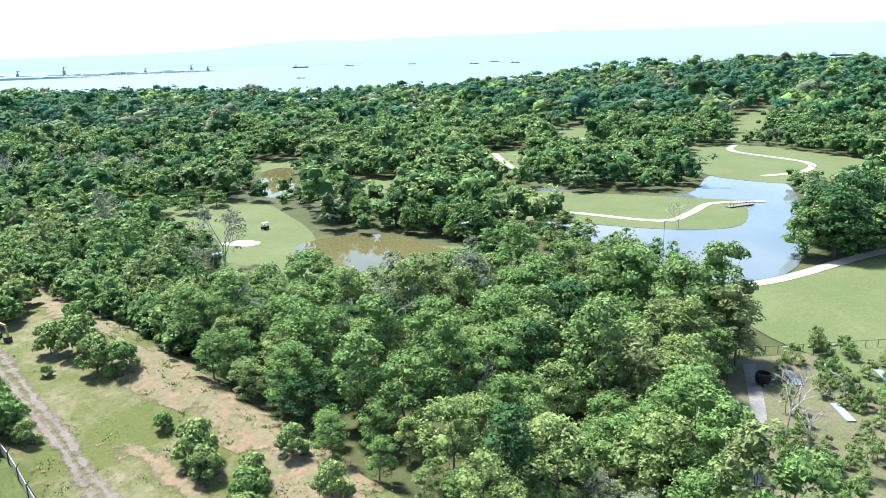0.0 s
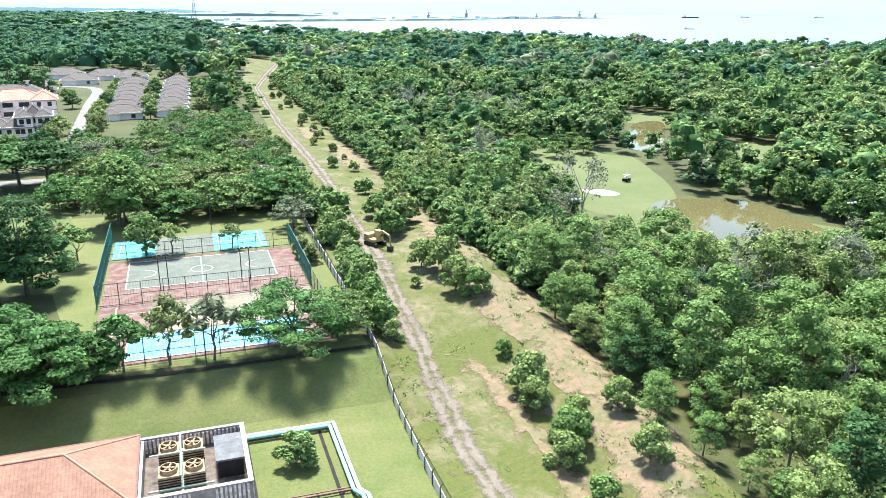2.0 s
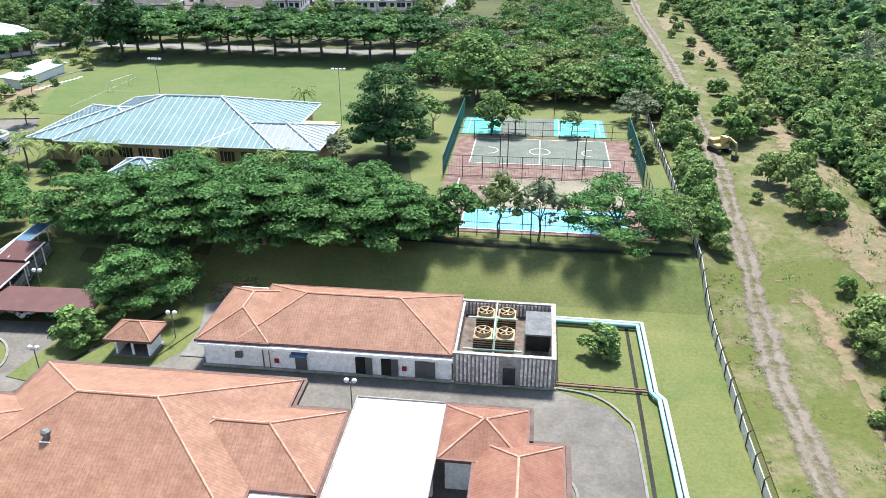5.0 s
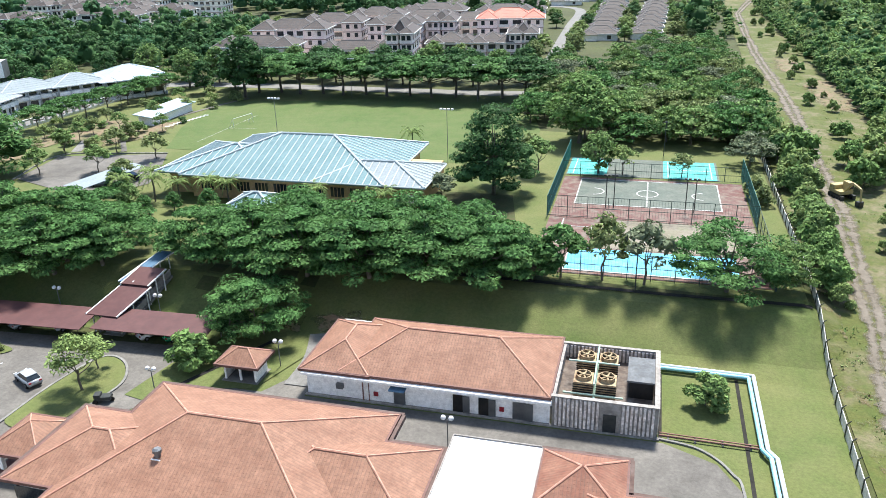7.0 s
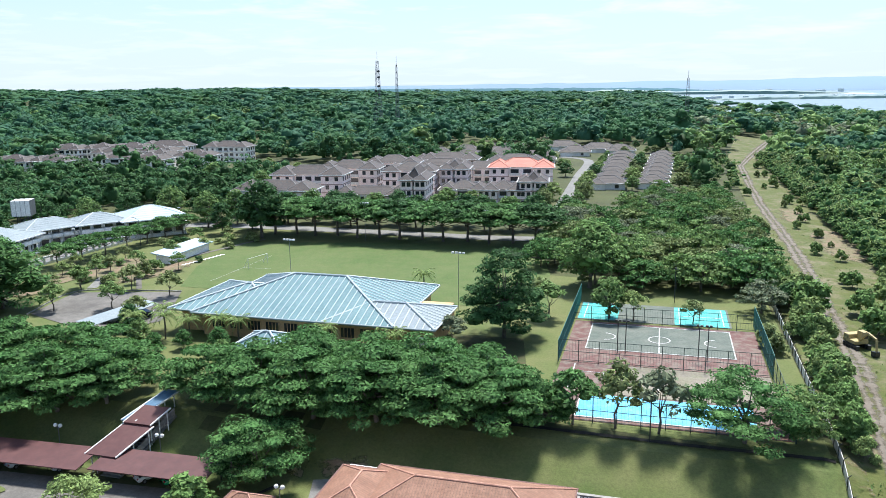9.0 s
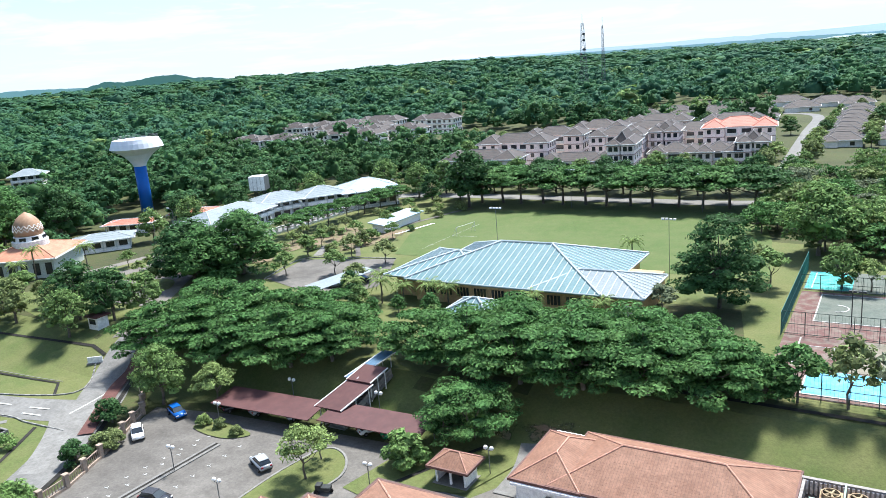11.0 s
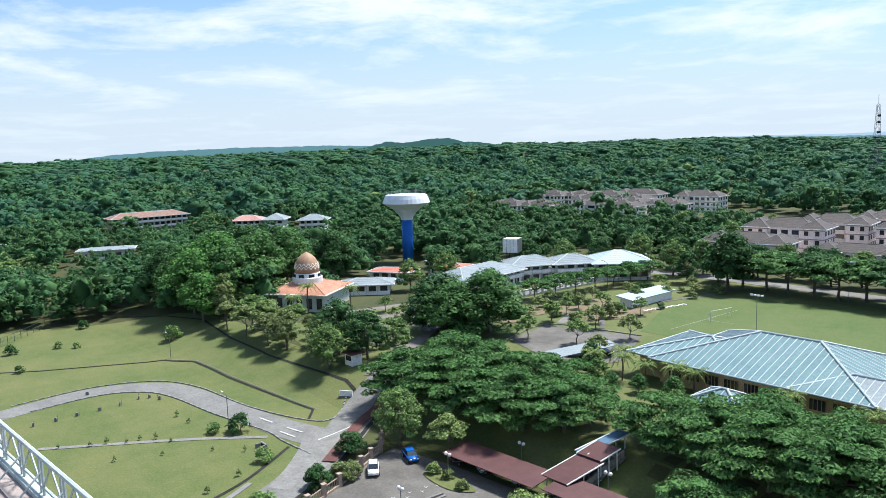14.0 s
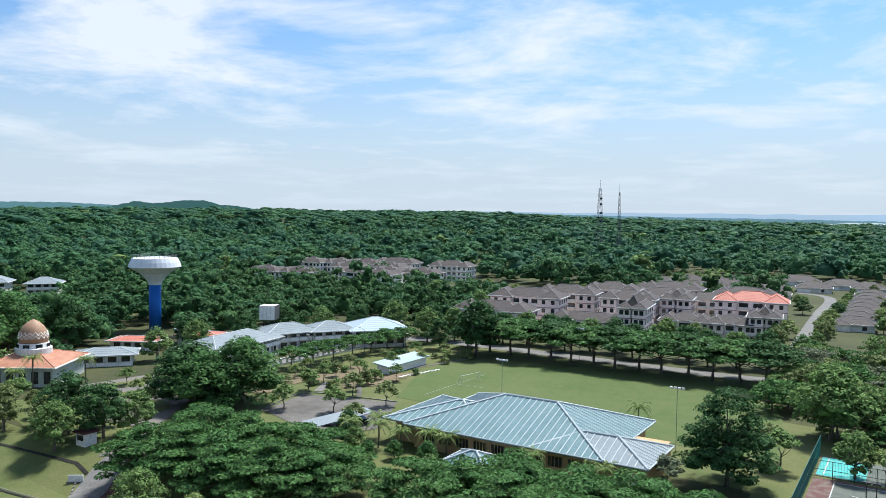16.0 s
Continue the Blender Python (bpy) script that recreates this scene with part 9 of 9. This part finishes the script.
for k in range(20):
    far_building(-12 + 24 * k / 20 + r9.uniform(-0.4, 0.4), 3750, r9.uniform(14, 46), r9.uniform(4, 12), M_FARWHITE, "distant pale town building", 4)


def ship(a, d, L):
    t = thing("ship", (d * math.sin(radians(a)), d * math.cos(radians(a)), -4), "distant dark ship at anchor", "ship", "ships in the bay", -a + 8)
    part("hull", prism([(-L / 2, -L * 0.08), (L * 0.42, -L * 0.08), (L / 2, 0), (L * 0.42, L * 0.08), (-L / 2, L * 0.08)], -1, L * 0.07), M_DARKMETAL, t)
    part("deckhouse", boxes((-L * 0.42, -L * 0.26, -L * 0.06, L * 0.06, L * 0.07, L * 0.2)), M_FARWHITE, t)


for a, d, L in ((36, 3600, 70), (39.5, 3900, 40), (44, 3900, 40), (48.5, 3500, 40), (50, 4100, 45), (51.5, 3600, 40), (36, 1900, 22), (68.8, 3500, 80), (73, 3800, 90), (54, 1500, 14), (9.0, 1750, 14), (10, 1780, 12), (71, 3600, 60)):
    ship(a, d, L)
for a, d, w, h in ((33.5, 690, 22, 9), (35, 700, 26, 7), (36.5, 720, 16, 8), (51.5, 880, 24, 9), (53.0, 890, 16, 11), (46, 860, 16, 9), (47.5, 865, 14, 8)):
    x, y = d * math.sin(radians(a)), d * math.cos(radians(a))
    far_building(a, d, w * 0.8, h + 2, M_FARWHITE, "pale building rising from the far trees", gz1(x, y))

# mountains far behind everything, their pale haze put into colour and glow
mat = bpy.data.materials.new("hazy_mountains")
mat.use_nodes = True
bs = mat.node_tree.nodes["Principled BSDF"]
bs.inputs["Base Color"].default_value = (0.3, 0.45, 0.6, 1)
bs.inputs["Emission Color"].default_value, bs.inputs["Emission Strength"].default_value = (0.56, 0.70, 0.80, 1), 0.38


def far_ridge(name, d, bearings, heights, rough, material, label, seed):
    """A ridge on the skyline between bearings; heights in degrees above the eye's level."""
    V, F = [], []
    n = int((bearings[-1] - bearings[0]) * 8)
    for k in range(n + 1):
        a = bearings[0] + (bearings[-1] - bearings[0]) * k / n
        e = float(np.interp(a, bearings, heights)) + rough * (noise.noise((a * 0.9, seed, 0)) + 0.6 * noise.noise((a * 2.6, seed, 4.0)) + 0.35 * noise.noise((a * 7, seed, 9.0)))
        x, y = d * math.sin(radians(a)), d * math.cos(radians(a))
        V += [(x, y, -20), (x, y, 48 + d * math.tan(radians(e)))]
    for k in range(n):
        F.append((2 * k, 2 * k + 2, 2 * k + 3, 2 * k + 1))
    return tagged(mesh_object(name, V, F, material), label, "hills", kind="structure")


# haze over these ridges is a blue-green glow in their materials
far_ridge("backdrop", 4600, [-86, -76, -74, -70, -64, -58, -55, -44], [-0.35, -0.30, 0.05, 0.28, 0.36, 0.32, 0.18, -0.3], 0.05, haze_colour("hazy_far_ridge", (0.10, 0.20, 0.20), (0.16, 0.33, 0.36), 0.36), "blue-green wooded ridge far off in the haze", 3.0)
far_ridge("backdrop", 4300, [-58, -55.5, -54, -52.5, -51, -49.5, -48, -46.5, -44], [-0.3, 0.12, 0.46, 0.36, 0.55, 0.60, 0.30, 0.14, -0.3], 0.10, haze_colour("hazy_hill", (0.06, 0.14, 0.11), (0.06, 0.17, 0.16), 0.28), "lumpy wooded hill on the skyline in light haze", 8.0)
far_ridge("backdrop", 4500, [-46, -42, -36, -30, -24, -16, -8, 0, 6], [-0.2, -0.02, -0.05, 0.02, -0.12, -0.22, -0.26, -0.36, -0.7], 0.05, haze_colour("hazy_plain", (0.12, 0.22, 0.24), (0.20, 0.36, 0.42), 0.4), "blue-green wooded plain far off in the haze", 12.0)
V, F = [], []
for k in range(181):
    a = -70 + 170 * k / 180
    h = np.interp(a, [-70, -40, -15, 0, 10, 20, 28, 34, 37, 40, 44, 48, 58, 70, 100], [4, 6, 10, 14, 22, 28, 40, 84, 98, 82, 108, 104, 112, 118, 90]) + 9 * noise.noise((k * 0.17, 2.0, 0)) + 5 * noise.noise((k * 0.6, 5.0, 0))
    x, y = 4760 * math.sin(radians(a)), 4760 * math.cos(radians(a))
    V += [(x, y, -20), (x, y, 42 + h)]
for k in range(180):
    F.append((2 * k, 2 * k + 2, 2 * k + 3, 2 * k + 1))
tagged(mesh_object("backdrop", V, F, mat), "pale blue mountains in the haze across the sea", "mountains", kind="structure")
